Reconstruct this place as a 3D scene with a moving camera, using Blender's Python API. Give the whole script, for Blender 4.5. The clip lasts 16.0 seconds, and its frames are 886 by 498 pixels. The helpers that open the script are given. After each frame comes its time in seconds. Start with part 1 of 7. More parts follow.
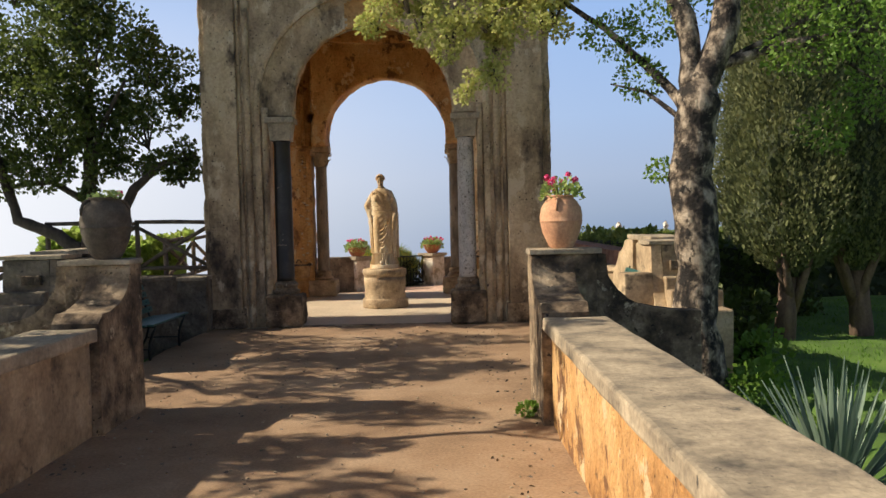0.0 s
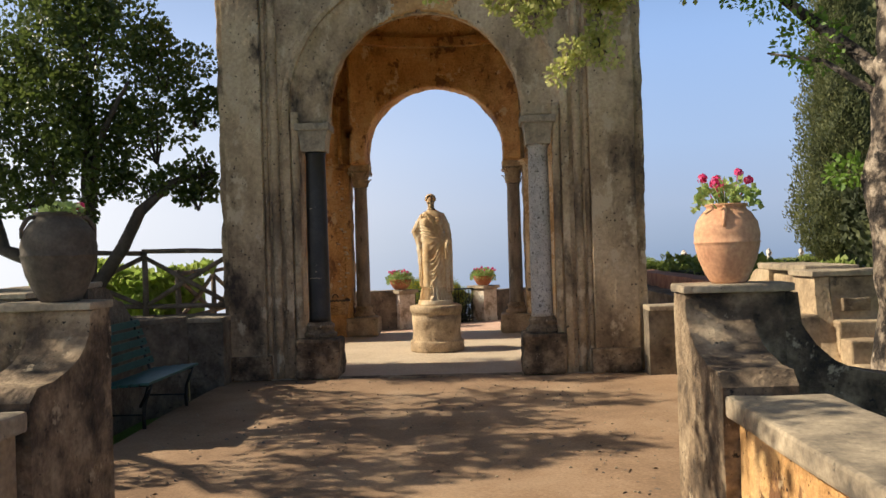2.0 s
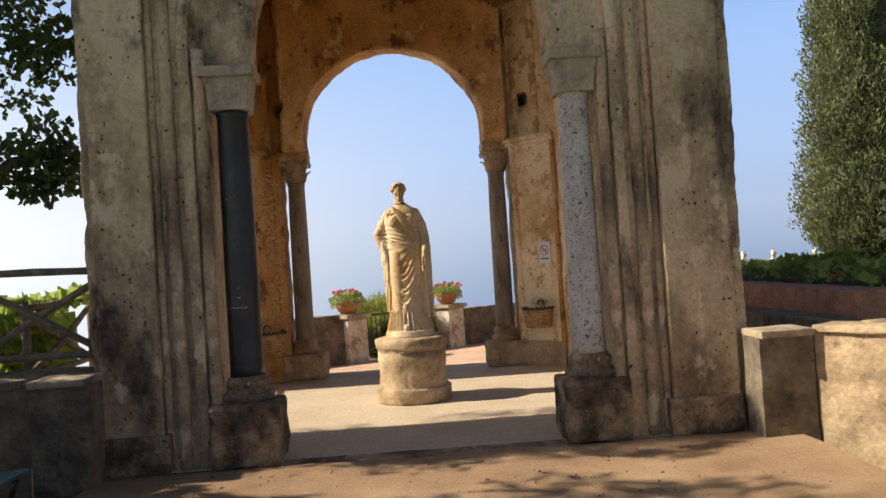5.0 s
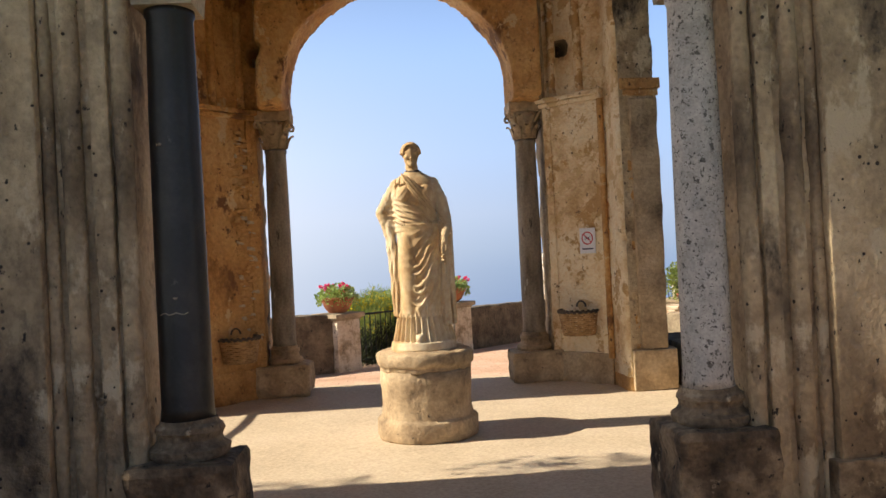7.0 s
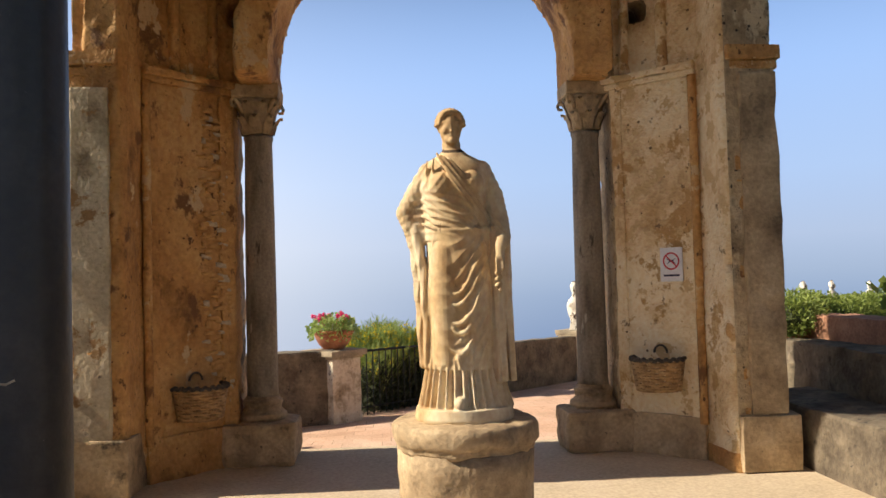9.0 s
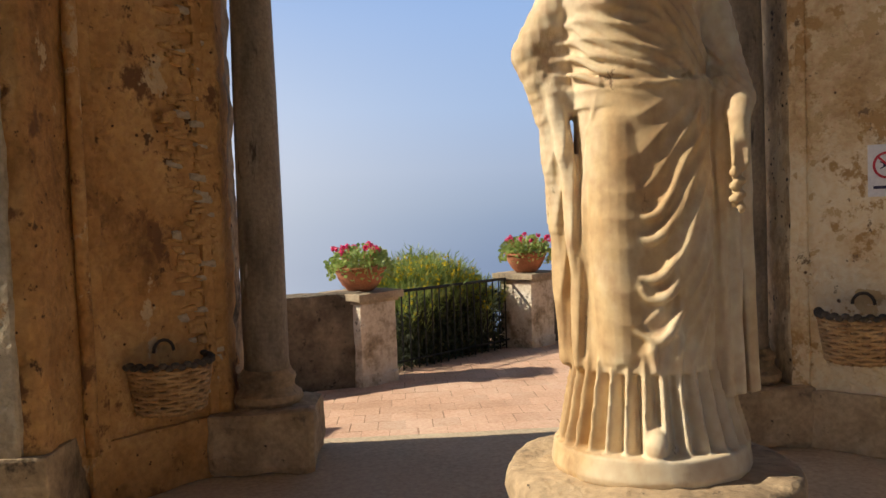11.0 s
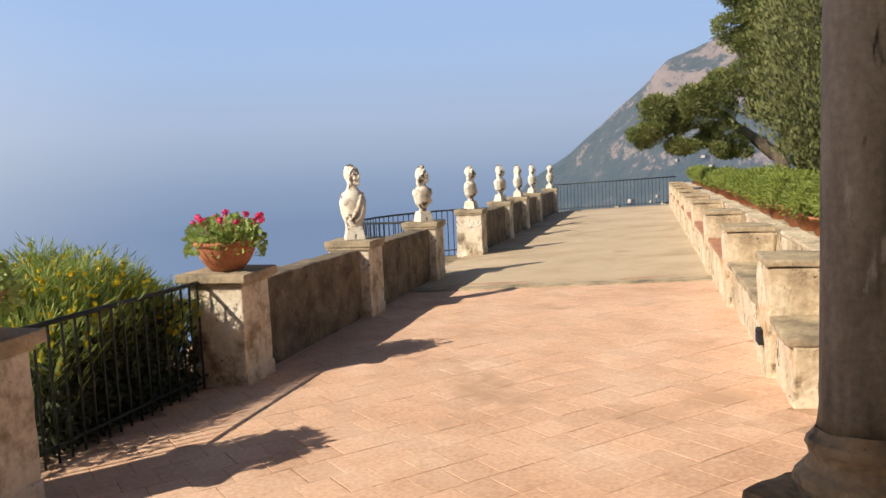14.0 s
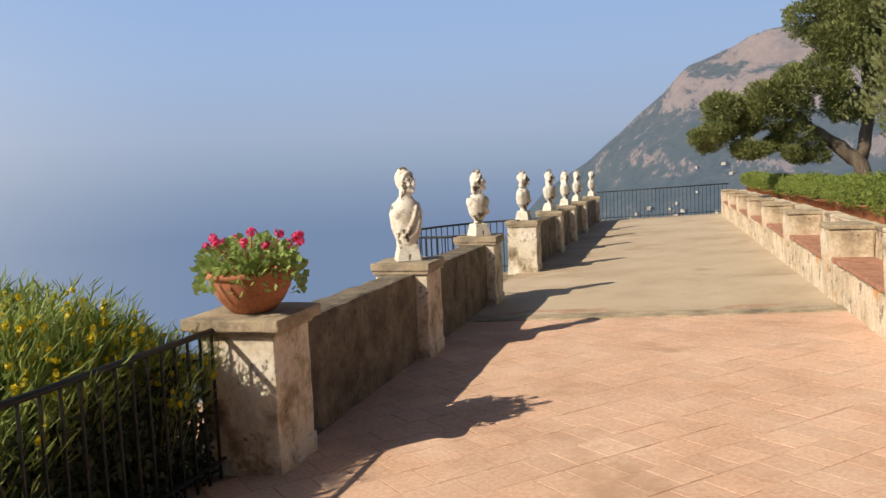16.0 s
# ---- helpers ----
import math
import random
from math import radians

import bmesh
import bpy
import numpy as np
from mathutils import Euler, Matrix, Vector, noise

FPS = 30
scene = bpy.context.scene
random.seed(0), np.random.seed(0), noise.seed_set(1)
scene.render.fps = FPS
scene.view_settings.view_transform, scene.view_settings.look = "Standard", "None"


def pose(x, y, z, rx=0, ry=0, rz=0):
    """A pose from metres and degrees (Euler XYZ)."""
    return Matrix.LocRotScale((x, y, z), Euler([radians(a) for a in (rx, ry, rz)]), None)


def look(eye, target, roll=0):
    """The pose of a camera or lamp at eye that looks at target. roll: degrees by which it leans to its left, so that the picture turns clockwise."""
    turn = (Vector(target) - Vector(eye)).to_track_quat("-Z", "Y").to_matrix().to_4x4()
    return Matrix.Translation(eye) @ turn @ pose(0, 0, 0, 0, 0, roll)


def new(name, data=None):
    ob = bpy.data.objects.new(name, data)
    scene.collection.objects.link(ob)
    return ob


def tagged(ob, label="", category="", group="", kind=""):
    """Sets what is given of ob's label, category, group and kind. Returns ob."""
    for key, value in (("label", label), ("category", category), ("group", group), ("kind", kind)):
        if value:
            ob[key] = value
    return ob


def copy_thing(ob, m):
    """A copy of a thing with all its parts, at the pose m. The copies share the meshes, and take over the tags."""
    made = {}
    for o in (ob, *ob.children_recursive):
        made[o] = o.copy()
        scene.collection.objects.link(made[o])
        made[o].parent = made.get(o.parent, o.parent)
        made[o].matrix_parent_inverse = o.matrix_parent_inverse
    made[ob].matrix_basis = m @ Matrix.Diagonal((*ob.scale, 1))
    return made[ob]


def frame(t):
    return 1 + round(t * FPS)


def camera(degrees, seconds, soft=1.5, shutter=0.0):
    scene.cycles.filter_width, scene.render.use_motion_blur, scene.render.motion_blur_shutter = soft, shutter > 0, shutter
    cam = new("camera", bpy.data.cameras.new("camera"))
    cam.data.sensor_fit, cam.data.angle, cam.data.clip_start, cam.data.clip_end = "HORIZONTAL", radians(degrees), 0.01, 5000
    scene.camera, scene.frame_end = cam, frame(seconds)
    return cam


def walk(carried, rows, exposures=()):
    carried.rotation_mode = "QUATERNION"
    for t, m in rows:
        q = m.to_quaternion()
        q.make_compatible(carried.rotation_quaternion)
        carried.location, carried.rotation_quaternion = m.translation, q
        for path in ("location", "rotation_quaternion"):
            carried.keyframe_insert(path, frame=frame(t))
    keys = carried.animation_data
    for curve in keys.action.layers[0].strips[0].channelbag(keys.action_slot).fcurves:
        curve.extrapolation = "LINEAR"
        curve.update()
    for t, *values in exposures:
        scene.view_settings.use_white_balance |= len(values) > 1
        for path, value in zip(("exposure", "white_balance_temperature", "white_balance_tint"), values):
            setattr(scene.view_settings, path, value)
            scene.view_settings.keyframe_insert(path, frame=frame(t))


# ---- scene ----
cam = camera(56.3, 16.0)
METRES, EYE, TILT, LEAN, TURN = 18.5, 1.776, 0.0, 0.0, 0.0
ROWS = [
    (0.0, 0.0, 0.0, 0.0, -0.05, -2.14, 1.38),
    (0.5, -0.0029, 0.0288, 0.0005, 5.9, -0.0, 2.07),
    (1.0, -0.0078, 0.0608, -0.0021, 5.22, 0.4, 0.21),
    (1.5, -0.015, 0.0913, -0.0017, 4.61, 0.26, 0.54),
    (2.0, -0.0226, 0.1263, -0.0023, 2.37, 0.04, 1.71),
    (2.5, -0.0314, 0.158, -0.0028, 1.65, -0.38, 2.47),
    (3.0, -0.0401, 0.1912, -0.0041, 0.49, 0.7, 1.97),
    (3.5, -0.0471, 0.2244, -0.0037, -0.19, 2.2, 1.82),
    (4.0, -0.0532, 0.2563, -0.0034, -1.5, 2.85, 2.05),
    (4.5, -0.0568, 0.2897, -0.0043, -2.6, 1.39, 3.65),
    (7.0, -0.0724, 0.4518, -0.0064, -3.64, 0.38, 2.86),
    (7.5, -0.0745, 0.4841, -0.0079, -4.59, 0.73, 2.08),
    (8.0, -0.0776, 0.514, -0.0087, -5.03, 0.59, 1.78),
    (8.5, -0.0784, 0.544, -0.0085, -5.76, 1.26, 2.51),
    (9.0, -0.0816, 0.577, -0.0081, -3.9, 2.38, 1.58),
    (9.5, -0.0847, 0.6089, -0.0077, -2.16, 2.38, 1.57),
    (10.0, -0.0868, 0.6412, -0.0087, -1.28, 1.01, 2.69),
    (12.5, -0.1117, 0.7992, -0.0095, -14.88, -6.43, 0.8),
    (13.0, -0.1145, 0.8316, -0.0106, -22.42, -6.73, 1.42),
    (13.5, -0.1166, 0.8615, -0.0094, -28.57, -7.35, 1.84),
    (14.0, -0.1143, 0.8866, -0.0095, -30.78, -6.09, 2.48),
    (14.5, -0.1075, 0.9115, -0.008, -30.95, -4.68, 2.02),
    (15.0, -0.0989, 0.936, -0.0092, -32.48, -4.32, 1.42),
    (15.5, -0.0922, 0.96, -0.0089, -32.04, -4.72, 1.21),
    (16.0, -0.0877, 0.9861, -0.0107, -29.54, -5.55, 2.46),
]
walk(cam, [(t, pose(0, 0, EYE, TILT, LEAN, TURN) @ pose(METRES * x, METRES * y, METRES * z, 90 + pitch, roll, yaw)) for t, x, y, z, yaw, pitch, roll in ROWS],
     exposures=[(0.0, 0.3), (3.0, 0.38), (5.0, 0.48), (7.2, 0.6), (8.2, 0.55), (9.5, 0.47), (10.2, 0.4), (12.3, -0.08), (13.0, 0.12), (14.0, 0.27), (15.0, 0.16), (16.0, 0.1)])

# ---- world and light ----
SUN_EL = 37.0
sun_way = Vector((1.0, 0.002, -math.tan(radians(SUN_EL)))).normalized()
world = bpy.data.worlds.new("sky")
scene.world = world
world.use_nodes = True
wn, wl = world.node_tree.nodes, world.node_tree.links
wn.clear()
sky = wn.new("ShaderNodeTexSky")
sky.sky_type = "NISHITA"
sky.sun_disc = False
sky.sun_elevation = radians(SUN_EL)
sky.sun_rotation = radians(-90)
sky.altitude = 300
sky.dust_density = 1.6
bg = wn.new("ShaderNodeBackground")
bg.inputs["Strength"].default_value = 0.056
wo = wn.new("ShaderNodeOutputWorld")
wl.new(sky.outputs[0], bg.inputs["Color"])
wl.new(bg.outputs[0], wo.inputs["Surface"])
sun_data = bpy.data.lights.new("sun", "SUN")
sun_data.energy = 5.0
sun_data.angle = radians(0.6)
sun_data.color = (1.0, 0.88, 0.7)
sun = new("sun", sun_data)
sun.matrix_world = look((0, 0, 0), sun_way)

# ---- materials ----
def surface(name, stops, scale=3.0, rough=0.85, bump=0.3, fine=40.0, speck=None, metal=0.0, detail=8.0, depth=0.02, streak=1.0, per_object=0.0, per_island=0.0, pits=None):
    """A worn surface: colour stops over two scales of noise, specks, grain and relief, in world-size object coordinates."""
    m = bpy.data.materials.new(name)
    m.use_nodes = True
    n, l = m.node_tree.nodes, m.node_tree.links
    b = n["Principled BSDF"]
    b.inputs["Roughness"].default_value = rough
    b.inputs["Metallic"].default_value = metal
    co = n.new("ShaderNodeTexCoord")
    mp = n.new("ShaderNodeMapping")
    mp.inputs["Scale"].default_value = (1, 1, streak)
    l.new(co.outputs["Object"], mp.inputs["Vector"])
    big = n.new("ShaderNodeTexNoise")
    big.inputs["Scale"].default_value = scale
    big.inputs["Detail"].default_value = detail
    big.inputs["Roughness"].default_value = 0.62
    l.new(mp.outputs[0], big.inputs["Vector"])
    ramp = n.new("ShaderNodeValToRGB")
    while len(ramp.color_ramp.elements) < len(stops):
        ramp.color_ramp.elements.new(0.5)
    for e, (p, c) in zip(ramp.color_ramp.elements, stops):
        e.position, e.color = p, (*c, 1)
    l.new(big.outputs["Fac"], ramp.inputs["Fac"])
    small = n.new("ShaderNodeTexNoise")
    small.inputs["Scale"].default_value = fine
    small.inputs["Detail"].default_value = 5
    l.new(co.outputs["Object"], small.inputs["Vector"])
    mul = n.new("ShaderNodeMix")
    mul.data_type, mul.blend_type = "RGBA", "OVERLAY"
    mul.inputs["Factor"].default_value = 0.45
    l.new(ramp.outputs["Color"], mul.inputs["A"])
    l.new(small.outputs["Fac"], mul.inputs["B"])
    out = mul.outputs["Result"]
    for k, (colour, sscale, low, *soft) in enumerate([speck] if isinstance(speck, tuple) else (speck or [])):
        sp = n.new("ShaderNodeTexNoise")
        sp.inputs["Scale"].default_value = sscale
        sp.inputs["Detail"].default_value = 7
        sp.inputs["Roughness"].default_value = 0.68
        shift = n.new("ShaderNodeMapping")
        shift.inputs["Location"].default_value = (3.7 * k + 1.3, 5.1 * k, 2.9 * k)
        shift.inputs["Scale"].default_value = (1, 1, streak)
        l.new(co.outputs["Object"], shift.inputs["Vector"])
        l.new(shift.outputs[0], sp.inputs["Vector"])
        r2 = n.new("ShaderNodeValToRGB")
        r2.color_ramp.elements[0].position, r2.color_ramp.elements[1].position = low, low + (soft[0] if soft else 0.07)
        l.new(sp.outputs["Fac"], r2.inputs["Fac"])
        mx = n.new("ShaderNodeMix")
        mx.data_type = "RGBA"
        l.new(r2.outputs["Color"], mx.inputs["Factor"])
        l.new(out, mx.inputs["A"])
        mx.inputs["B"].default_value = (*colour, 1)
        out = mx.outputs["Result"]
    hollow = None
    # small pits: a dip in the relief, with the shade inside painted dark
    if pits:
        pscale, radius, colour = pits
        vo = n.new("ShaderNodeTexVoronoi")
        vo.inputs["Scale"].default_value = pscale
        l.new(co.outputs["Object"], vo.inputs["Vector"])
        sc = n.new("ShaderNodeSeparateColor")
        l.new(vo.outputs["Color"], sc.inputs["Color"])
        lim = n.new("ShaderNodeMapRange")
        lim.inputs["From Min"].default_value, lim.inputs["From Max"].default_value = 0.72, 1.0
        lim.inputs["To Min"].default_value, lim.inputs["To Max"].default_value = 0.0, radius
        l.new(sc.outputs[0], lim.inputs["Value"])
        wob = n.new("ShaderNodeMath")
        wob.operation = "MULTIPLY_ADD"
        wob.inputs[1].default_value = 0.22
        l.new(small.outputs["Fac"], wob.inputs[0])
        l.new(vo.outputs["Distance"], wob.inputs[2])
        cmp = n.new("ShaderNodeMath")
        cmp.operation = "SUBTRACT"
        l.new(lim.outputs[0], cmp.inputs[0])
        l.new(wob.outputs[0], cmp.inputs[1])
        edge = n.new("ShaderNodeMapRange")
        edge.inputs["From Min"].default_value, edge.inputs["From Max"].default_value = -0.12, -0.06
        l.new(cmp.outputs[0], edge.inputs["Value"])
        hollow = edge.outputs[0]
        mx = n.new("ShaderNodeMix")
        mx.data_type = "RGBA"
        l.new(hollow, mx.inputs["Factor"])
        l.new(out, mx.inputs["A"])
        mx.inputs["B"].default_value = (*colour, 1)
        out = mx.outputs["Result"]
    if per_object or per_island:
        if per_object:
            rnd = n.new("ShaderNodeObjectInfo").outputs["Random"]
        else:
            rnd = n.new("ShaderNodeNewGeometry").outputs["Random Per Island"]
        mr = n.new("ShaderNodeMapRange")
        k = per_object or per_island
        mr.inputs["To Min"].default_value, mr.inputs["To Max"].default_value = 1 - k, 1 + k
        l.new(rnd, mr.inputs["Value"])
        hs = n.new("ShaderNodeHueSaturation")
        l.new(mr.outputs[0], hs.inputs["Value"])
        l.new(out, hs.inputs["Color"])
        out = hs.outputs[0]
    l.new(out, b.inputs["Base Color"])
    if bump:
        add = n.new("ShaderNodeMath")
        add.operation = "MULTIPLY_ADD"
        add.inputs[1].default_value = 0.35
        l.new(small.outputs["Fac"], add.inputs[0])
        l.new(big.outputs["Fac"], add.inputs[2])
        bp = n.new("ShaderNodeBump")
        bp.inputs["Strength"].default_value = bump
        bp.inputs["Distance"].default_value = depth
        height = add.outputs[0]
        if hollow is not None:
            dip = n.new("ShaderNodeMath")
            dip.operation = "MULTIPLY_ADD"
            dip.inputs[1].default_value = -0.6
            l.new(hollow, dip.inputs[0])
            l.new(height, dip.inputs[2])
            height = dip.outputs[0]
        l.new(height, bp.inputs["Height"])
        l.new(bp.outputs[0], b.inputs["Normal"])
    return m


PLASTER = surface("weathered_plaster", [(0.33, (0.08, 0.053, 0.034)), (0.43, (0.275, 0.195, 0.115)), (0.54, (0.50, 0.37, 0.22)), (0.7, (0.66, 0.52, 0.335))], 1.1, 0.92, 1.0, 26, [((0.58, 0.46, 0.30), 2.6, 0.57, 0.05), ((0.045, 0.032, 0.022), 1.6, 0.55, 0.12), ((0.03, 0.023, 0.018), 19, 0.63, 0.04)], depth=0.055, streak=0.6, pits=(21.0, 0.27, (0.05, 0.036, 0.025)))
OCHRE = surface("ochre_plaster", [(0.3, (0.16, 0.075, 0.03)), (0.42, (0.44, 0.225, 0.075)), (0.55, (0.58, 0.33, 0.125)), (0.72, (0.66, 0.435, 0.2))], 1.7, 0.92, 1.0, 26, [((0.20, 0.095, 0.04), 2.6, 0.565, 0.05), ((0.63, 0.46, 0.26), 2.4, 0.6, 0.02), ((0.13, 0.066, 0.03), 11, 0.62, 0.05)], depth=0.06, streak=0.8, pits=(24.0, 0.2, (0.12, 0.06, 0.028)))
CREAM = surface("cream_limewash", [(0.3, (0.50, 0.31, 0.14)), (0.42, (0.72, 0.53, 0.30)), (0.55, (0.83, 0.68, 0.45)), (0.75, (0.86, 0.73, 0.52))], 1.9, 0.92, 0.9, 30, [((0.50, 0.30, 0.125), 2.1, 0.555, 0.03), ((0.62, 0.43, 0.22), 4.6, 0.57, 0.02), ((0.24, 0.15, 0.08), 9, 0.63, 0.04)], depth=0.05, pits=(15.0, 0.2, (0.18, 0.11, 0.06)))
PEELED = surface("peeled_grey_plaster", [(0.32, (0.20, 0.145, 0.085)), (0.44, (0.44, 0.355, 0.24)), (0.62, (0.54, 0.45, 0.32)), (0.8, (0.42, 0.27, 0.13))], 2.4, 0.92, 0.8, 30, [((0.30, 0.175, 0.075), 2.2, 0.575, 0.03), ((0.12, 0.08, 0.05), 10, 0.63, 0.05)], depth=0.05)
STONE = surface("grey_stone", [(0.3, (0.12, 0.10, 0.075)), (0.46, (0.33, 0.265, 0.18)), (0.64, (0.48, 0.385, 0.26)), (0.8, (0.52, 0.44, 0.32))], 3.0, 0.9, 0.6, 35, ((0.06, 0.055, 0.045), 12, 0.64), depth=0.03)
DARKSTONE = surface("dark_lichen_stone", [(0.36, (0.03, 0.022, 0.014)), (0.47, (0.125, 0.086, 0.052)), (0.57, (0.285, 0.205, 0.125)), (0.7, (0.47, 0.36, 0.23))], 3.2, 0.92, 1.0, 35, [((0.48, 0.38, 0.25), 5, 0.61, 0.05), ((0.02, 0.016, 0.012), 18, 0.62, 0.04)], depth=0.04)
BLACKCOL = surface("black_marble", [(0.3, (0.009, 0.008, 0.007)), (0.5, (0.018, 0.016, 0.014)), (0.72, (0.048, 0.041, 0.034))], 2.6, 0.45, 0.3, 50, [((0.09, 0.077, 0.063), 9, 0.65, 0.05), ((0.13, 0.115, 0.1), 26, 0.7, 0.03)], depth=0.012)
PLINTH = surface("ochre_plinth_stone", [(0.3, (0.13, 0.09, 0.055)), (0.44, (0.36, 0.26, 0.155)), (0.6, (0.52, 0.39, 0.24)), (0.78, (0.58, 0.47, 0.32))], 2.6, 0.9, 0.8, 32, [((0.09, 0.07, 0.05), 4, 0.6, 0.1), ((0.05, 0.04, 0.03), 24, 0.66, 0.04)], depth=0.03)
GRANITE = surface("grey_granite", [(0.3, (0.34, 0.315, 0.275)), (0.55, (0.52, 0.48, 0.42)), (0.75, (0.62, 0.58, 0.51))], 5.0, 0.8, 0.4, 60, [((0.13, 0.115, 0.098), 21, 0.585, 0.03), ((0.06, 0.053, 0.046), 44, 0.585, 0.03)], depth=0.014)
BACKCOL = surface("brown_marble", [(0.32, (0.11, 0.085, 0.06)), (0.5, (0.26, 0.21, 0.155)), (0.72, (0.38, 0.32, 0.25))], 5.0, 0.75, 0.7, 40, [((0.07, 0.052, 0.038), 9, 0.6, 0.06), ((0.42, 0.37, 0.30), 6, 0.63, 0.05)], depth=0.02, streak=0.22)
STATUE = surface("statue_limestone", [(0.34, (0.44, 0.26, 0.11)), (0.46, (0.58, 0.41, 0.215)), (0.56, (0.69, 0.56, 0.37)), (0.72, (0.74, 0.645, 0.47))], 1.7, 0.8, 0.3, 24, [((0.34, 0.2, 0.09), 3.2, 0.58, 0.12), ((0.2, 0.12, 0.06), 14, 0.66, 0.06)], depth=0.008, detail=6.0, streak=0.5)
DIRT = surface("trodden_earth", [(0.3, (0.22, 0.135, 0.075)), (0.5, (0.33, 0.21, 0.12)), (0.7, (0.42, 0.29, 0.18))], 1.2, 0.96, 0.5, 45, ((0.45, 0.34, 0.23), 30, 0.66), depth=0.015)
SLAB = surface("loggia_cement", [(0.3, (0.5, 0.40, 0.28)), (0.5, (0.57, 0.46, 0.325)), (0.7, (0.61, 0.50, 0.37))], 1.6, 0.85, 0.3, 40, None, depth=0.01)
TILE = surface("terracotta_tile", [(0.3, (0.55, 0.335, 0.22)), (0.5, (0.65, 0.42, 0.295)), (0.72, (0.70, 0.50, 0.375))], 1.3, 0.85, 0.3, 40, [((0.42, 0.26, 0.17), 9, 0.68), ((0.52, 0.33, 0.22), 1.1, 0.56, 0.1)], depth=0.008, per_object=0.07)
TILEREST = surface("terracotta_tile_rest", [(0.3, (0.55, 0.335, 0.22)), (0.5, (0.65, 0.42, 0.295)), (0.72, (0.70, 0.50, 0.375))], 1.3, 0.85, 0.3, 40, [((0.42, 0.26, 0.17), 9, 0.68), ((0.52, 0.33, 0.22), 1.1, 0.56, 0.1)], depth=0.008, per_island=0.07)
JOINT = surface("tile_joint", [(0.3, (0.34, 0.205, 0.13)), (0.7, (0.54, 0.36, 0.25))], 5.0, 0.95, 0.3, 40)
GRAVEL = surface("fine_gravel", [(0.3, (0.40, 0.305, 0.21)), (0.5, (0.51, 0.405, 0.285)), (0.7, (0.57, 0.465, 0.345))], 0.8, 0.95, 0.4, 90, [((0.28, 0.21, 0.14), 45, 0.66), ((0.40, 0.30, 0.2), 0.6, 0.56, 0.1)], depth=0.006)


def leaf(name, a, b, rough=0.55, through_light=0.35):
    """Leaves: two greens over the clumps, some light let through."""
    m = bpy.data.materials.new(name)
    m.use_nodes = True
    n, l = m.node_tree.nodes, m.node_tree.links
    p = n["Principled BSDF"]
    p.inputs["Roughness"].default_value = rough
    geo = n.new("ShaderNodeNewGeometry")
    co = n.new("ShaderNodeTexCoord")
    no = n.new("ShaderNodeTexNoise")
    no.inputs["Scale"].default_value = 1.4
    l.new(co.outputs["Object"], no.inputs["Vector"])
    add = n.new("ShaderNodeMath")
    add.operation = "MULTIPLY_ADD"
    add.inputs[1].default_value = 0.5
    l.new(geo.outputs["Random Per Island"], add.inputs[0])
    sub = n.new("ShaderNodeMath")
    sub.operation = "SUBTRACT"
    sub.inputs[1].default_value = 0.25
    l.new(no.outputs["Fac"], sub.inputs[0])
    l.new(sub.outputs[0], add.inputs[2])
    mix = n.new("ShaderNodeMix")
    mix.data_type = "RGBA"
    mix.inputs["A"].default_value, mix.inputs["B"].default_value = (*a, 1), (*b, 1)
    l.new(add.outputs[0], mix.inputs["Factor"])
    l.new(mix.outputs["Result"], p.inputs["Base Color"])
    tr = n.new("ShaderNodeBsdfTranslucent")
    l.new(mix.outputs["Result"], tr.inputs["Color"])
    ms = n.new("ShaderNodeMixShader")
    ms.inputs[0].default_value = through_light
    l.new(p.outputs[0], ms.inputs[1])
    l.new(tr.outputs[0], ms.inputs[2])
    l.new(ms.outputs[0], n["Material Output"].inputs["Surface"])
    return m


OAK_LEAF = leaf("evergreen_leaf", (0.035, 0.065, 0.014), (0.17, 0.21, 0.05), 0.35, 0.5)
SPRING_LEAF = leaf("spring_leaf", (0.33, 0.39, 0.08), (0.70, 0.65, 0.25), 0.6, 0.5)
BRIGHT_LEAF = leaf("bright_leaf", (0.09, 0.2, 0.02), (0.25, 0.38, 0.06), 0.55, 0.45)
VINE_LEAF = leaf("vine_leaf", (0.2, 0.32, 0.05), (0.5, 0.58, 0.16), 0.55, 0.6)
CYPRESS_LEAF = leaf("cypress_leaf", (0.06, 0.08, 0.028), (0.25, 0.26, 0.10), 0.7, 0.25)
# the tall hedge's own dark green, elsewhere shade put into the leaf colour
DARK_SHADE_LEAF = leaf("dark_shade_leaf", (0.025, 0.035, 0.014), (0.08, 0.095, 0.04), 0.8, 0.1)
PINE_LEAF = leaf("pine_needles", (0.07, 0.10, 0.025), (0.29, 0.30, 0.10), 0.6, 0.25)
HEDGE_LEAF = leaf("hedge_leaf", (0.10, 0.16, 0.025), (0.36, 0.42, 0.09), 0.6, 0.35)
BROOM_STEM = leaf("broom_stem", (0.2, 0.3, 0.075), (0.52, 0.58, 0.2), 0.6, 0.45)
YUCCA_LEAF = leaf("yucca_blade", (0.10, 0.16, 0.11), (0.26, 0.34, 0.25), 0.5, 0.15)
GRASS_LEAF = leaf("grass_blade", (0.07, 0.17, 0.015), (0.19, 0.33, 0.04), 0.6, 0.3)
GERANIUM_LEAF = leaf("geranium_leaf", (0.2, 0.32, 0.06), (0.54, 0.63, 0.24), 0.5, 0.4)
RED_PETAL = leaf("red_petal", (0.72, 0.015, 0.07), (0.9, 0.13, 0.38), 0.5, 0.3)
YELLOW_PETAL = leaf("yellow_petal", (0.75, 0.55, 0.01), (0.85, 0.72, 0.05), 0.5, 0.3)
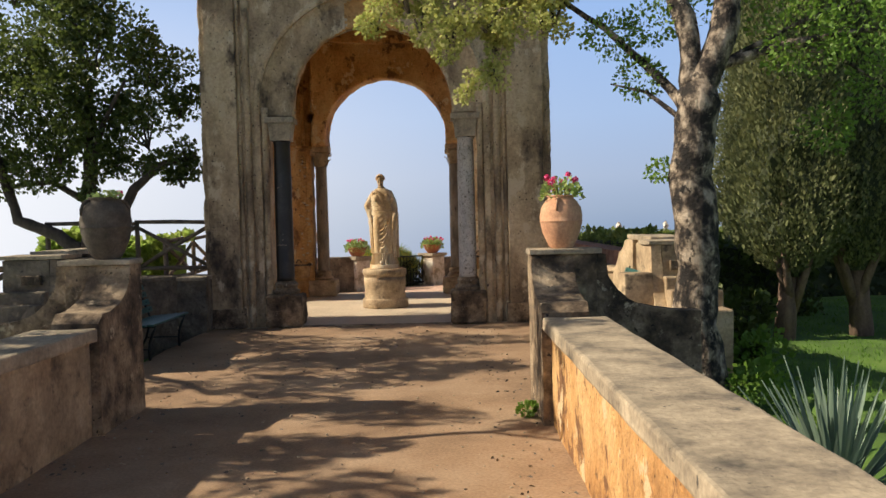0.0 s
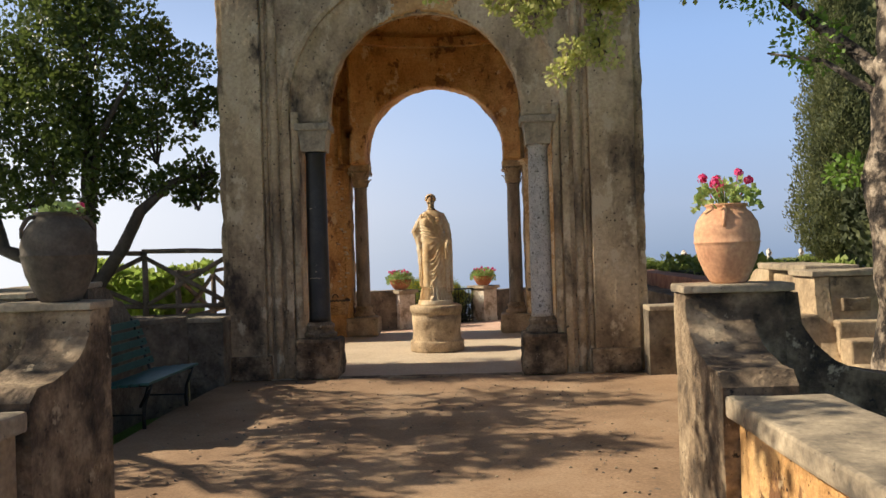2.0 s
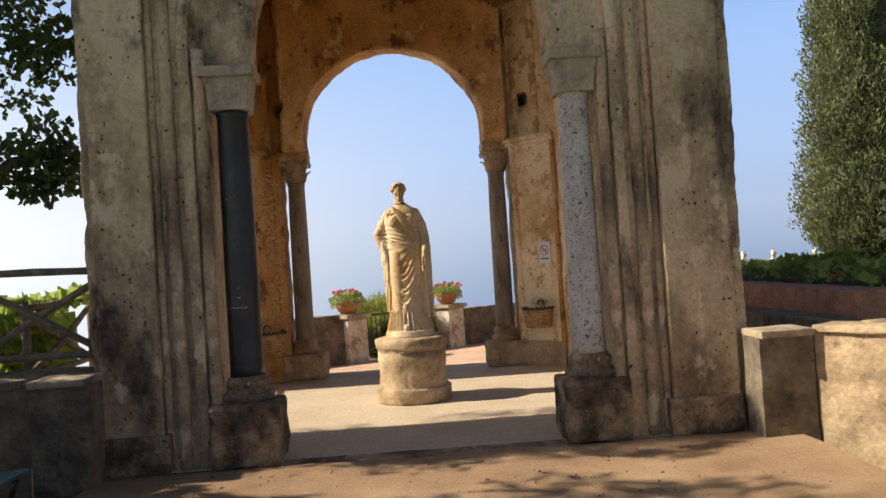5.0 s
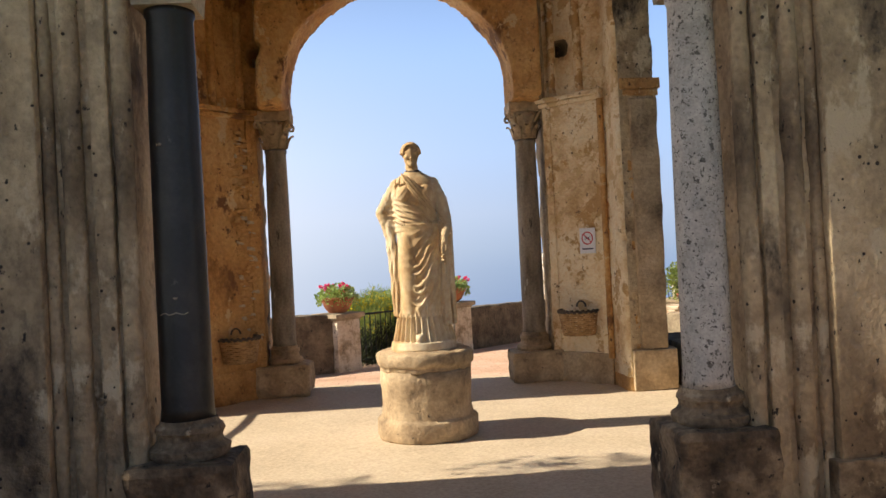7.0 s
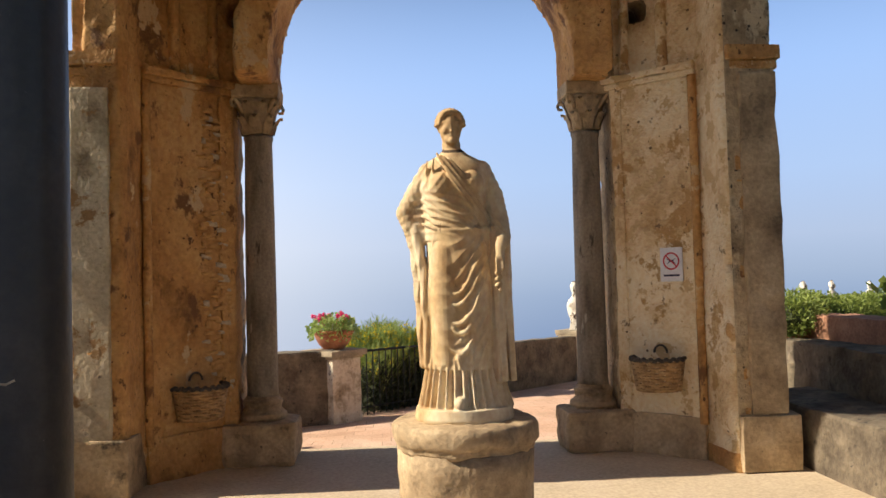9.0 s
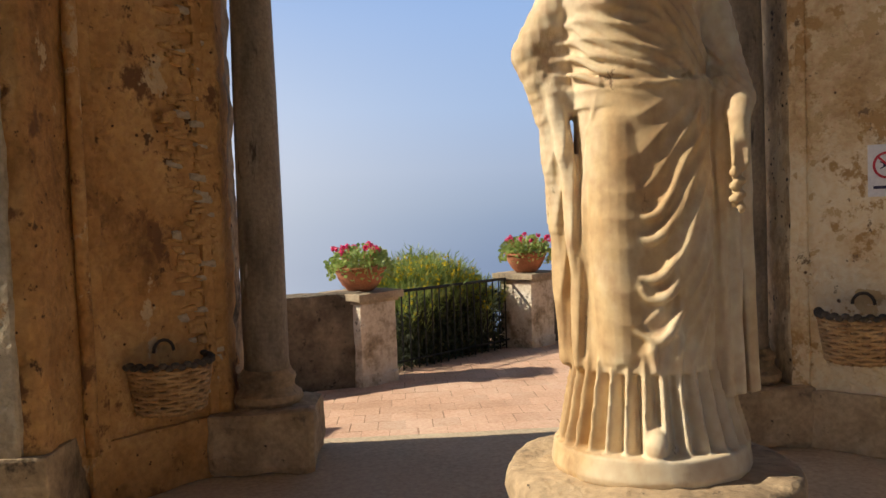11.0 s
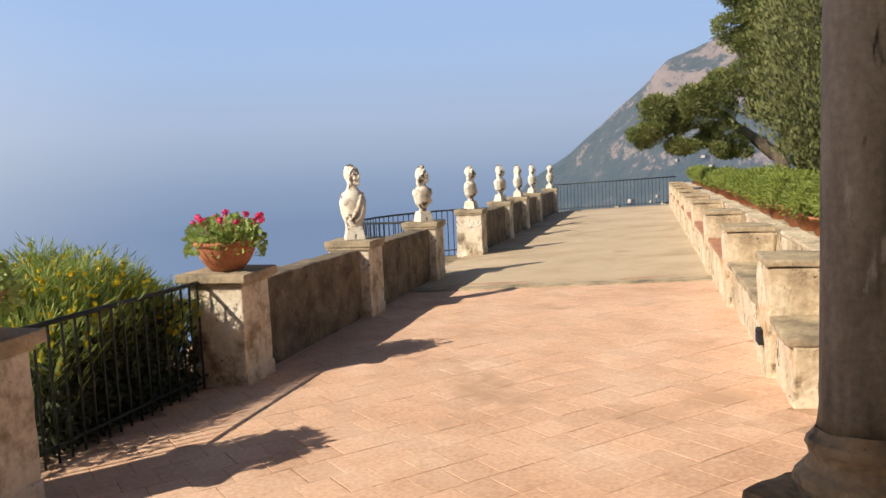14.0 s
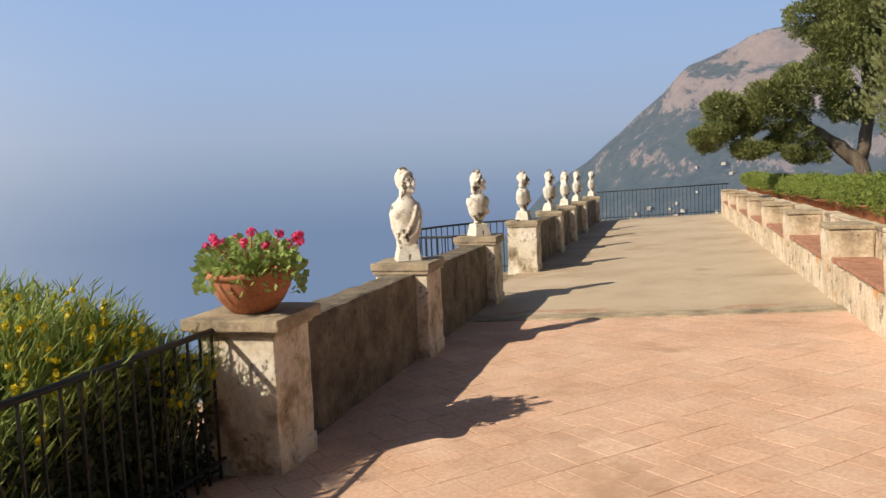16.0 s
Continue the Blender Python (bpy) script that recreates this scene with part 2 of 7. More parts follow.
BARK = surface("mottled_bark", [(0.41, (0.016, 0.012, 0.009)), (0.47, (0.06, 0.045, 0.033)), (0.53, (0.20, 0.155, 0.11)), (0.62, (0.42, 0.34, 0.25))], 7.5, 0.9, 1.0, 30, [((0.015, 0.012, 0.01), 5, 0.56, 0.05), ((0.48, 0.40, 0.30), 11, 0.62, 0.04)], depth=0.06, streak=0.75)
DARKBARK = surface("dark_bark", [(0.3, (0.035, 0.028, 0.022)), (0.6, (0.09, 0.07, 0.055)), (0.8, (0.15, 0.12, 0.09))], 5, 0.95, 0.7, 25, depth=0.04, streak=0.3)
REDBARK = surface("cypress_bark", [(0.3, (0.08, 0.05, 0.035)), (0.6, (0.2, 0.13, 0.09)), (0.8, (0.3, 0.2, 0.15))], 6, 0.95, 0.7, 25, depth=0.04, streak=0.2)
RUSTIC = surface("grey_rustic_wood", [(0.3, (0.08, 0.06, 0.045)), (0.6, (0.2, 0.155, 0.115)), (0.8, (0.3, 0.25, 0.19))], 7, 0.9, 0.6, 40, streak=0.3)
CLAY = surface("terracotta_clay", [(0.3, (0.32, 0.11, 0.05)), (0.52, (0.45, 0.175, 0.085)), (0.75, (0.52, 0.27, 0.15))], 3.5, 0.85, 0.25, 50, None, depth=0.008)
PALECLAY = surface("sun_bleached_clay", [(0.3, (0.50, 0.24, 0.13)), (0.52, (0.62, 0.34, 0.19)), (0.75, (0.64, 0.45, 0.3))], 3.0, 0.88, 0.25, 50, None, depth=0.008)
GREYCLAY = surface("grey_aged_clay", [(0.3, (0.055, 0.043, 0.032)), (0.52, (0.115, 0.09, 0.064)), (0.75, (0.19, 0.155, 0.115))], 5.0, 0.9, 0.35, 50, ((0.07, 0.06, 0.05), 12, 0.64), depth=0.01)
IRON = surface("black_iron", [(0.3, (0.008, 0.01, 0.009)), (0.7, (0.022, 0.026, 0.024))], 12, 0.5, 0.2, 60, metal=0.2)
GREENPAINT = surface("green_bench_paint", [(0.3, (0.012, 0.06, 0.05)), (0.55, (0.022, 0.10, 0.085)), (0.8, (0.05, 0.15, 0.13))], 6, 0.4, 0.2, 50, ((0.1, 0.14, 0.12), 25, 0.7), depth=0.004, streak=1)
WHITESTONE = surface("white_bust_stone", [(0.3, (0.42, 0.36, 0.27)), (0.45, (0.66, 0.60, 0.50)), (0.65, (0.76, 0.72, 0.63))], 3.5, 0.85, 0.3, 50, [((0.10, 0.07, 0.045), 6.5, 0.575, 0.04), ((0.28, 0.2, 0.13), 3.0, 0.6, 0.08)], depth=0.01)
PARAPET = surface("roughcast_parapet", [(0.3, (0.07, 0.055, 0.04)), (0.5, (0.17, 0.135, 0.095)), (0.7, (0.27, 0.22, 0.155))], 3.5, 0.95, 1.0, 22, ((0.05, 0.042, 0.034), 14, 0.6), depth=0.05)
POST = surface("limewashed_post", [(0.3, (0.13, 0.10, 0.07)), (0.4, (0.36, 0.29, 0.2)), (0.5, (0.64, 0.56, 0.44)), (0.72, (0.74, 0.69, 0.6))], 3.2, 0.92, 0.6, 30, ((0.10, 0.085, 0.065), 8, 0.61), depth=0.03)
BENCHSTONE = surface("bench_limewash", [(0.28, (0.26, 0.19, 0.12)), (0.42, (0.50, 0.40, 0.28)), (0.58, (0.68, 0.59, 0.46)), (0.8, (0.58, 0.42, 0.25))], 2.0, 0.92, 0.7, 30, [((0.55, 0.31, 0.13), 1.5, 0.57, 0.06), ((0.15, 0.115, 0.08), 3.5, 0.57, 0.08), ((0.06, 0.05, 0.04), 16, 0.63, 0.04)], depth=0.03)
BRICK = surface("red_brick", [(0.3, (0.26, 0.12, 0.08)), (0.55, (0.42, 0.21, 0.13)), (0.75, (0.5, 0.3, 0.2))], 6, 0.9, 0.5, 40, depth=0.02)
WICKER = surface("wicker", [(0.3, (0.22, 0.12, 0.05)), (0.55, (0.44, 0.27, 0.12)), (0.75, (0.54, 0.37, 0.2))], 14, 0.8, 0.5, 60, per_island=0.3)
PAPER = surface("white_paper", [(0.3, (0.7, 0.69, 0.72)), (0.7, (0.78, 0.77, 0.79))], 6, 0.7, 0.05, 50)
REDINK = surface("red_ink", [(0.3, (0.5, 0.03, 0.05)), (0.7, (0.6, 0.05, 0.07))], 6, 0.7, 0, 50)
DARKINK = surface("dark_ink", [(0.3, (0.02, 0.02, 0.06)), (0.7, (0.04, 0.04, 0.09))], 6, 0.7, 0, 50)
LAWN = surface("lawn_soil", [(0.3, (0.05, 0.10, 0.015)), (0.55, (0.10, 0.19, 0.025)), (0.75, (0.16, 0.25, 0.04))], 1.2, 0.95, 0.6, 60)

# ---- building helpers ----
def part(name, bm, material, parent=None, label="", smooth=False, m=None):
    """Links a bmesh as one mesh object, under a thing or a part."""
    me = bpy.data.meshes.new(name)
    bm.normal_update()
    bm.to_mesh(me)
    bm.free()
    me.materials.append(material)
    if smooth:
        me.shade_smooth()
    ob = new(name, me)
    if m is not None:
        ob.matrix_basis = m
    if parent is not None:
        ob.parent = parent
    if label:
        ob["label"] = label
    return ob


def thing(name, m, label, category, group="", kind=""):
    ob = new(name)
    ob.matrix_basis = m
    return tagged(ob, label, category, group, kind)


def box(x0, x1, y0, y1, z0, z1, bevel=0.0, bm=None):
    bm = bm or bmesh.new()
    vs = bmesh.ops.create_cube(bm, size=1)["verts"]
    for v in vs:
        v.co = Vector(((x0 + x1) / 2 + v.co.x * (x1 - x0), (y0 + y1) / 2 + v.co.y * (y1 - y0), (z0 + z1) / 2 + v.co.z * (z1 - z0)))
    if bevel:
        es = list({e for v in vs for e in v.link_edges})
        bmesh.ops.bevel(bm, geom=es, offset=bevel, segments=2, profile=0.6, affect="EDGES")
    return bm


def lathe(profile, steps=32, bm=None, wobble=0.0, turn=2 * math.pi):
    """A turned solid from (radius, height) pairs."""
    bm = bm or bmesh.new()
    rings = []
    for r, z in profile:
        ring = []
        for i in range(steps):
            a = turn * i / steps
            k = 1 + wobble * noise.noise((math.cos(a) * 2, math.sin(a) * 2, z * 3))
            ring.append(bm.verts.new((r * k * math.cos(a), r * k * math.sin(a), z)))
        rings.append(ring)
    for a, b in zip(rings, rings[1:]):
        for i in range(steps):
            j = (i + 1) % steps
            bm.faces.new((a[i], a[j], b[j], b[i]))
    bm.faces.new(list(reversed(rings[0])))
    bm.faces.new(rings[-1])
    return bm


def prism(outline, y0, y1, bm=None):
    """A solid from an outline in x and z, between two depths."""
    bm = bm or bmesh.new()
    a = [bm.verts.new((x, y0, z)) for x, z in outline]
    b = [bm.verts.new((x, y1, z)) for x, z in outline]
    n = len(outline)
    bm.faces.new(a)
    bm.faces.new(list(reversed(b)))
    for i in range(n):
        j = (i + 1) % n
        bm.faces.new((a[j], a[i], b[i], b[j]))
    bmesh.ops.recalc_face_normals(bm, faces=bm.faces)
    return bm


def roughen(bm, amount, scale=3.0, cut=0.0):
    """Uneven, worn faces: cut edges to a length, then push the vertices about."""
    if cut:
        for _ in range(6):
            es = [e for e in bm.edges if e.calc_length() > cut]
            if not es:
                break
            bmesh.ops.subdivide_edges(bm, edges=es, cuts=1, use_grid_fill=True)
        bmesh.ops.triangulate(bm, faces=[f for f in bm.faces if len(f.verts) > 4])
    bm.normal_update()
    for v in bm.verts:
        p = v.co * scale
        k = noise.noise(p) + 0.5 * noise.noise(p * 2.7) + 0.3 * noise.noise(p * 7)
        v.co += v.normal * (amount * k)
    return bm


def plain(bm):
    me = bpy.data.meshes.new("work")
    bm.normal_update()
    bm.to_mesh(me)
    bm.free()
    return me


def worn(solid, cutters, voxel, amount, scale=2.5):
    """A solid with openings cut through it, its faces and arrises worn uneven; returns a bmesh."""
    ob = new("work", plain(solid))
    obs = []
    for c in cutters:
        o = new("cut", plain(c))
        obs.append(o)
        md = ob.modifiers.new("cut", "BOOLEAN")
        md.object, md.operation, md.solver = o, "DIFFERENCE", "EXACT"
    if voxel:
        md = ob.modifiers.new("remesh", "REMESH")
        md.mode, md.voxel_size = "VOXEL", voxel
    bpy.context.view_layer.update()
    me = bpy.data.meshes.new_from_object(ob.evaluated_get(bpy.context.evaluated_depsgraph_get()))
    for o in (*obs, ob):
        bpy.data.objects.remove(o)
    bm = bmesh.new()
    bm.from_mesh(me)
    bm.normal_update()
    for v in bm.verts:
        p = v.co * scale
        k = noise.noise(p) + 0.6 * noise.noise(p * 2.9) + 0.35 * noise.noise(p * 8)
        pit = noise.noise(p * 4.3 + Vector((9, 3, 1)))
        if pit > 0.45:
            k -= (pit - 0.45) * 6
        v.co += v.normal * (amount * k)
    return bm


# ---- ground ----
CX, FY, BY, Z0 = -1.04, 12.62, 18.2, 0.16
CY = 15.3


def terrace_z(x, y):
    return 0.729 + 0.0159 * x - 0.0343 * y


def sheet(name, corners, material, height, step=0.5, label="", category="", relief=0.0):
    """A patch of ground between four corners, following a height function."""
    bm = bmesh.new()
    a, b, c, d = [Vector(p) for p in corners]
    nu = max(1, int((b - a).length / step))
    nv = max(1, int((d - a).length / step))
    g = [[None] * (nv + 1) for _ in range(nu + 1)]
    for i in range(nu + 1):
        for j in range(nv + 1):
            u, v = i / nu, j / nv
            p = (a * (1 - u) + b * u) * (1 - v) + (d * (1 - u) + c * u) * v
            z = height(p.x, p.y) + relief * noise.noise((p.x * 1.3, p.y * 1.3, 2))
            g[i][j] = bm.verts.new((p.x, p.y, z))
    for i in range(nu):
        for j in range(nv):
            bm.faces.new((g[i][j], g[i + 1][j], g[i + 1][j + 1], g[i][j + 1]))
    return tagged(part(name, bm, material, smooth=True), label, category, kind="structure")


def path_z(x, y):
    return 0.16 - 0.004 * max(0, 12.4 - y)


sheet("path_ground", [(-3.6, -6), (1.9, -6), (1.9, 12.6), (-3.6, 12.6)], DIRT, path_z, 0.12, "trodden ochre earth path before the stone loggia", "path", 0.02)


class Soup:
    """Vertices and faces gathered in lists, for meshes of many pieces."""

    def __init__(self):
        self.v, self.f = [], []

    def add(self, verts, faces):
        n = len(self.v)
        self.v.extend(verts)
        self.f.extend(tuple(i + n for i in f) for f in faces)

    def mesh(self, name, material, parent=None, label="", smooth=False, m=None):
        me = bpy.data.meshes.new(name)
        me.from_pydata(self.v, [], self.f)
        me.materials.append(material)
        if smooth:
            me.shade_smooth()
        ob = new(name, me)
        if m is not None:
            ob.matrix_basis = m
        if parent is not None:
            ob.parent = parent
        if label:
            ob["label"] = label
        return ob


def unit_ball(seg):
    rows = seg // 2 + 1
    vs = [(0, 0, -1)]
    for j in range(1, rows):
        b = math.pi * j / rows - math.pi / 2
        vs += [(math.cos(b) * math.cos(2 * math.pi * i / seg), math.cos(b) * math.sin(2 * math.pi * i / seg), math.sin(b)) for i in range(seg)]
    vs.append((0, 0, 1))
    fs = [(0, 1 + (i + 1) % seg, 1 + i) for i in range(seg)]
    for j in range(rows - 2):
        o = 1 + j * seg
        fs += [(o + i, o + (i + 1) % seg, o + seg + (i + 1) % seg, o + seg + i) for i in range(seg)]
    o, top = 1 + (rows - 2) * seg, len(vs) - 1
    fs += [(o + i, o + (i + 1) % seg, top) for i in range(seg)]
    return vs, fs


BALLS = {n: unit_ball(n) for n in (6, 8, 10, 12, 16)}


def blob(sp, c, r, seg=16):
    """An ellipsoid added to a soup."""
    vs, fs = BALLS[seg]
    sp.add([(c[0] + x * r[0], c[1] + y * r[1], c[2] + z * r[2]) for x, y, z in vs], fs)


def limb(sp, pts, seg=12):
    """A tapered run of balls through (point, radius) pairs."""
    for (a, ra), (b, rb) in zip(pts, pts[1:]):
        a, b = Vector(a), Vector(b)
        n = max(2, int((b - a).length / (min(ra, rb) * 0.6)))
        for i in range(n + 1):
            t = i / n
            r = ra * (1 - t) + rb * t
            blob(sp, a.lerp(b, t), (r, r, r), seg)


def tube(sp, pts, seg=8):
    """A tapered closed tube through (point, radius) pairs."""
    rings = []
    P = [Vector(p) for p, _ in pts]
    for k, (p, r) in enumerate(pts):
        d = (P[min(k + 1, len(P) - 1)] - P[max(k - 1, 0)]).normalized()
        u = d.orthogonal().normalized() if k == 0 else (u - d * u.dot(d)).normalized()
        w = d.cross(u)
        rings.append([tuple(P[k] + (u * math.cos(2 * math.pi * i / seg) + w * math.sin(2 * math.pi * i / seg)) * r) for i in range(seg)])
    vs = [v for ring in rings for v in ring]
    fs = [(k * seg + i, k * seg + (i + 1) % seg, (k + 1) * seg + (i + 1) % seg, (k + 1) * seg + i) for k in range(len(rings) - 1) for i in range(seg)]
    fs += [tuple(range(seg))[::-1], tuple(range((len(rings) - 1) * seg, len(rings) * seg))]
    sp.add(vs, fs)


def loft(sp, rows, seg=96):
    """Cross-sections (z, cx, cy, rx, ry, fold depth, fold count, phase)."""
    vs = []
    for z, cx, cy, rx, ry, fd, fn, ph in rows:
        for i in range(seg):
            a = 2 * math.pi * i / seg
            k = 1 + fd * (abs(math.sin(a * fn / 2 + ph)) - 0.5) + 0.3 * fd * math.sin(a * fn + ph * 2)
            vs.append((cx + rx * k * math.cos(a), cy + ry * k * math.sin(a), z))
    n = len(rows)
    fs = [(k * seg + i, k * seg + (i + 1) % seg, (k + 1) * seg + (i + 1) % seg, (k + 1) * seg + i) for k in range(n - 1) for i in range(seg)]
    fs += [tuple(range(seg))[::-1], tuple(range((n - 1) * seg, n * seg))]
    sp.add(vs, fs)


def fused(sp, voxel, smooth=2):
    me = bpy.data.meshes.new("work")
    me.from_pydata(sp.v, [], sp.f)
    ob = new("work", me)
    md = ob.modifiers.new("remesh", "REMESH")
    md.mode, md.voxel_size = "VOXEL", voxel
    md = ob.modifiers.new("soft", "SMOOTH")
    md.iterations = smooth
    bpy.context.view_layer.update()
    made = bpy.data.meshes.new_from_object(ob.evaluated_get(bpy.context.evaluated_depsgraph_get()))
    bpy.data.objects.remove(ob)
    out = bmesh.new()
    out.from_mesh(made)
    return out

# ---- loggia ----
def arch_outline(c, r, spring, foot, steps=28):
    pts = [(c - r, foot), (c + r, foot)]
    for i in range(steps + 1):
        a = math.pi * i / steps
        pts.append((c + r * math.cos(a), spring + r * math.sin(a)))
    return pts


def turned90(bm):
    """Turn about the loggia's axis by a quarter."""
    bmesh.ops.rotate(bm, verts=bm.verts, cent=(CX, CY, 0), matrix=Matrix.Rotation(math.pi / 2, 3, "Z"))
    return bm


SPRING, IMPOST, BX = 3.52, 3.36, CX - 0.11
tower = box(CX - 2.62, CX + 2.72, FY + 0.1, BY, Z0 - 0.4, 6.75)
ZB = Z0 - 0.6
room = lathe([(2.5, ZB), (2.5, 5.6), (2.25, 6.0), (1.7, 6.3), (0.9, 6.46), (0.1, 6.5)], 64)
bmesh.ops.translate(room, verts=room.verts, vec=(CX, CY, 0))
cuts = [room]
cuts.append(prism(arch_outline(CX, 1.66, SPRING, IMPOST), FY - 1, FY + 0.16))
cuts.append(prism(arch_outline(CX, 1.22, SPRING, IMPOST), FY - 1, CY))
cuts.append(box(CX - 1.66, CX + 1.66, FY - 1, CY, ZB, IMPOST + 0.02))
cuts.append(prism(arch_outline(BX, 1.27, SPRING, IMPOST), CY, BY + 1))
cuts.append(box(BX - 1.62, BX + 1.62, CY, BY + 1, ZB, IMPOST))
cuts.append(turned90(prism(arch_outline(CX, 1.42, SPRING + 0.45, ZB), CY - 4, CY)))
cuts.append(turned90(prism(arch_outline(CX, 1.42, SPRING + 0.25, ZB), CY - 0.01, CY + 4)))
# the splayed walls behind the rear columns, and the outer corner cut back
WALL_R = ((0.50, 17.70), (1.03, 17.17))
WALL_L = ((-2.83, 17.74), (-3.37, 17.16))


def plan_prism(points, z0, z1):
    """An upright solid over a plan outline."""
    bm = bmesh.new()
    lo = [bm.verts.new((x, y, z0)) for x, y in points]
    hi = [bm.verts.new((x, y, z1)) for x, y in points]
    bm.faces.new(lo[::-1])
    bm.faces.new(hi)
    for i in range(len(points)):
        j = (i + 1) % len(points)
        bm.faces.new((lo[i], lo[j], hi[j], hi[i]))
    bmesh.ops.recalc_face_normals(bm, faces=bm.faces)
    return bm


cuts.append(plan_prism([(0.30, 16.4), (0.46, 17.70), WALL_R[0], WALL_R[1], (1.05, 16.4)], ZB, 5.5))
cuts.append(plan_prism([(-2.6, 16.4), (-2.72, 17.74), WALL_L[0], WALL_L[1], (-3.37, 16.4)], ZB, 5.5))
cuts.append(box(1.46, 2.5, 16.3, 18.6, ZB, 5.3))
for hx in (-3.27, 1.06):
    cuts.append(box(hx - 0.1, hx + 0.1, FY - 0.5, FY + 0.5, 4.3, 4.48))
for hx, hz in ((-2.72, 3.95), (0.66, 3.9)):
    cuts.append(box(hx - 0.09, hx + 0.09, CY + 1, BY - 0.2, hz - 0.1, hz + 0.1))
bm = worn(tower, cuts, 0.04, 0.022)
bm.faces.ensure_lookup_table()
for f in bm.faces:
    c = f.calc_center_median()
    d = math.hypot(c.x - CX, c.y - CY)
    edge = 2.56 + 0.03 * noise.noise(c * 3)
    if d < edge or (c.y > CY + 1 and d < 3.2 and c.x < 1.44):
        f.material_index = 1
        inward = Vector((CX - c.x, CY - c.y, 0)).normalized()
        # cream plaster, made paler still to stand in for light bounced inside
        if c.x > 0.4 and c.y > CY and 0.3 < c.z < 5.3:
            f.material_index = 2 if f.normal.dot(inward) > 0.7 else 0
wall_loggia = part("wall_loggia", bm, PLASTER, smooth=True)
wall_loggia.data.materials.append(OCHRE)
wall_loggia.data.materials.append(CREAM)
tagged(wall_loggia, "weathered plastered walls of the arched stone loggia", "wall", kind="structure")


def strip(name, x0, x1, y0, y1, z0, z1, material, label="", amount=0.008):
    bm = roughen(box(x0, x1, y0, y1, z0, z1, 0.012), amount, 3.5, 0.22)
    ob = part(name, bm, material, wall_loggia, label, smooth=False)
    return ob


# pilasters and roll mouldings of the front, which run on round the arch
for s in (-1, 1):
    a, b = sorted((CX + s * 2.05, CX + s * (2.52 if s < 0 else 2.6)))
    strip("pilaster", a, b, FY + 0.015, FY + 0.13, Z0, 5.35, PLASTER)
    a, b = sorted((CX + s * 2.0, CX + s * 2.6))
    strip("pilaster_foot", a, b, FY - 0.03, FY + 0.13, Z0, Z0 + 0.3, DARKSTONE)
    a, b = sorted((CX + s * 1.7, CX + s * 1.79))
    strip("jamb_strip", a, b, FY + 0.05, FY + 0.13, Z0, SPRING, PLASTER)
    for off, r, top in ((1.64, 0.05, SPRING), (1.9, 0.055, 5.35), (2.02, 0.035, 5.35)):
        prof = [(r * (1 + 0.14 * noise.noise((s * 3 + off, 1, i * 0.9))), Z0 + (top - Z0) * i / 40) for i in range(41)]
        part("roll_moulding", lathe(prof, 14, None, 0.2), PLASTER, wall_loggia, smooth=True, m=pose(CX + s * off, FY + 0.1, 0))


def archivolt(name, c, r0, r1, y0, y1, z, material, half=math.pi):
    bm = bmesh.new()
    n = 40
    rings = []
    for i in range(n + 1):
        a = half * i / n
        rings.append([bm.verts.new((c + r * math.cos(a), y, z + r * math.sin(a))) for r, y in ((r0, y1), (r0, y0), ((r0 + r1) / 2, y0 - 0.015), (r1, y0), (r1, y1))])
    for p, q in zip(rings, rings[1:]):
        for k in range(4):
            bm.faces.new((p[k], p[k + 1], q[k + 1], q[k]))
    bm.faces.new(rings[0])
    bm.faces.new(list(reversed(rings[-1])))
    bmesh.ops.recalc_face_normals(bm, faces=bm.faces)
    return part(name, roughen(bm, 0.006, 4), material, wall_loggia)


archivolt("archivolt", CX, 1.7, 1.79, FY + 0.05, FY + 0.13, SPRING, PLASTER)
archivolt("archivolt", CX, 1.225, 1.31, FY + 0.225, FY + 0.3, SPRING, PLASTER)
strip("cornice", CX - 2.78, CX + 2.78, FY - 0.1, FY + 0.14, 5.42, 5.62, PLASTER, "eroded stone cornice")
strip("cornice", CX - 2.84, CX - 2.58, FY - 0.1, BY, 5.42, 5.62, PLASTER)
strip("cornice", CX + 2.58, CX + 2.84, FY - 0.1, BY, 5.42, 5.62, PLASTER)


def ring_arc(name, r0, r1, z0, z1, a0, a1, material, steps=22, amount=0.006):
    """A curved band on the inside of the round room, between two angles."""
    bm = bmesh.new()
    rows = []
    for i in range(steps + 1):
        a = radians(a0 + (a1 - a0) * i / steps)
        rows.append([bm.verts.new((CX + r * math.cos(a), CY + r * math.sin(a), z)) for r, z in ((r0, z0), (r0 - 0.0, z1), (r1, z1), (r1, z0))])
    for p, q in zip(rows, rows[1:]):
        for k in range(4):
            bm.faces.new((p[k], p[(k + 1) % 4], q[(k + 1) % 4], q[k]))
    bm.faces.new(rows[0])
    bm.faces.new(list(reversed(rows[-1])))
    bmesh.ops.recalc_face_normals(bm, faces=bm.faces)
    return part(name, roughen(bm, amount, 4, 0.3), material, wall_loggia)


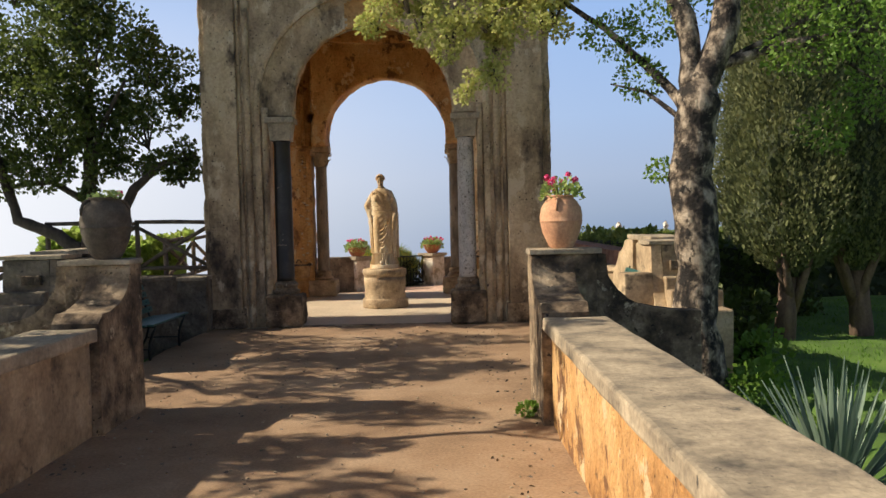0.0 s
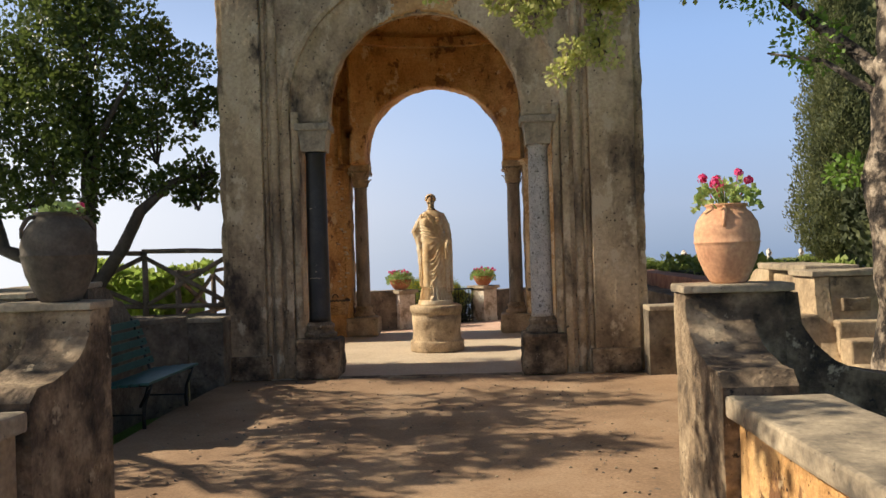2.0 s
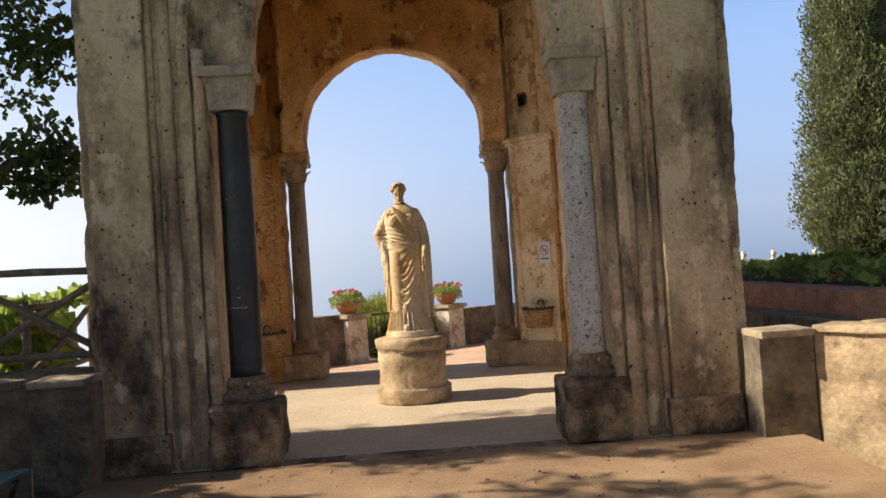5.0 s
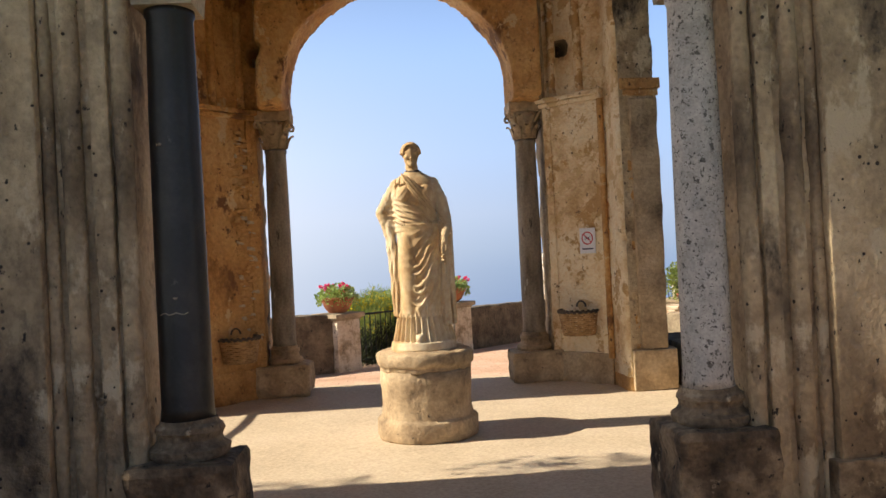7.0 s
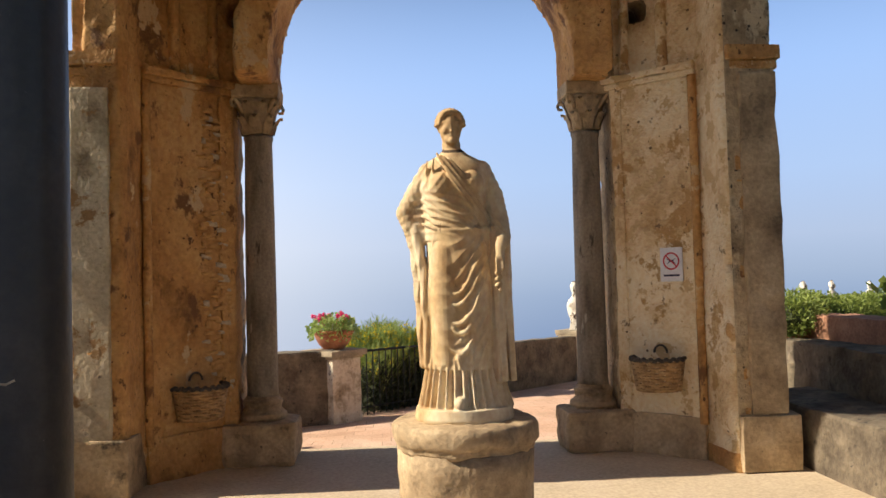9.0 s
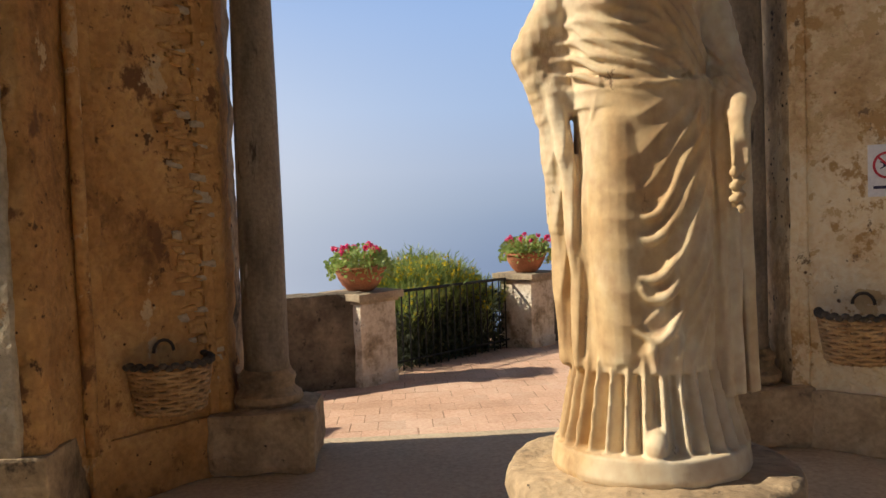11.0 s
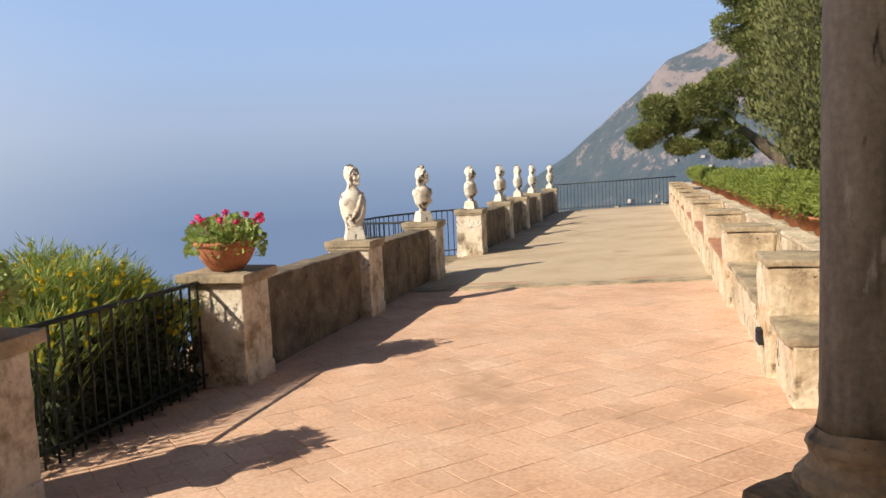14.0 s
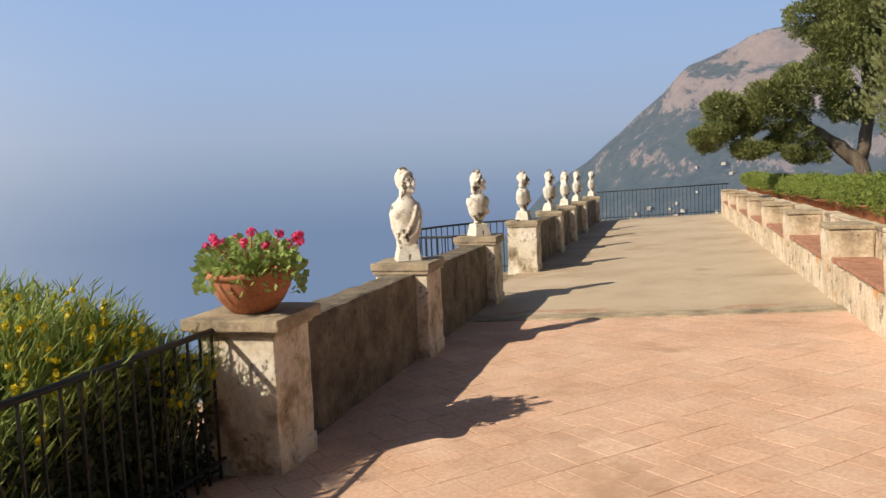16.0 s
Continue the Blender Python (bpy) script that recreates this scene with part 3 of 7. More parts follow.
ring_arc("drum_cornice", 2.34, 2.53, 5.5, 5.66, 0, 359.9, OCHRE, 90)
ARCS = {225: (215.0, 227.8), 315: (312.2, 325.0)}
for mid in (225, 315):
    a0, a1 = ARCS[mid]
    ring_arc("impost_band", 2.43, 2.54, 3.3, 3.4, a0, a1, OCHRE)
    ring_arc("skirting", 2.42, 2.54, Z0, 0.42, a0, a1, PLINTH)
    for da in (0.3, 0.55, 7):
        a = radians(a0 + (a1 - a0) * (da if da < 1 else (0.93 if mid in (45, 225) else 0.07)))
        x, y = CX + 2.5 * math.cos(a), CY + 2.5 * math.sin(a)
        bm = lathe([(0.055, 3.4), (0.05, 4.75), (0.07, 4.8), (0.05, 4.85)] if da != 7 else [(0.06, 0.5), (0.055, 3.3)], 12, None, 0.15)
        part("wall_shaft", bm, OCHRE, wall_loggia, smooth=True, m=pose(x, y, 0))


def along(name, wall, t0, t1, z0, z1, out, material, label="", amount=0.008, back=0.05):
    """A slab on a splayed wall, from one share of its length to another, standing out from it."""
    a, b = Vector(wall[0]), Vector(wall[1])
    d = (b - a).normalized()
    n = Vector((d.y, -d.x)) if (Vector((CX, CY)) - a).dot(Vector((d.y, -d.x))) > 0 else Vector((-d.y, d.x))
    length = (b - a).length
    bm = roughen(box(t0 * length, t1 * length, -back, out, z0, z1, 0.012), amount, 4, 0.14)
    for v in bm.verts:
        q = a + d * v.co.x + n * v.co.y
        v.co.x, v.co.y = q.x, q.y
    if d.x * n.y - d.y * n.x < 0:
        bmesh.ops.reverse_faces(bm, faces=bm.faces)
    return part(name, bm, material, wall_loggia, label)


def wall_shaft(wall, t, out, r, z0, z1, material, knob=False):
    """A half-sunk round moulding running up a splayed wall."""
    a, b = Vector(wall[0]), Vector(wall[1])
    d = (b - a).normalized()
    n = Vector((d.y, -d.x)) if (Vector((CX, CY)) - a).dot(Vector((d.y, -d.x))) > 0 else Vector((-d.y, d.x))
    q = a.lerp(b, t) + n * out
    k = 14
    prof = [(r * 1.25, z0), (r * 1.25, z0 + 0.06), (r, z0 + 0.09)] if knob else [(r, z0)]
    prof += [(r * (1 + 0.05 * noise.noise((q.x, q.y, i * 0.7))), z0 + 0.1 + (z1 - z0 - 0.2) * i / k) for i in range(k + 1)]
    prof += [(r * 1.05, z1 - 0.09), (r * 1.35, z1 - 0.04), (r * 1.2, z1)] if knob else [(r, z1)]
    part("wall_shaft", lathe(prof, 14, None, 0.12), material, wall_loggia, smooth=True, m=pose(q.x, q.y, 0))


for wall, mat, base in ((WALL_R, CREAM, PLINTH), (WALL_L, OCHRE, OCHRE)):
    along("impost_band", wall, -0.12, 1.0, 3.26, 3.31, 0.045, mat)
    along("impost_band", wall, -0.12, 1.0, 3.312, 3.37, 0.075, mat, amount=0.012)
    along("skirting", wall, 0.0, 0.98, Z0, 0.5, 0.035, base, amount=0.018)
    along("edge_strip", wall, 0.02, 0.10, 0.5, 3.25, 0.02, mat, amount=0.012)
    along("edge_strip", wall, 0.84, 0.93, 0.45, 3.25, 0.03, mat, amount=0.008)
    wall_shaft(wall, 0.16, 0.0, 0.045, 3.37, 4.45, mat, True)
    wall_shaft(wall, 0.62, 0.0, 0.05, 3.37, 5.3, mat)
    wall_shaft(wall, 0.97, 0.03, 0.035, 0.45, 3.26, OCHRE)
# square responds at the side openings, with imposts and plinths
RESPONDS = ((-1, -3.77, -3.44, 16.74, 17.2), (1, 1.14, 1.47, 16.73, 17.2), (-1, -3.77, -3.3, 13.5, 13.87), (1, 1.14, 1.5, 13.5, 13.87))
for sx, x0, x1, y0, y1 in RESPONDS:
    rear = y0 > CY
    strip("respond", x0, x1, y0, y1, 0.5, 3.2, OCHRE)
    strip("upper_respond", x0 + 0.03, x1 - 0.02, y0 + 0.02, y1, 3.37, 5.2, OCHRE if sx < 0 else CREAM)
    edge = y0 - 0.012
    if sx < 0:
        strip("peeling_panel", x0 + 0.03, x1 - 0.03, edge - 0.025, edge + 0.03, 0.56, 3.1, PEELED, "peeling grey plaster panel", 0.018)
    else:
        strip("peeling_panel", x0 + 0.04, x1 - 0.004, edge - 0.022, edge + 0.03, 0.585, 3.16, PLINTH, "eroded brown plaster panel", 0.018)
        # cream coat on the sun-facing side, pale partly because that side is lit
        strip("lit_face_coat", x0 - 0.008, x0 + 0.006, y0 + 0.03, y1 - 0.06, 0.6, 3.1, CREAM, "", 0.004)
    strip("respond_impost", x0 - 0.05, x1 + 0.04, y0 - 0.05, y1 + 0.02, 3.26, 3.37, OCHRE, "", 0.014)
    strip("respond_impost", x0 - 0.02, x1 + 0.02, y0 - 0.02, y1 + 0.01, 3.19, 3.258, OCHRE)
    strip("respond_plinth", x0 - 0.05, x1 + 0.08, y0 - 0.05, y1 + 0.03, Z0, 0.58, PLINTH, "worn plinth block", 0.016)


def column(x, y, shaft_mat, cap_mat, base_mat, label, leafy, pedestal_half, r=0.13, h=0.5):
    th = thing("column", pose(x, y, Z0), label, "column")
    bm = roughen(box(-pedestal_half, pedestal_half, -pedestal_half, min(pedestal_half, 0.24 if leafy else 1), 0, h, 0.04), 0.026, 5, 0.08)
    part("pedestal", bm, base_mat, th, "worn stone block")
    bm = lathe([(r * 1.5, h), (r * 1.58, h + 0.025), (r * 1.56, h + 0.055), (r * 1.34, h + 0.075), (r * 1.24, h + 0.1), (r * 1.27, h + 0.125), (r * 1.34, h + 0.14), (r * 1.3, h + 0.165), (r * 1.16, h + 0.178), (r * 1.08, h + 0.2)], 48, None, 0.04)
    part("base", roughen(bm, 0.012, 7), base_mat, th)
    top = IMPOST - Z0
    c0 = top - (0.42 if leafy else 0.34)
    prof = [(r * 1.05, h + 0.2), (r * 1.0, h + 0.26), (r * 1.0, h + 1.0), (r * 0.96, h + 1.8), (r * 0.9, c0 - 0.05), (r * 0.97, c0 - 0.03), (r * 0.97, c0)]
    part("shaft", lathe(prof, 36, None, 0.015), shaft_mat, th, smooth=True)
    if leafy:
        bm = lathe([(r * 0.9, c0), (r * 0.98, c0 + 0.12), (r * 1.15, c0 + 0.24), (r * 1.5, c0 + 0.31)], 24)
        for row, (z, rr, n, hh) in enumerate(((c0 + 0.01, r * 0.95, 8, 0.16), (c0 + 0.12, r * 1.02, 8, 0.17))):
            for i in range(n):
                a = 2 * math.pi * (i + 0.5 * row) / n
                rows = []
                for k, (out, up, w) in enumerate(((0, 0, 0.045), (0.02, 0.5, 0.05), (0.05, 0.85, 0.04), (0.075, 0.95, 0.02), (0.07, 0.8, 0.012))):
                    c = Vector(((rr + out) * math.cos(a), (rr + out) * math.sin(a), z + up * hh))
                    t = Vector((-math.sin(a), math.cos(a), 0))
                    o = Vector((math.cos(a), math.sin(a), 0)) * 0.018
                    rows.append((bm.verts.new(c - t * w), bm.verts.new(c + o), bm.verts.new(c + t * w)))
                for p, q in zip(rows, rows[1:]):
                    bm.faces.new((p[0], p[1], q[1], q[0]))
                    bm.faces.new((p[1], p[2], q[2], q[1]))
        part("capital", roughen(bm, 0.008, 14), cap_mat, th, "carved leafy stone capital", smooth=True)
        for i in range(4):
            a = math.pi / 4 + math.pi / 2 * i
            sp = Soup()
            run = [((r * 1.1 + 0.09 * q) * 1.0, c0 + 0.2 + 0.1 * q) for q in (0, 0.5, 1.0)]
            run += [(r * 1.1 + 0.1 + 0.035 * math.cos(b), c0 + 0.27 + 0.035 * math.sin(b)) for b in (1.2, 0.2, -0.9, -2.0)]
            tube(sp, [((d * math.cos(a), d * math.sin(a), z), 0.022 - 0.0015 * j) for j, (d, z) in enumerate(run)], 8)
            sp.mesh("volute", cap_mat, th, smooth=True)
        part("abacus", roughen(box(-0.2, 0.2, -0.2, 0.2, top - 0.11, top + 0.01, 0.02), 0.01, 6, 0.1), cap_mat, th)
    else:
        w = r * 1.12
        bm = bmesh.new()
        lo = [bm.verts.new((sx * w, sy * w, c0)) for sx, sy in ((-1, -1), (1, -1), (1, 1), (-1, 1))]
        mi = [bm.verts.new((sx * w * 1.08, sy * w * 1.08, c0 + 0.16)) for sx, sy in ((-1, -1), (1, -1), (1, 1), (-1, 1))]
        hi = [bm.verts.new((sx * w * 1.22, sy * w * 1.22, top - 0.08)) for sx, sy in ((-1, -1), (1, -1), (1, 1), (-1, 1))]
        for p, q in ((lo, mi), (mi, hi)):
            for i in range(4):
                j = (i + 1) % 4
                bm.faces.new((p[i], p[j], q[j], q[i]))
        bm.faces.new(lo[::-1])
        bm.faces.new(hi)
        part("capital", roughen(bm, 0.008, 6, 0.08), cap_mat, th)
        part("abacus", roughen(box(-0.22, 0.22, -0.21, 0.21, top - 0.08, top + 0.01, 0.015), 0.006, 6, 0.1), cap_mat, th)
    return th


black_column = column(CX - 1.41, FY + 0.22, BLACKCOL, STONE, DARKSTONE, "polished black marble column on a dark stone pedestal", False, 0.27, 0.135)
for z, w, a0 in ((1.42, 0.16, -100), (1.5, 0.02, -92), (2.3, 0.03, -115)):
    sp = Soup()
    run = [a0 + 57.3 * w / 0.135 * (i / 8 - 0.5) for i in range(9)]
    tube(sp, [((0.134 * math.cos(radians(b)), 0.134 * math.sin(radians(b)), z - Z0 + 0.006 * math.sin(b * 1.7)), 0.0035) for b in run], 6)
    sp.mesh("filler_crack", STONE, black_column, "pale filler in a crack")
column(CX + 1.42, FY + 0.22, GRANITE, STONE, DARKSTONE, "pitted grey granite column on a dark stone pedestal", False, 0.27, 0.135)
column(BX - 1.44, BY - 0.28, BACKCOL, PLINTH, PLINTH, "brown marble column with a leafy capital", True, 0.3, 0.13, 0.35)
column(BX + 1.44, BY - 0.28, BACKCOL, PLINTH, PLINTH, "streaked marble column with a leafy capital", True, 0.3, 0.13, 0.35)

# floor of the loggia: cement with a stone threshold
bm = roughen(box(CX - 1.14, CX + 1.14, FY - 0.06, FY + 0.12, Z0 - 0.2, Z0 + 0.012, 0.01), 0.004, 4, 0.2)
tagged(part("threshold", bm, DARKSTONE), "worn dark stone threshold of the loggia", "threshold", kind="structure")
sheet("floor_loggia", [(CX - 2.7, FY + 0.0), (CX + 2.7, FY + 0.0), (CX + 2.7, BY + 0.12), (CX - 2.7, BY + 0.12)], SLAB, lambda x, y: Z0, 0.25, "smooth pale cement floor of the loggia", "floor", 0.006)

# rubble showing where the plaster has fallen, by the seaward rear column
rng = random.Random(12)
d_l = (Vector(WALL_L[1]) - Vector(WALL_L[0])).normalized()
for i in range(154):
    t = 0.02 + 0.3 * rng.random() ** 1.2
    z = 0.6 + 2.5 * (i + rng.random() * 4) / 154
    w, h = rng.uniform(0.015, 0.055), rng.uniform(0.009, 0.026)
    q = Vector(WALL_L[0]) + d_l * (t * 0.79)
    bm = roughen(box(-w, w, -0.02, rng.uniform(0.008, 0.024), -h, h, 0.009), 0.014, 14)
    part("rubble_stone", bm, PEELED if i % 5 == 0 else OCHRE, wall_loggia, m=pose(q.x, q.y, z, 0, rng.uniform(-8, 8), math.degrees(math.atan2(d_l.y, d_l.x)) + 180))


def basket(x, y, deg, z, seed):
    """A half-round woven basket hung on the splayed wall."""
    th = thing("wall_basket", pose(x, y, z, 0, 0, deg + 90), "woven wicker basket hung on the plaster wall", "basket", "wall baskets")
    th.scale = (1.15, 1.5, 1.05)
    rng = random.Random(seed)
    for k in range(11):
        zz = 0.02 + 0.205 * k / 10
        r = 0.155 + 0.03 * k / 10
        sp = Soup()
        tube(sp, [((r * math.cos(b), 0.02 + r * 0.85 * math.sin(b), zz + 0.006 * math.sin(b * 9 + k * 3.1)), 0.0125) for b in [math.pi * i / 22 for i in range(23)]], 6)
        sp.mesh("wicker_course", WICKER, th, smooth=True)
    for k in range(13):
        b = math.pi * k / 12
        sp = Soup()
        tube(sp, [((0.15 * math.cos(b), 0.02 + 0.128 * math.sin(b), 0), 0.008), ((0.19 * math.cos(b), 0.02 + 0.162 * math.sin(b), 0.24), 0.008)], 5)
        sp.mesh("stake", WICKER, th, smooth=True)
    sp = Soup()
    for k in range(24):
        b = math.pi * k / 23
        blob(sp, (0.19 * math.cos(b), 0.02 + 0.163 * math.sin(b), 0.245 + 0.012 * (k % 2)), (0.02, 0.018, 0.016), 8)
    sp.mesh("braided_rim", DARKBARK, th, smooth=True)
    bm = lathe([(0.15, 0), (0.155, 0.03)], 24)
    bmesh.ops.bisect_plane(bm, geom=bm.verts[:] + bm.edges[:] + bm.faces[:], plane_co=(0, 0.01, 0), plane_no=(0, -1, 0), clear_outer=True)
    part("bottom", bm, WICKER, th)
    sp = Soup()
    tube(sp, [((0.05 * math.cos(b), 0.0, 0.29 + 0.06 * math.sin(b)), 0.008) for b in [math.pi * i / 8 for i in range(9)]], 6)
    sp.mesh("hanging_loop", DARKBARK, th)


basket(0.74, 17.42, 45.0, 0.70, 1)
basket(-3.05, 17.46, 133.0, 0.60, 2)
# paper notice: a red ring and bar over a small dark craft
sg = thing("paper_notice", pose(0.85 - 0.022, 17.35 - 0.022, 1.73, 90, 0, -45), "white paper notice with a red ringed sign", "notice")
sg.scale = (0.93, 0.93, 1)
part("sheet", box(-0.105, 0.105, -0.15, 0.15, -0.004, 0.004), PAPER, sg)
bm = bmesh.new()
n = 32
o = [bm.verts.new((0.078 * math.cos(6.2832 * i / n), 0.03 + 0.078 * math.sin(6.2832 * i / n), 0.0055)) for i in range(n)]
q = [bm.verts.new((0.064 * math.cos(6.2832 * i / n), 0.03 + 0.064 * math.sin(6.2832 * i / n), 0.0055)) for i in range(n)]
for i in range(n):
    bm.faces.new((o[i], o[(i + 1) % n], q[(i + 1) % n], q[i]))
part("ring", bm, REDINK, sg, "red ring")
part("bar", box(-0.066, 0.066, -0.006, 0.006, 0.0048, 0.0062), REDINK, sg, "red slanting bar", m=pose(0, 0.03, 0, 0, 0, -45))
part("craft", box(-0.022, 0.022, 0.02, 0.038, 0.0046, 0.0056), DARKINK, sg, "dark printed craft")
for s_ in (-1, 1):
    part("craft_arm", box(-0.045, 0.045, -0.003, 0.003, 0.0045, 0.0052), DARKINK, sg, m=pose(0, 0.03, 0, 0, 0, 28 * s_))
part("text_bar", box(-0.075, 0.075, -0.105, -0.088, 0.0046, 0.0056), DARKINK, sg, "small dark line of print")

# ---- statue on its round plinth ----
def draped_statue():
    """A robed standing figure, 1.66 m, facing -y."""
    bm = Soup()

    def front(x, z):
        """Depth of the body's front at a place across and up."""
        if z > 1.02:
            c, rx, ry = -0.005, 0.2, 0.15
        else:
            c, rx, ry = 0.02, 0.2 + 0.02 * max(0.0, 0.6 - z), 0.158 + 0.05 * max(0.0, 0.75 - z)
        return -ry * math.sqrt(max(0.02, 1 - ((x - c) / rx) ** 2))

    def fold(points, r, sink=0.4):
        """A ridge of cloth lying on the front, thinner at its ends."""
        dense = []
        P = [Vector(p) for p in points]
        P = [P[0]] + P + [P[-1]]
        for a, b, c, d in zip(P, P[1:], P[2:], P[3:]):
            for i in range(10):
                t = i / 10
                dense.append(0.5 * (2 * b + (c - a) * t + (2 * a - 5 * b + 4 * c - d) * t * t + (3 * b - a - 3 * c + d) * t ** 3))
        n = len(dense)
        run = []
        for i, q in enumerate(dense):
            rr = r * (0.4 + 0.6 * math.sin(math.pi * (i + 0.5) / n))
            run.append(((q.x, front(q.x, q.y) + rr * sink, q.y), rr))
        tube(bm, run, 8)

    loft(bm, [(0, 0.02, 0, 0.285, 0.25, 0, 1, 0), (0.02, 0.02, 0, 0.292, 0.26, 0, 1, 0), (0.075, 0.02, 0, 0.282, 0.25, 0, 1, 0)], 48)
    # pleated under-robe
    loft(bm, [(0.07, 0.03, 0, 0.25, 0.19, 0.24, 30, 0), (0.16, 0.025, 0, 0.225, 0.175, 0.26, 30, 0), (0.3, 0.02, 0, 0.2, 0.165, 0.2, 30, 0), (0.42, 0.02, 0, 0.18, 0.14, 0.1, 30, 0)], 180)
    # mantle from the hips to the shins, with its hem
    rows = []
    for i in range(15):
        t = i / 14
        z = 0.275 + t * 0.745
        rows.append((z, 0.02, 0.0, 0.2 + 0.02 * max(0.0, 0.6 - z), 0.158 + 0.05 * max(0.0, 0.75 - z), 0.016, 7, t * 1.6))
    loft(bm, rows)
    # the two legs under the cloth
    tube(bm, [((-0.06, -0.045, 0.98), 0.08), ((-0.06, -0.05, 0.9), 0.104), ((-0.07, -0.085, 0.66), 0.092), ((-0.065, -0.09, 0.45), 0.088), ((-0.065, -0.09, 0.3), 0.08)], 24)
    tube(bm, [((0.09, -0.045, 0.95), 0.08), ((0.09, -0.055, 0.88), 0.1), ((0.1, -0.1, 0.6), 0.085), ((0.1, -0.085, 0.3), 0.08)], 24)
    # torso
    loft(bm, [(0.96, 0.0, 0.0, 0.195, 0.15, 0.0, 14, 1.0), (1.04, -0.005, 0, 0.18, 0.14, 0.0, 14, 1.4), (1.14, -0.01, -0.005, 0.188, 0.142, 0.0, 12, 2.0), (1.26, -0.005, -0.008, 0.208, 0.142, 0.0, 10, 2.6),
              (1.34, 0, 0, 0.205, 0.125, 0.0, 8, 3), (1.39, 0, 0.005, 0.165, 0.1, 0.0, 8, 3), (1.43, -0.005, 0.008, 0.09, 0.078, 0, 8, 3), (1.46, -0.01, 0.008, 0.055, 0.06, 0, 8, 3)])
    blob(bm, (-0.085, -0.105, 1.25), (0.074, 0.068, 0.075))
    blob(bm, (0.095, -0.1, 1.26), (0.072, 0.064, 0.072))
    # neck and head, turned a little
    limb(bm, [((-0.012, 0.01, 1.4), 0.062), ((-0.018, 0.0, 1.52), 0.054)])
    c, s_ = math.cos(0.08), math.sin(0.08)

    def head(p, r, seg=12):
        blob(bm, (-0.02 + c * p[0] - s_ * p[1], c * p[1] + s_ * p[0], 1.575 + p[2]), r, seg)

    head((0, -0.018, 0), (0.066, 0.078, 0.1), 16)
    head((0, -0.05, -0.058), (0.044, 0.045, 0.042), 16)
    head((0, -0.088, -0.078), (0.02, 0.016, 0.018))
    head((0, -0.085, -0.008), (0.0095, 0.013, 0.032))
    head((0, -0.094, -0.028), (0.011, 0.011, 0.009))
    for q in (-1, 1):
        head((0.027 * q, -0.074, 0.024), (0.026, 0.012, 0.008))
        head((0.028 * q, -0.072, 0.006), (0.017, 0.012, 0.009))
        head((0.03 * q, -0.073, -0.022), (0.026, 0.02, 0.024))
    head((0, -0.086, -0.048), (0.021, 0.012, 0.006))
    head((0, -0.082, -0.06), (0.018, 0.013, 0.006))
    head((0, -0.07, -0.05), (0.034, 0.02, 0.03))
    head((0, 0.022, 0.026), (0.08, 0.086, 0.074), 16)
    head((0, 0.1, 0.0), (0.048, 0.05, 0.048))
    for row, (rad, dy, rr) in enumerate(((0.064, -0.05, 0.016), (0.074, -0.026, 0.017), (0.079, 0.0, 0.017))):
        for i in range(13):
            a = math.pi * (i / 12)
            head((rad * math.cos(a), dy - 0.018 * math.sin(a), 0.02 + (0.062 + 0.008 * row) * math.sin(a)), (rr, 0.022, rr * 0.8), 10)
    # the arm with its hand on the hip, wrapped in the mantle
    limb(bm, [((-0.155, 0.0, 1.325), 0.068), ((-0.225, 0.02, 1.23), 0.068), ((-0.3, 0.03, 1.12), 0.058), ((-0.27, 0.02, 1.05), 0.055), ((-0.19, 0.0, 0.99), 0.05)])
    limb(bm, [((-0.29, 0.03, 1.1), 0.05), ((-0.235, 0.02, 0.92), 0.048), ((-0.215, 0.03, 0.62), 0.042), ((-0.21, 0.02, 0.3), 0.032)])
    limb(bm, [((-0.24, -0.02, 1.02), 0.03), ((-0.205, -0.04, 0.8), 0.026), ((-0.19, -0.06, 0.5), 0.022), ((-0.19, -0.06, 0.29), 0.02)], 10)
    blob(bm, (-0.215, 0.02, 1.12), (0.07, 0.05, 0.12))
    # the hanging arm and the hand with its bunch
    limb(bm, [((0.155, 0.0, 1.33), 0.068), ((0.225, 0.0, 1.2), 0.062), ((0.255, -0.02, 1.06), 0.06), ((0.268, -0.09, 0.97), 0.05), ((0.25, -0.14, 0.92), 0.034)])
    limb(bm, [((0.248, -0.15, 0.91), 0.03), ((0.245, -0.162, 0.86), 0.026)])
    for q in range(4):
        limb(bm, [((0.225 + 0.013 * q, -0.17, 0.87), 0.0095), ((0.22 + 0.012 * q, -0.178, 0.8), 0.008)], 8)
    for i in range(11):
        blob(bm, (0.232 + 0.014 * math.sin(i * 2.1), -0.17 + 0.012 * math.cos(i * 2.1), 0.8 - 0.011 * i), (0.014, 0.014, 0.014), 8)
    for x0, x1, y0, r in ((0.27, 0.28, 0.0, 0.05), (0.29, 0.31, -0.05, 0.026), (0.25, 0.26, -0.08, 0.022), (0.215, 0.22, -0.09, 0.02)):
        tube(bm, [((x0, y0, 1.03), r * 0.6), ((x0, y0, 0.98), r), ((x0, y0, 0.7), r * 0.95), ((x1 - 0.01, y0, 0.4), r), ((x1, y0 - 0.01, 0.2), r * 0.8)], 16)
    # thick rolls from the shoulder across the chest to the hanging arm
    for k in range(4):
        o = 0.021 * k
        fold([(-0.105 + o, 1.425 - 0.012 * k), (-0.03 + o * 1.1, 1.31), (0.06 + o * 1.1, 1.18), (0.125 + o, 1.06), (0.175 + o * 0.6, 0.99)], 0.0165, 0.0)
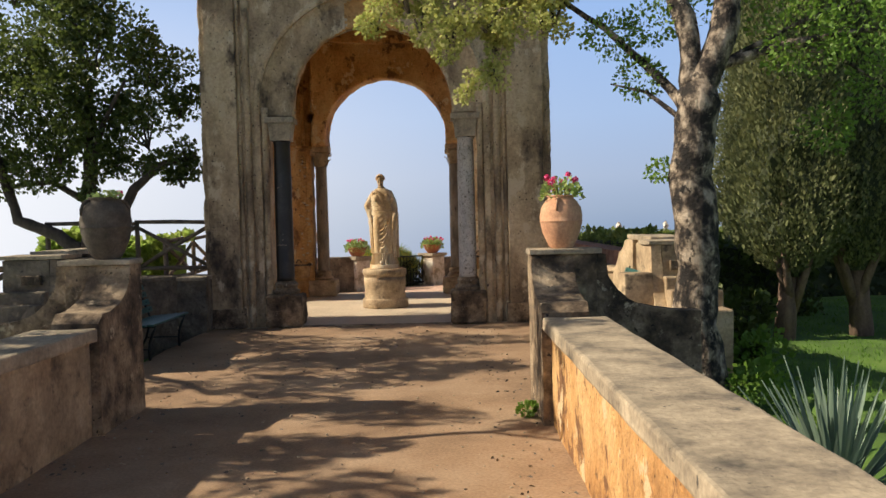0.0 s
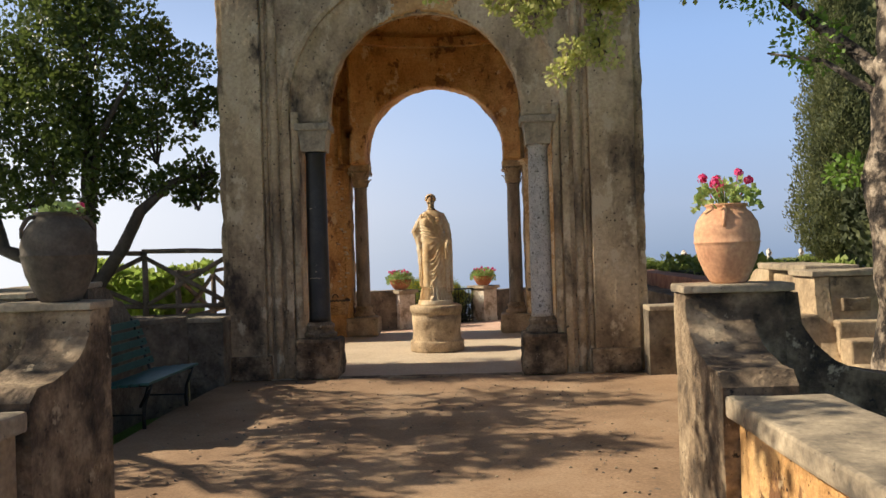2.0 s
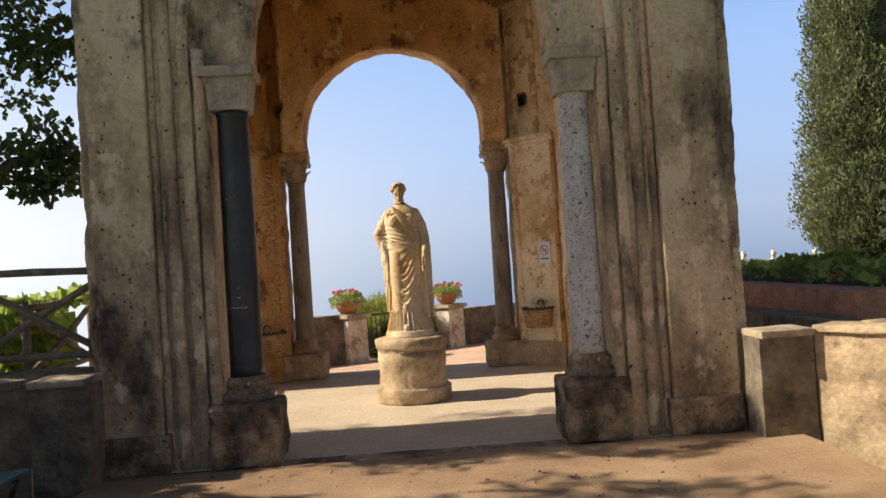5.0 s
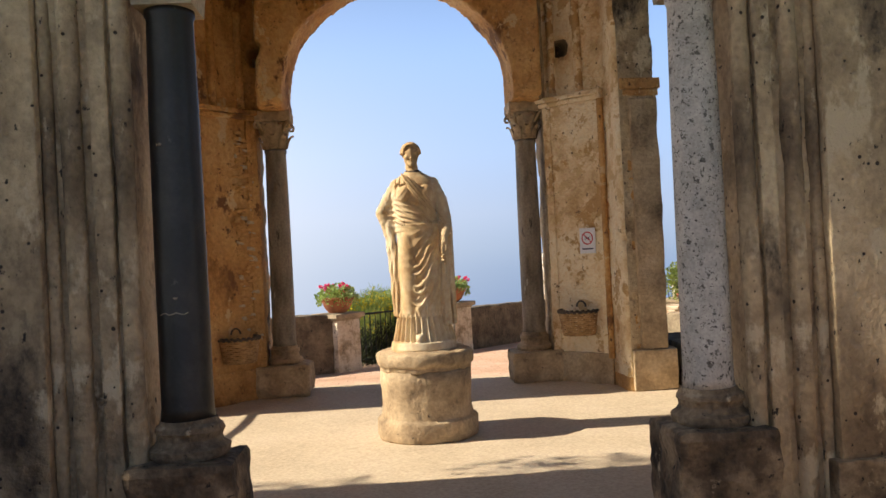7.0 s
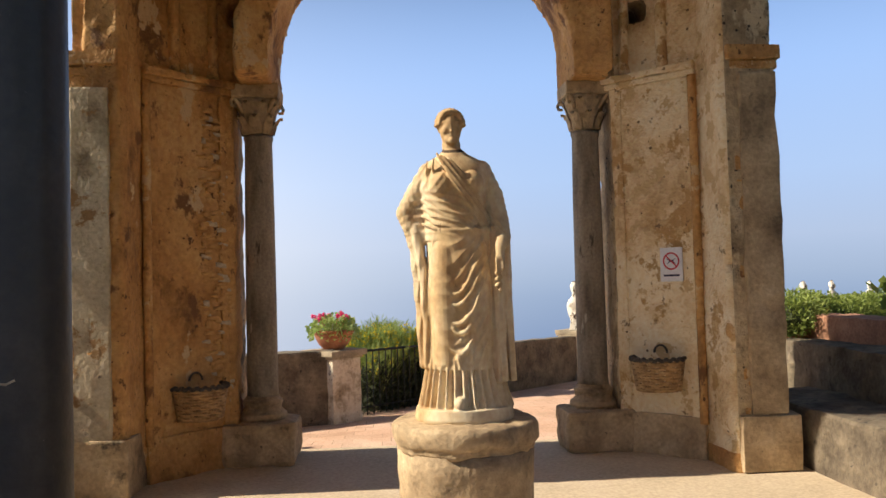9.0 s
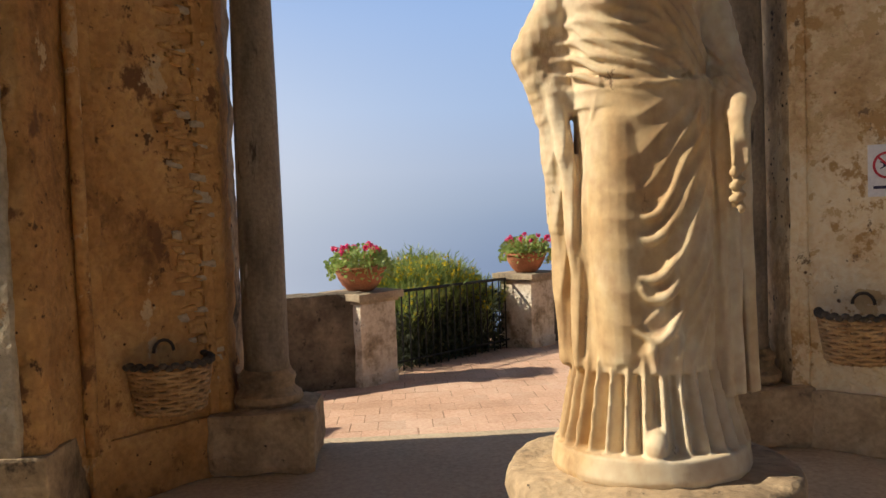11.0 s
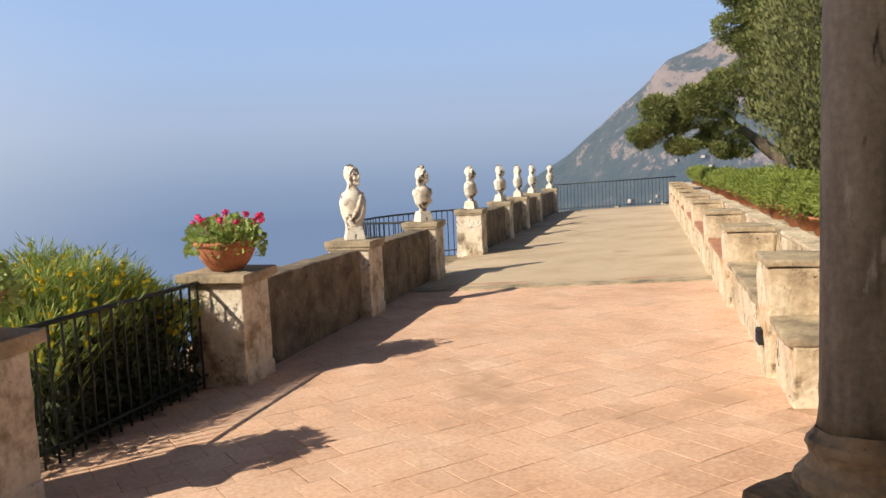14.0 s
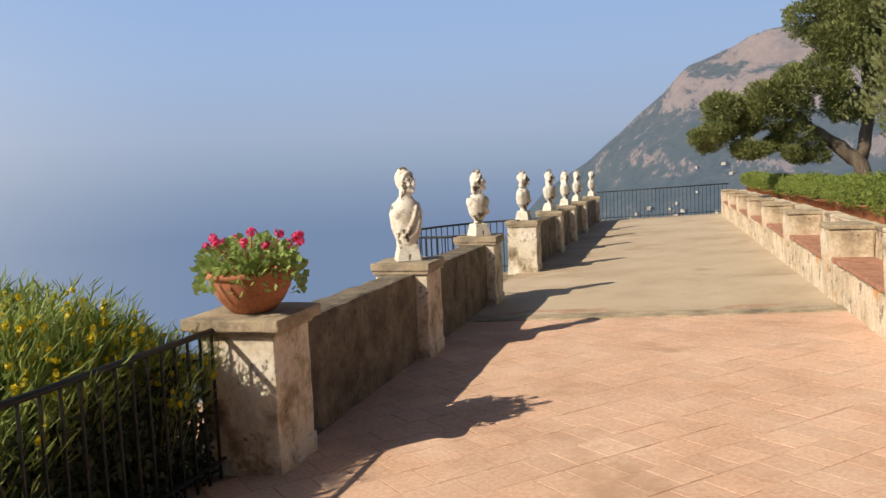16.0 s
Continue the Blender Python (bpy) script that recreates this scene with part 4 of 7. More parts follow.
    # folds drawn under the breast from the bent arm
    for k in range(5):
        fold([(-0.2, 1.225 - 0.042 * k), (-0.13, 1.16 - 0.034 * k), (-0.03, 1.105 - 0.024 * k), (0.06, 1.09 - 0.02 * k), (0.12, 1.1 - 0.02 * k)], 0.0125, 0.35)
    fold([(-0.16, 1.39), (-0.165, 1.31), (-0.14, 1.22), (-0.07, 1.165), (0.02, 1.16)], 0.011, 0.4)
    fold([(-0.12, 1.40), (-0.13, 1.34), (-0.125, 1.29)], 0.009, 0.4)
    # hanging curves from the hip over the thigh
    for a, end, r in ((0.0, -0.13, 0.011), (0.8, -0.10, 0.014), (2.3, -0.14, 0.012), (3.1, -0.05, 0.016), (4.6, -0.12, 0.013)):
        fold([(0.15, 0.985 - 0.03 * a), (0.12 - 0.004 * a, 0.86 - 0.05 * a), (0.06, 0.73 - 0.07 * a), (-0.01, 0.67 - 0.066 * a), (end, 0.72 - 0.062 * a)], r, -0.7)
    fold([(-0.13, 0.99), (-0.155, 0.8), (-0.165, 0.55), (-0.165, 0.29)], 0.016, 0.1)
    fold([(-0.1, 0.48), (-0.105, 0.38), (-0.1, 0.28)], 0.012, -0.4)
    fold([(-0.02, 0.38), (-0.005, 0.33), (0.0, 0.28)], 0.012, -0.4)
    fold([(0.16, 0.95), (0.17, 0.75), (0.165, 0.5), (0.175, 0.28)], 0.018, -0.1)
    fold([(0.12, 0.62), (0.125, 0.45), (0.13, 0.28)], 0.015, -0.5)
    fold([(0.07, 0.42), (0.065, 0.34), (0.07, 0.28)], 0.012, -0.5)
    # foot
    limb(bm, [((-0.0, -0.15, 0.115), 0.045), ((-0.01, -0.215, 0.1), 0.034)])
    out = fused(bm, 0.0054, 2)
    out.normal_update()

    def ridge(q):
        q = abs(2 * (q - math.floor(q)) - 1)
        return q ** 1.6 - 0.4

    def within(v, a, b, soft):
        return max(0.0, min(1.0, (v - a) / soft)) * max(0.0, min(1.0, (b - v) / soft))

    moves = []
    for v in out.verts:
        x, y, z = v.co
        k = 0.0
        wave = 0.5 * noise.noise((x * 5, y * 5, z * 5))
        if v.normal.y < 0.25:
            # catenary folds of the mantle, from the hip across the legs
            m = within(z, 0.27, 0.99, 0.05) * within(x, -0.17, 0.2, 0.05)
            bend = 5.2 if x > -0.06 else 2.2
            soft = 0.35 + 0.65 * within(x, -0.1, 0.3, 0.12)
            k += 0.0085 * m * soft * ridge((z - bend * (x + 0.06) ** 2) / 0.083 + wave)
            # folds drawn from the bent arm under the breast
            k += 0.0075 * within(z, 0.97, 1.24, 0.04) * within(x, -0.27, 0.13, 0.04) * ridge((z + 0.42 * x + 1.1 * x * x) / 0.044 + 0.7 * wave)
            k += 0.0045 * within(z, 1.2, 1.4, 0.05) * within(x, -0.24, -0.04, 0.04) * ridge((z - 1.1 * x) / 0.05 + wave)
            # the rolled end that crosses the chest
            d = (x + 0.1) * 0.78 + (z - 1.41) * 0.62
            k += 0.0075 * within(d, -0.035, 0.06, 0.012) * within(z, 0.98, 1.42, 0.03) * ridge(d / 0.024)
        # cloth hanging from the elbow and behind the hand
        k += 0.007 * within(x, -0.4, -0.165, 0.03) * within(z, 0.25, 1.0, 0.1) * ridge((x - 0.12 * z + 0.6 * y) / 0.036 + 0.4 * wave)
        k += 0.007 * within(x, 0.17, 0.4, 0.03) * within(z, 0.15, 0.9, 0.1) * ridge((x + 0.06 * z - 0.7 * y) / 0.04 + 0.4 * wave)
        # combed hair
        if z > 1.56 and (y > -0.055 or z > 1.62):
            k += 0.0035 * ridge((z * 0.8 + y * 0.9) / 0.019 + wave)
        moves.append(v.normal * k)
    for v, d in zip(out.verts, moves):
        v.co += d
    return out


PX, PY = -1.09, 15.32
plinth = thing("statue_plinth", pose(PX, PY, Z0), "round weathered stone plinth under the statue", "plinth")
part("drum", roughen(lathe([(0.412, 0.0), (0.42, 0.02), (0.418, 0.15), (0.408, 0.165), (0.386, 0.172), (0.38, 0.185), (0.376, 0.28), (0.375, 0.37), (0.378, 0.46), (0.38, 0.56)], 72), 0.012, 5), PLINTH, plinth, smooth=True)
part("top_slab", roughen(lathe([(0.382, 0.56), (0.386, 0.575), (0.384, 0.592), (0.398, 0.6), (0.406, 0.62), (0.41, 0.65), (0.408, 0.69), (0.398, 0.708), (0.37, 0.715), (0.1, 0.718)], 96), 0.016, 9), PLINTH, plinth, smooth=True)
statue = part("statue", draped_statue(), STATUE, smooth=True, m=pose(PX - 0.02, PY, Z0 + 0.71, 0, 0, -4) @ Matrix.Diagonal((0.95, 1, 1.035, 1)))
CRACK = surface("dark_mortar", [(0.3, (0.05, 0.032, 0.02)), (0.7, (0.10, 0.07, 0.045))], 8, 0.95, 0.2, 40)
statue.data.materials.append(CRACK)
for f in statue.data.polygons:
    q = f.center
    if abs(q.z - 1.452 - 0.25 * (q.y + 0.02)) < 0.007 and abs(q.x + 0.015) < 0.075:
        f.material_index = 1
tagged(statue, "cream limestone statue of a robed figure on a round plinth", "statue")

# ---- forecourt: low walls, jar pedestals, benches ----
MX = -0.97


def mirror_x(bm, s):
    """Mirror about the path's middle line when s is -1."""
    if s < 0:
        for v in bm.verts:
            v.co.x = 2 * MX - v.co.x
        bmesh.ops.reverse_faces(bm, faces=bm.faces)
    return bm


def yz_prism(outline, x0, x1):
    """A solid from an outline in y and z, between two x."""
    bm = prism(outline, 0, 1)
    for v in bm.verts:
        y, t, z = v.co
        v.co = Vector((x0 + (x1 - x0) * t, y, z))
    bmesh.ops.recalc_face_normals(bm, faces=bm.faces)
    return bm


# left faces get dark roughcast: the shade away from the sun, as material
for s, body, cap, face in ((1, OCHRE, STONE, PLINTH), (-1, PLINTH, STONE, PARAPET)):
    low = thing("low_wall", pose(0, 0, 0), "low ochre plastered garden wall with a stone coping", "wall", kind="structure")
    bm = roughen(box(0.83, 1.2, -6, 6.41, -0.6, 0.88), 0.012, 2.5, 0.25)
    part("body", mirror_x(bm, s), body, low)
    bm = roughen(box(0.76, 1.26, -6, 6.41, 0.88, 0.985, 0.02), 0.008, 3, 0.25)
    part("coping", mirror_x(bm, s), cap, low, "smooth stone coping")
    ped = thing("jar_pedestal", pose(0, 0, 0), "lichen-stained stone pedestal with scrolled shoulders", "pedestal", "jar pedestals")
    prof = [(6.42, 0.97), (6.42, 1.02), (6.46, 1.05), (6.5, 1.085), (6.66, 1.09)]
    prof += [(6.68 + 0.42 * math.sin(a), 1.11 + 0.3 * (1 - math.cos(a))) for a in [math.pi / 2 * i / 8 for i in range(1, 9)]]
    prof += [(7.12, 1.44), (7.35, 1.44), (7.35, -0.6), (6.42, -0.6)]
    bm = roughen(yz_prism(prof, 0.755, 1.12), 0.012, 4, 0.16)
    part("console", mirror_x(bm, s), DARKSTONE, ped)
    part("pier", mirror_x(roughen(box(1.122, 1.32, 7.1, 7.35, -0.6, 1.44, 0.012), 0.01, 4, 0.16), s), DARKSTONE, ped)
    bm = roughen(box(0.735, 1.36, 7.06, 7.37, 1.442, 1.49, 0.012), 0.007, 4, 0.2)
    part("slab", mirror_x(bm, s), STONE, ped, "pale worn stone slab")
    # the wing that sweeps down from the pedestal
    out = [(1.322, -0.6), (2.22, -0.6), (2.22, 0.92), (2.02, 0.93), (1.85, 0.95), (1.72, 0.98), (1.6, 1.04), (1.5, 1.13), (1.43, 1.25), (1.4, 1.43), (1.322, 1.44)]
    bm = roughen(prism(out, 7.14, 7.36), 0.01, 4, 0.2)
    part("wing", mirror_x(bm, s), DARKSTONE, ped)
    # wall from the loggia to the bench recess, with a scrolled rise
    rec = thing("recess_wall", pose(0, 0, 0), "plastered recess wall with a scrolled top behind the bench", "wall", kind="structure")
    # dark roughcast stands for the shade on this wall's front
    part("front_wall", mirror_x(roughen(box(1.6, 2.03, 12.3, 12.62, -0.6, 0.93), 0.012, 4, 0.18), s), PARAPET, rec)
    part("front_coping", mirror_x(roughen(box(1.6, 2.03, 12.25, 12.66, 0.93, 0.99, 0.012), 0.008, 4, 0.2), s), STONE, rec)
    turn_in = pose(2.03, 12.3, 0, 0, 0, -53) if s > 0 else pose(2 * MX - 2.03, 12.3, 0, 0, 0, 53)
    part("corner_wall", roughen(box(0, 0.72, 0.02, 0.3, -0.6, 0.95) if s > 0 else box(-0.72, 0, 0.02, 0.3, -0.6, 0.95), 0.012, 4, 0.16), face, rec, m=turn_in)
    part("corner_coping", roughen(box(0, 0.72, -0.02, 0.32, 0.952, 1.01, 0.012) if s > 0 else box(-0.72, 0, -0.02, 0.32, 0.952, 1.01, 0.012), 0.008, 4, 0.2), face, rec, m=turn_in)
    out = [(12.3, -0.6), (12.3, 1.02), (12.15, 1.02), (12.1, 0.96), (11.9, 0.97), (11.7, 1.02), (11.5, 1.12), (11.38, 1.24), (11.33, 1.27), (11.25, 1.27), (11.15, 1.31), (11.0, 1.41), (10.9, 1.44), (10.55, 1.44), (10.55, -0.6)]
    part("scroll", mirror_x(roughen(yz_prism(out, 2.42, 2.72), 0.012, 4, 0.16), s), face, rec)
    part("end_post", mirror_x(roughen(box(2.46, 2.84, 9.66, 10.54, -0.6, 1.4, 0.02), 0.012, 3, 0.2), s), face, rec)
    part("post_cap", mirror_x(roughen(box(2.43, 2.9, 9.68, 10.9, 1.445, 1.5, 0.012), 0.008, 3, 0.2), s), STONE, rec)
    # a stair flank with its steps down to the garden
    st = thing("garden_steps", pose(0, 0, 0), "worn plastered steps with a scrolled flank wall", "steps")
    out = [(8.92, -0.6), (8.92, 0.72), (8.98, 0.76), (9.06, 0.9), (9.12, 1.1), (9.16, 1.36), (9.16, 1.42), (9.62, 1.42), (9.62, -0.6)]
    part("flank", mirror_x(roughen(yz_prism(out, 2.3, 2.42), 0.01, 3, 0.16), s), face, st)
    part("flank_foot", mirror_x(roughen(box(1.98, 2.298, 9.06, 9.4, -0.6, 1.12, 0.02), 0.012, 3, 0.14), s), face, st)
    part("block", mirror_x(roughen(box(2.422, 2.95, 9.16, 9.62, -0.6, 1.42, 0.012), 0.01, 3, 0.16), s), face, st)
    part("flank_cap", mirror_x(roughen(box(2.27, 2.98, 9.13, 9.66, 1.422, 1.47, 0.01), 0.007, 3, 0.2), s), STONE, st)
    part("niche_sill", mirror_x(roughen(box(2.5, 2.72, 9.1, 9.158, 1.14, 1.25, 0.01), 0.006, 4, 0.12), s), DARKSTONE, st, "dark weathered block")
    for i, (top, y0) in enumerate(((1.07, 9.0), (0.94, 8.8), (0.76, 8.5))):
        bm = roughen(box(2.422, 2.98, y0, 9.158 if i == 0 else (9.0, 8.8)[i - 1] - 0.003, -0.8, top, 0.015), 0.01, 3, 0.18)
        part("step", mirror_x(bm, s), face, st)


def flower_soup(sp, c, r, rng, n=14, size=0.018):
    for _ in range(n):
        d = Vector((rng.gauss(0, 1), rng.gauss(0, 1), rng.gauss(0.3, 1))).normalized()
        p = Vector(c) + d * r * rng.uniform(0.5, 1)
        u = d.orthogonal().normalized() * size
        w = d.cross(u)
        sp.add([tuple(p - u), tuple(p + w), tuple(p + u), tuple(p - w)], [(0, 1, 2, 3)])


def leaf_soup(sp, p, d, length, width, rng, fold=0.25):
    """One leaf: two folded halves, from p along d."""
    d = d.normalized()
    u = d.cross(Vector((rng.gauss(0, 1), rng.gauss(0, 1), rng.gauss(0, 1)))).normalized()
    n = d.cross(u)
    mid = p + d * length * 0.5 - n * length * fold * 0.3
    tip = p + d * length
    sp.add([tuple(p), tuple(mid + u * width + n * width * fold), tuple(tip), tuple(mid - u * width + n * width * fold)], [(0, 1, 2), (0, 2, 3)])


def geraniums(parent, z, spread, height, rng, heads=7, leaves=240, droop=0.0):
    st, lv, fl = Soup(), Soup(), Soup()
    for _ in range(leaves):
        a, q = rng.uniform(0, 2 * math.pi), math.sqrt(rng.uniform(0, 1))
        x, y = spread * q * math.cos(a), spread * q * math.sin(a)
        h = z + height * rng.uniform(0.1, 0.75) * (1.15 - 0.6 * q * q) - (droop * rng.uniform(0, 1) if q > 0.85 else 0)
        leaf_soup(lv, Vector((x, y, h)), Vector((math.cos(a) * q, math.sin(a) * q, rng.uniform(-0.2, 0.9))), rng.uniform(0.032, 0.056), rng.uniform(0.018, 0.028), rng)
    for _ in range(26):
        a, q = rng.uniform(0, 2 * math.pi), rng.uniform(0.2, 0.95)
        tube(st, [((0.04 * math.cos(a), 0.04 * math.sin(a), z - 0.02), 0.006), ((spread * q * 0.6 * math.cos(a), spread * q * 0.6 * math.sin(a), z + height * 0.3), 0.005), ((spread * q * math.cos(a), spread * q * math.sin(a), z + height * 0.6), 0.003)], 5)
    tagged(st.mesh("stem_growth", BROOM_STEM, parent), kind="stuff")
    tagged(lv.mesh("foliage", GERANIUM_LEAF, parent, "fresh green geranium leaves"), kind="stuff")
    for i in range(heads):
        fl = Soup()
        a, q = 2 * math.pi * i / heads + rng.uniform(-0.4, 0.4), rng.uniform(0.4, 1.05)
        c = (spread * q * math.cos(a), spread * q * math.sin(a), z + height * rng.uniform(0.75, 1.1) * (1.1 - 0.35 * q))
        flower_soup(fl, c, 0.031, rng, 34, 0.012)
        tube(fl, [((c[0] * 0.6, c[1] * 0.6, z + height * 0.3), 0.003), (c, 0.003)], 5)
        fl.mesh("flower_head", RED_PETAL, parent, "crimson flower head")


def jar(x, y, z, material, label, r, h, seed, turn, flowers):
    th = thing("terracotta_jar", pose(x, y, z, 0, 0, turn), label, "jar")
    prof = [(0.5, 0.0), (0.56, 0.03), (0.7, 0.14), (0.88, 0.32), (0.975, 0.5), (0.985, 0.535), (1.01, 0.545), (1.01, 0.56), (0.985, 0.57), (1.0, 0.66), (0.93, 0.82), (0.74, 0.95), (0.6, 1.0), (0.6, 1.03), (0.66, 1.05), (0.64, 1.07), (0.54, 1.07), (0.5, 0.98)]
    bm = lathe([(a * r, b * h) for a, b in prof], 44, None, 0.015)
    part("body", bm, material, th, smooth=True)
    for s in (-1, 1):
        sp = Soup()
        tube(sp, [((s * r * 0.6, 0, h * 1.01), r * 0.06), ((s * r * 0.72, 0, h * 1.01), r * 0.065), ((s * r * 0.84, 0, h * 0.97), r * 0.07), ((s * r * 0.95, 0, h * 0.87), r * 0.06), ((s * r * 0.96, 0, h * 0.76), r * 0.05)], 10)
        sp.mesh("handle", material, th, smooth=True)
    rng = random.Random(seed)
    if flowers:
        geraniums(th, h * 1.02, r * 0.95, 0.2, rng, 6, 170, 0.05)
    else:
        geraniums(th, h * 1.02, r * 0.6, 0.09, rng, 1, 50, 0)
    return th


jar(1.035, 7.22, 1.49, PALECLAY, "bleached terracotta jar planted with red geraniums", 0.185, 0.43, 3, 70, True)
jar(-2.93, 7.22, 1.49, GREYCLAY, "grey weathered clay jar on a stone pedestal", 0.215, 0.5, 4, 40, False)


def garden_bench(x, y, z, turn, label):
    """A slatted bench, seat along y, facing -x before turning."""
    th = thing("garden_bench", pose(x, y, z, 0, 0, turn), label, "bench", "forecourt benches")
    n = 1.35
    for i in range(5):
        part("seat_slat", box(-0.3 + 0.098 * i, -0.218 + 0.098 * i, -n / 2, n / 2, 0.42 - 0.008 * i, 0.445 - 0.008 * i, 0.006), GREENPAINT, th)
    for i in range(5):
        x0, z0 = 0.2 + 0.035 * i, 0.5 + 0.098 * i
        bm = box(-0.011, 0.011, -n / 2, n / 2, -0.036, 0.036, 0.006)
        slat = part("back_slat", bm, GREENPAINT, th, m=pose(x0, 0, z0, 0, 18, 0))
        for yy in (-n / 2 + 0.12, n / 2 - 0.12):
            part("bolt", lathe([(0.011, -0.004), (0.011, 0.004), (0.006, 0.008)], 10), IRON, slat, "dark iron bolt", m=pose(-0.011, yy, 0, 0, -90, 0))
    for yy in (-n / 2 + 0.12, n / 2 - 0.12):
        sp = Soup()
        tube(sp, [((-0.2, yy, 0), 0.019), ((-0.195, yy, 0.1), 0.017), ((-0.205, yy, 0.22), 0.017), ((-0.25, yy, 0.34), 0.016), ((-0.285, yy, 0.405), 0.015), ((0, yy, 0.4), 0.015), ((0.17, yy, 0.395), 0.015)], 8)
        tube(sp, [((0.3, yy, 0), 0.017), ((0.24, yy, 0.12), 0.015), ((0.2, yy, 0.26), 0.015), ((0.18, yy, 0.4), 0.015), ((0.235, yy, 0.55), 0.013), ((0.37, yy, 0.95), 0.012)], 8)
        tube(sp, [((-0.2, yy, 0.13), 0.008), ((0.235, yy, 0.13), 0.008)], 6)
        sp.mesh("iron_support", IRON, th, "dark curved iron support", smooth=True)
    return th


garden_bench(2.04, 10.12, path_z(0, 10.1), 0, "green slatted bench with dark iron legs in the sun")
garden_bench(-3.75, 10.45, path_z(0, 10.4), 180, "dark green slatted bench with iron legs in the shade")


def rustic_rail(pts, z0, h, label, bar=0.035):
    """A fence of rough branches: posts, two rails and crossed braces."""
    th = thing("rustic_fence", pose(0, 0, 0), label, "fence")
    rng = random.Random(int(pts[0][0] * 10))
    for a, b in zip(pts, pts[1:]):
        a, b = Vector((*a, z0)), Vector((*b, z0))
        for nm, p, q in (("top_rail", a + Vector((0, 0, h)), b + Vector((0, 0, h + 0.03))), ("low_rail", a + Vector((0, 0, 0.12)), b + Vector((0, 0, 0.12))),
                         ("brace", a + Vector((0, 0, 0.12)), b + Vector((0, 0, h - 0.05))), ("brace", a + Vector((0, 0, h - 0.05)), b + Vector((0, 0, 0.12)))):
            sp = Soup()
            mid = p.lerp(q, 0.5) + Vector((rng.uniform(-0.03, 0.03), rng.uniform(-0.03, 0.03), rng.uniform(-0.03, 0.03)))
            tube(sp, [(p, bar), (p.lerp(mid, 0.5), bar * 0.9), (mid, bar), (q, bar * 0.85)], 8)
            sp.mesh(nm, RUSTIC, th, smooth=True)
        for p in ((a, b) if b.xy == Vector(pts[-1]) else (a,)):
            sp = Soup()
            tube(sp, [(p - Vector((0, 0, 0.2)), bar * 1.3), (p + Vector((0.01, 0, h * 0.5)), bar * 1.2), (p + Vector((0, 0.01, h + 0.06)), bar * 1.1)], 8)
            sp.mesh("post", RUSTIC, th, smooth=True)
    return th


rustic_rail([(-3.75, 13.4), (-5.0, 13.55), (-6.3, 13.2)], 0.95, 0.85, "grey rustic branch fence beside the loggia")
rustic_rail([(-4.9, 9.3), (-6.4, 9.3), (-8.0, 9.0), (-9.8, 8.7)], 0.42, 0.9, "dark rustic branch railing along the garden slope")
low = tagged(part("low_wall_side", roughen(box(-6.4, -3.66, 13.3, 13.62, -0.6, 0.95), 0.012, 3, 0.22), PARAPET), "low dark plastered wall beside the loggia", "wall", kind="structure")
rustic_rail([(-4.6, 13.7), (-4.65, 15.4), (-4.6, 17.2), (-4.3, 19.0)], 0.75, 0.75, "rustic branch fence on the seaward side wall")
tagged(part("low_wall_sea", roughen(box(-4.75, -4.45, 13.7, 19.2, -0.6, 0.75), 0.012, 3, 0.25), CREAM), "low plastered wall on the seaward side", "wall", kind="structure")
tagged(part("side_floor", box(-4.5, CX - 2.62, FY + 0.4, 19.5, -0.6, Z0 - 0.03), SLAB), "cement strip beside the loggia", "floor", kind="structure")
# block wall seen through the inland opening
blk = thing("planter_wall", pose(0, 0, 0), "rough stone planter wall with a brick course", "wall", kind="structure")
part("stone_base", roughen(box(1.62, 2.25, 14.0, 17.9, Z0 - 0.4, 0.62, 0.03), 0.025, 3.5, 0.14), PARAPET, blk)
part("rear_wall", roughen(box(2.27, 2.6, 12.7, 18.6, -0.5, 1.0, 0.02), 0.02, 3.5, 0.18), PARAPET, blk)
part("brick_course", roughen(box(2.62, 3.0, 12.7, 19.3, -0.5, 1.22, 0.015), 0.012, 4, 0.2), BRICK, blk)

# ---- terrace ----
DX, DY = 0.7, 0.714
TURN45 = math.degrees(math.atan2(DY, DX))


def ter(s, p):
    """A place on the terrace from the way along it and across it."""
    x, y = DX * s + DY * p, DY * s - DX * p
    return x, y, terrace_z(x, y)


def ter_pose(s, p, dz=0.0, turn=0.0):
    x, y, z = ter(s, p)
    return pose(x, y, z + dz, 0, 0, TURN45 + turn)


def quad_sheet(name, sp, material, dz, step, label, category, relief=0.0):
    return sheet(name, [ter(s, p)[:2] for s, p in sp], material, lambda x, y: terrace_z(x, y) + dz, step, label, category, relief)


quad_sheet("floor_gravel", [(20.85, -16.3), (20.85, -12.0), (40, -12.0), (40, -16.3)], GRAVEL, 0.0, 0.4, "fine pale gravel floor of the terrace", "floor", 0.012)
joint = sheet("floor_terrace", [(-4.4, BY + 0.1), (2.6, BY + 0.1), (7.2, 22.6), (2.0, 28.0)], JOINT, lambda x, y: terrace_z(x, y) - 0.0005, 0.6, "worn terracotta tiled floor of the terrace", "floor")
bm = roughen(box(-0.2, 0.12, -16.0, -12.15, -0.1, 0.016, 0.008), 0.005, 3, 0.3)
for v in bm.verts:
    s, p, h = v.co
    x, y, z = ter(20.8 + s, p)
    v.co = Vector((x, y, z + h))
bmesh.ops.reverse_faces(bm, faces=bm.faces)
tagged(part("kerb_strip", bm, STONE), "stone strip between tiles and gravel", "kerb", kind="structure")


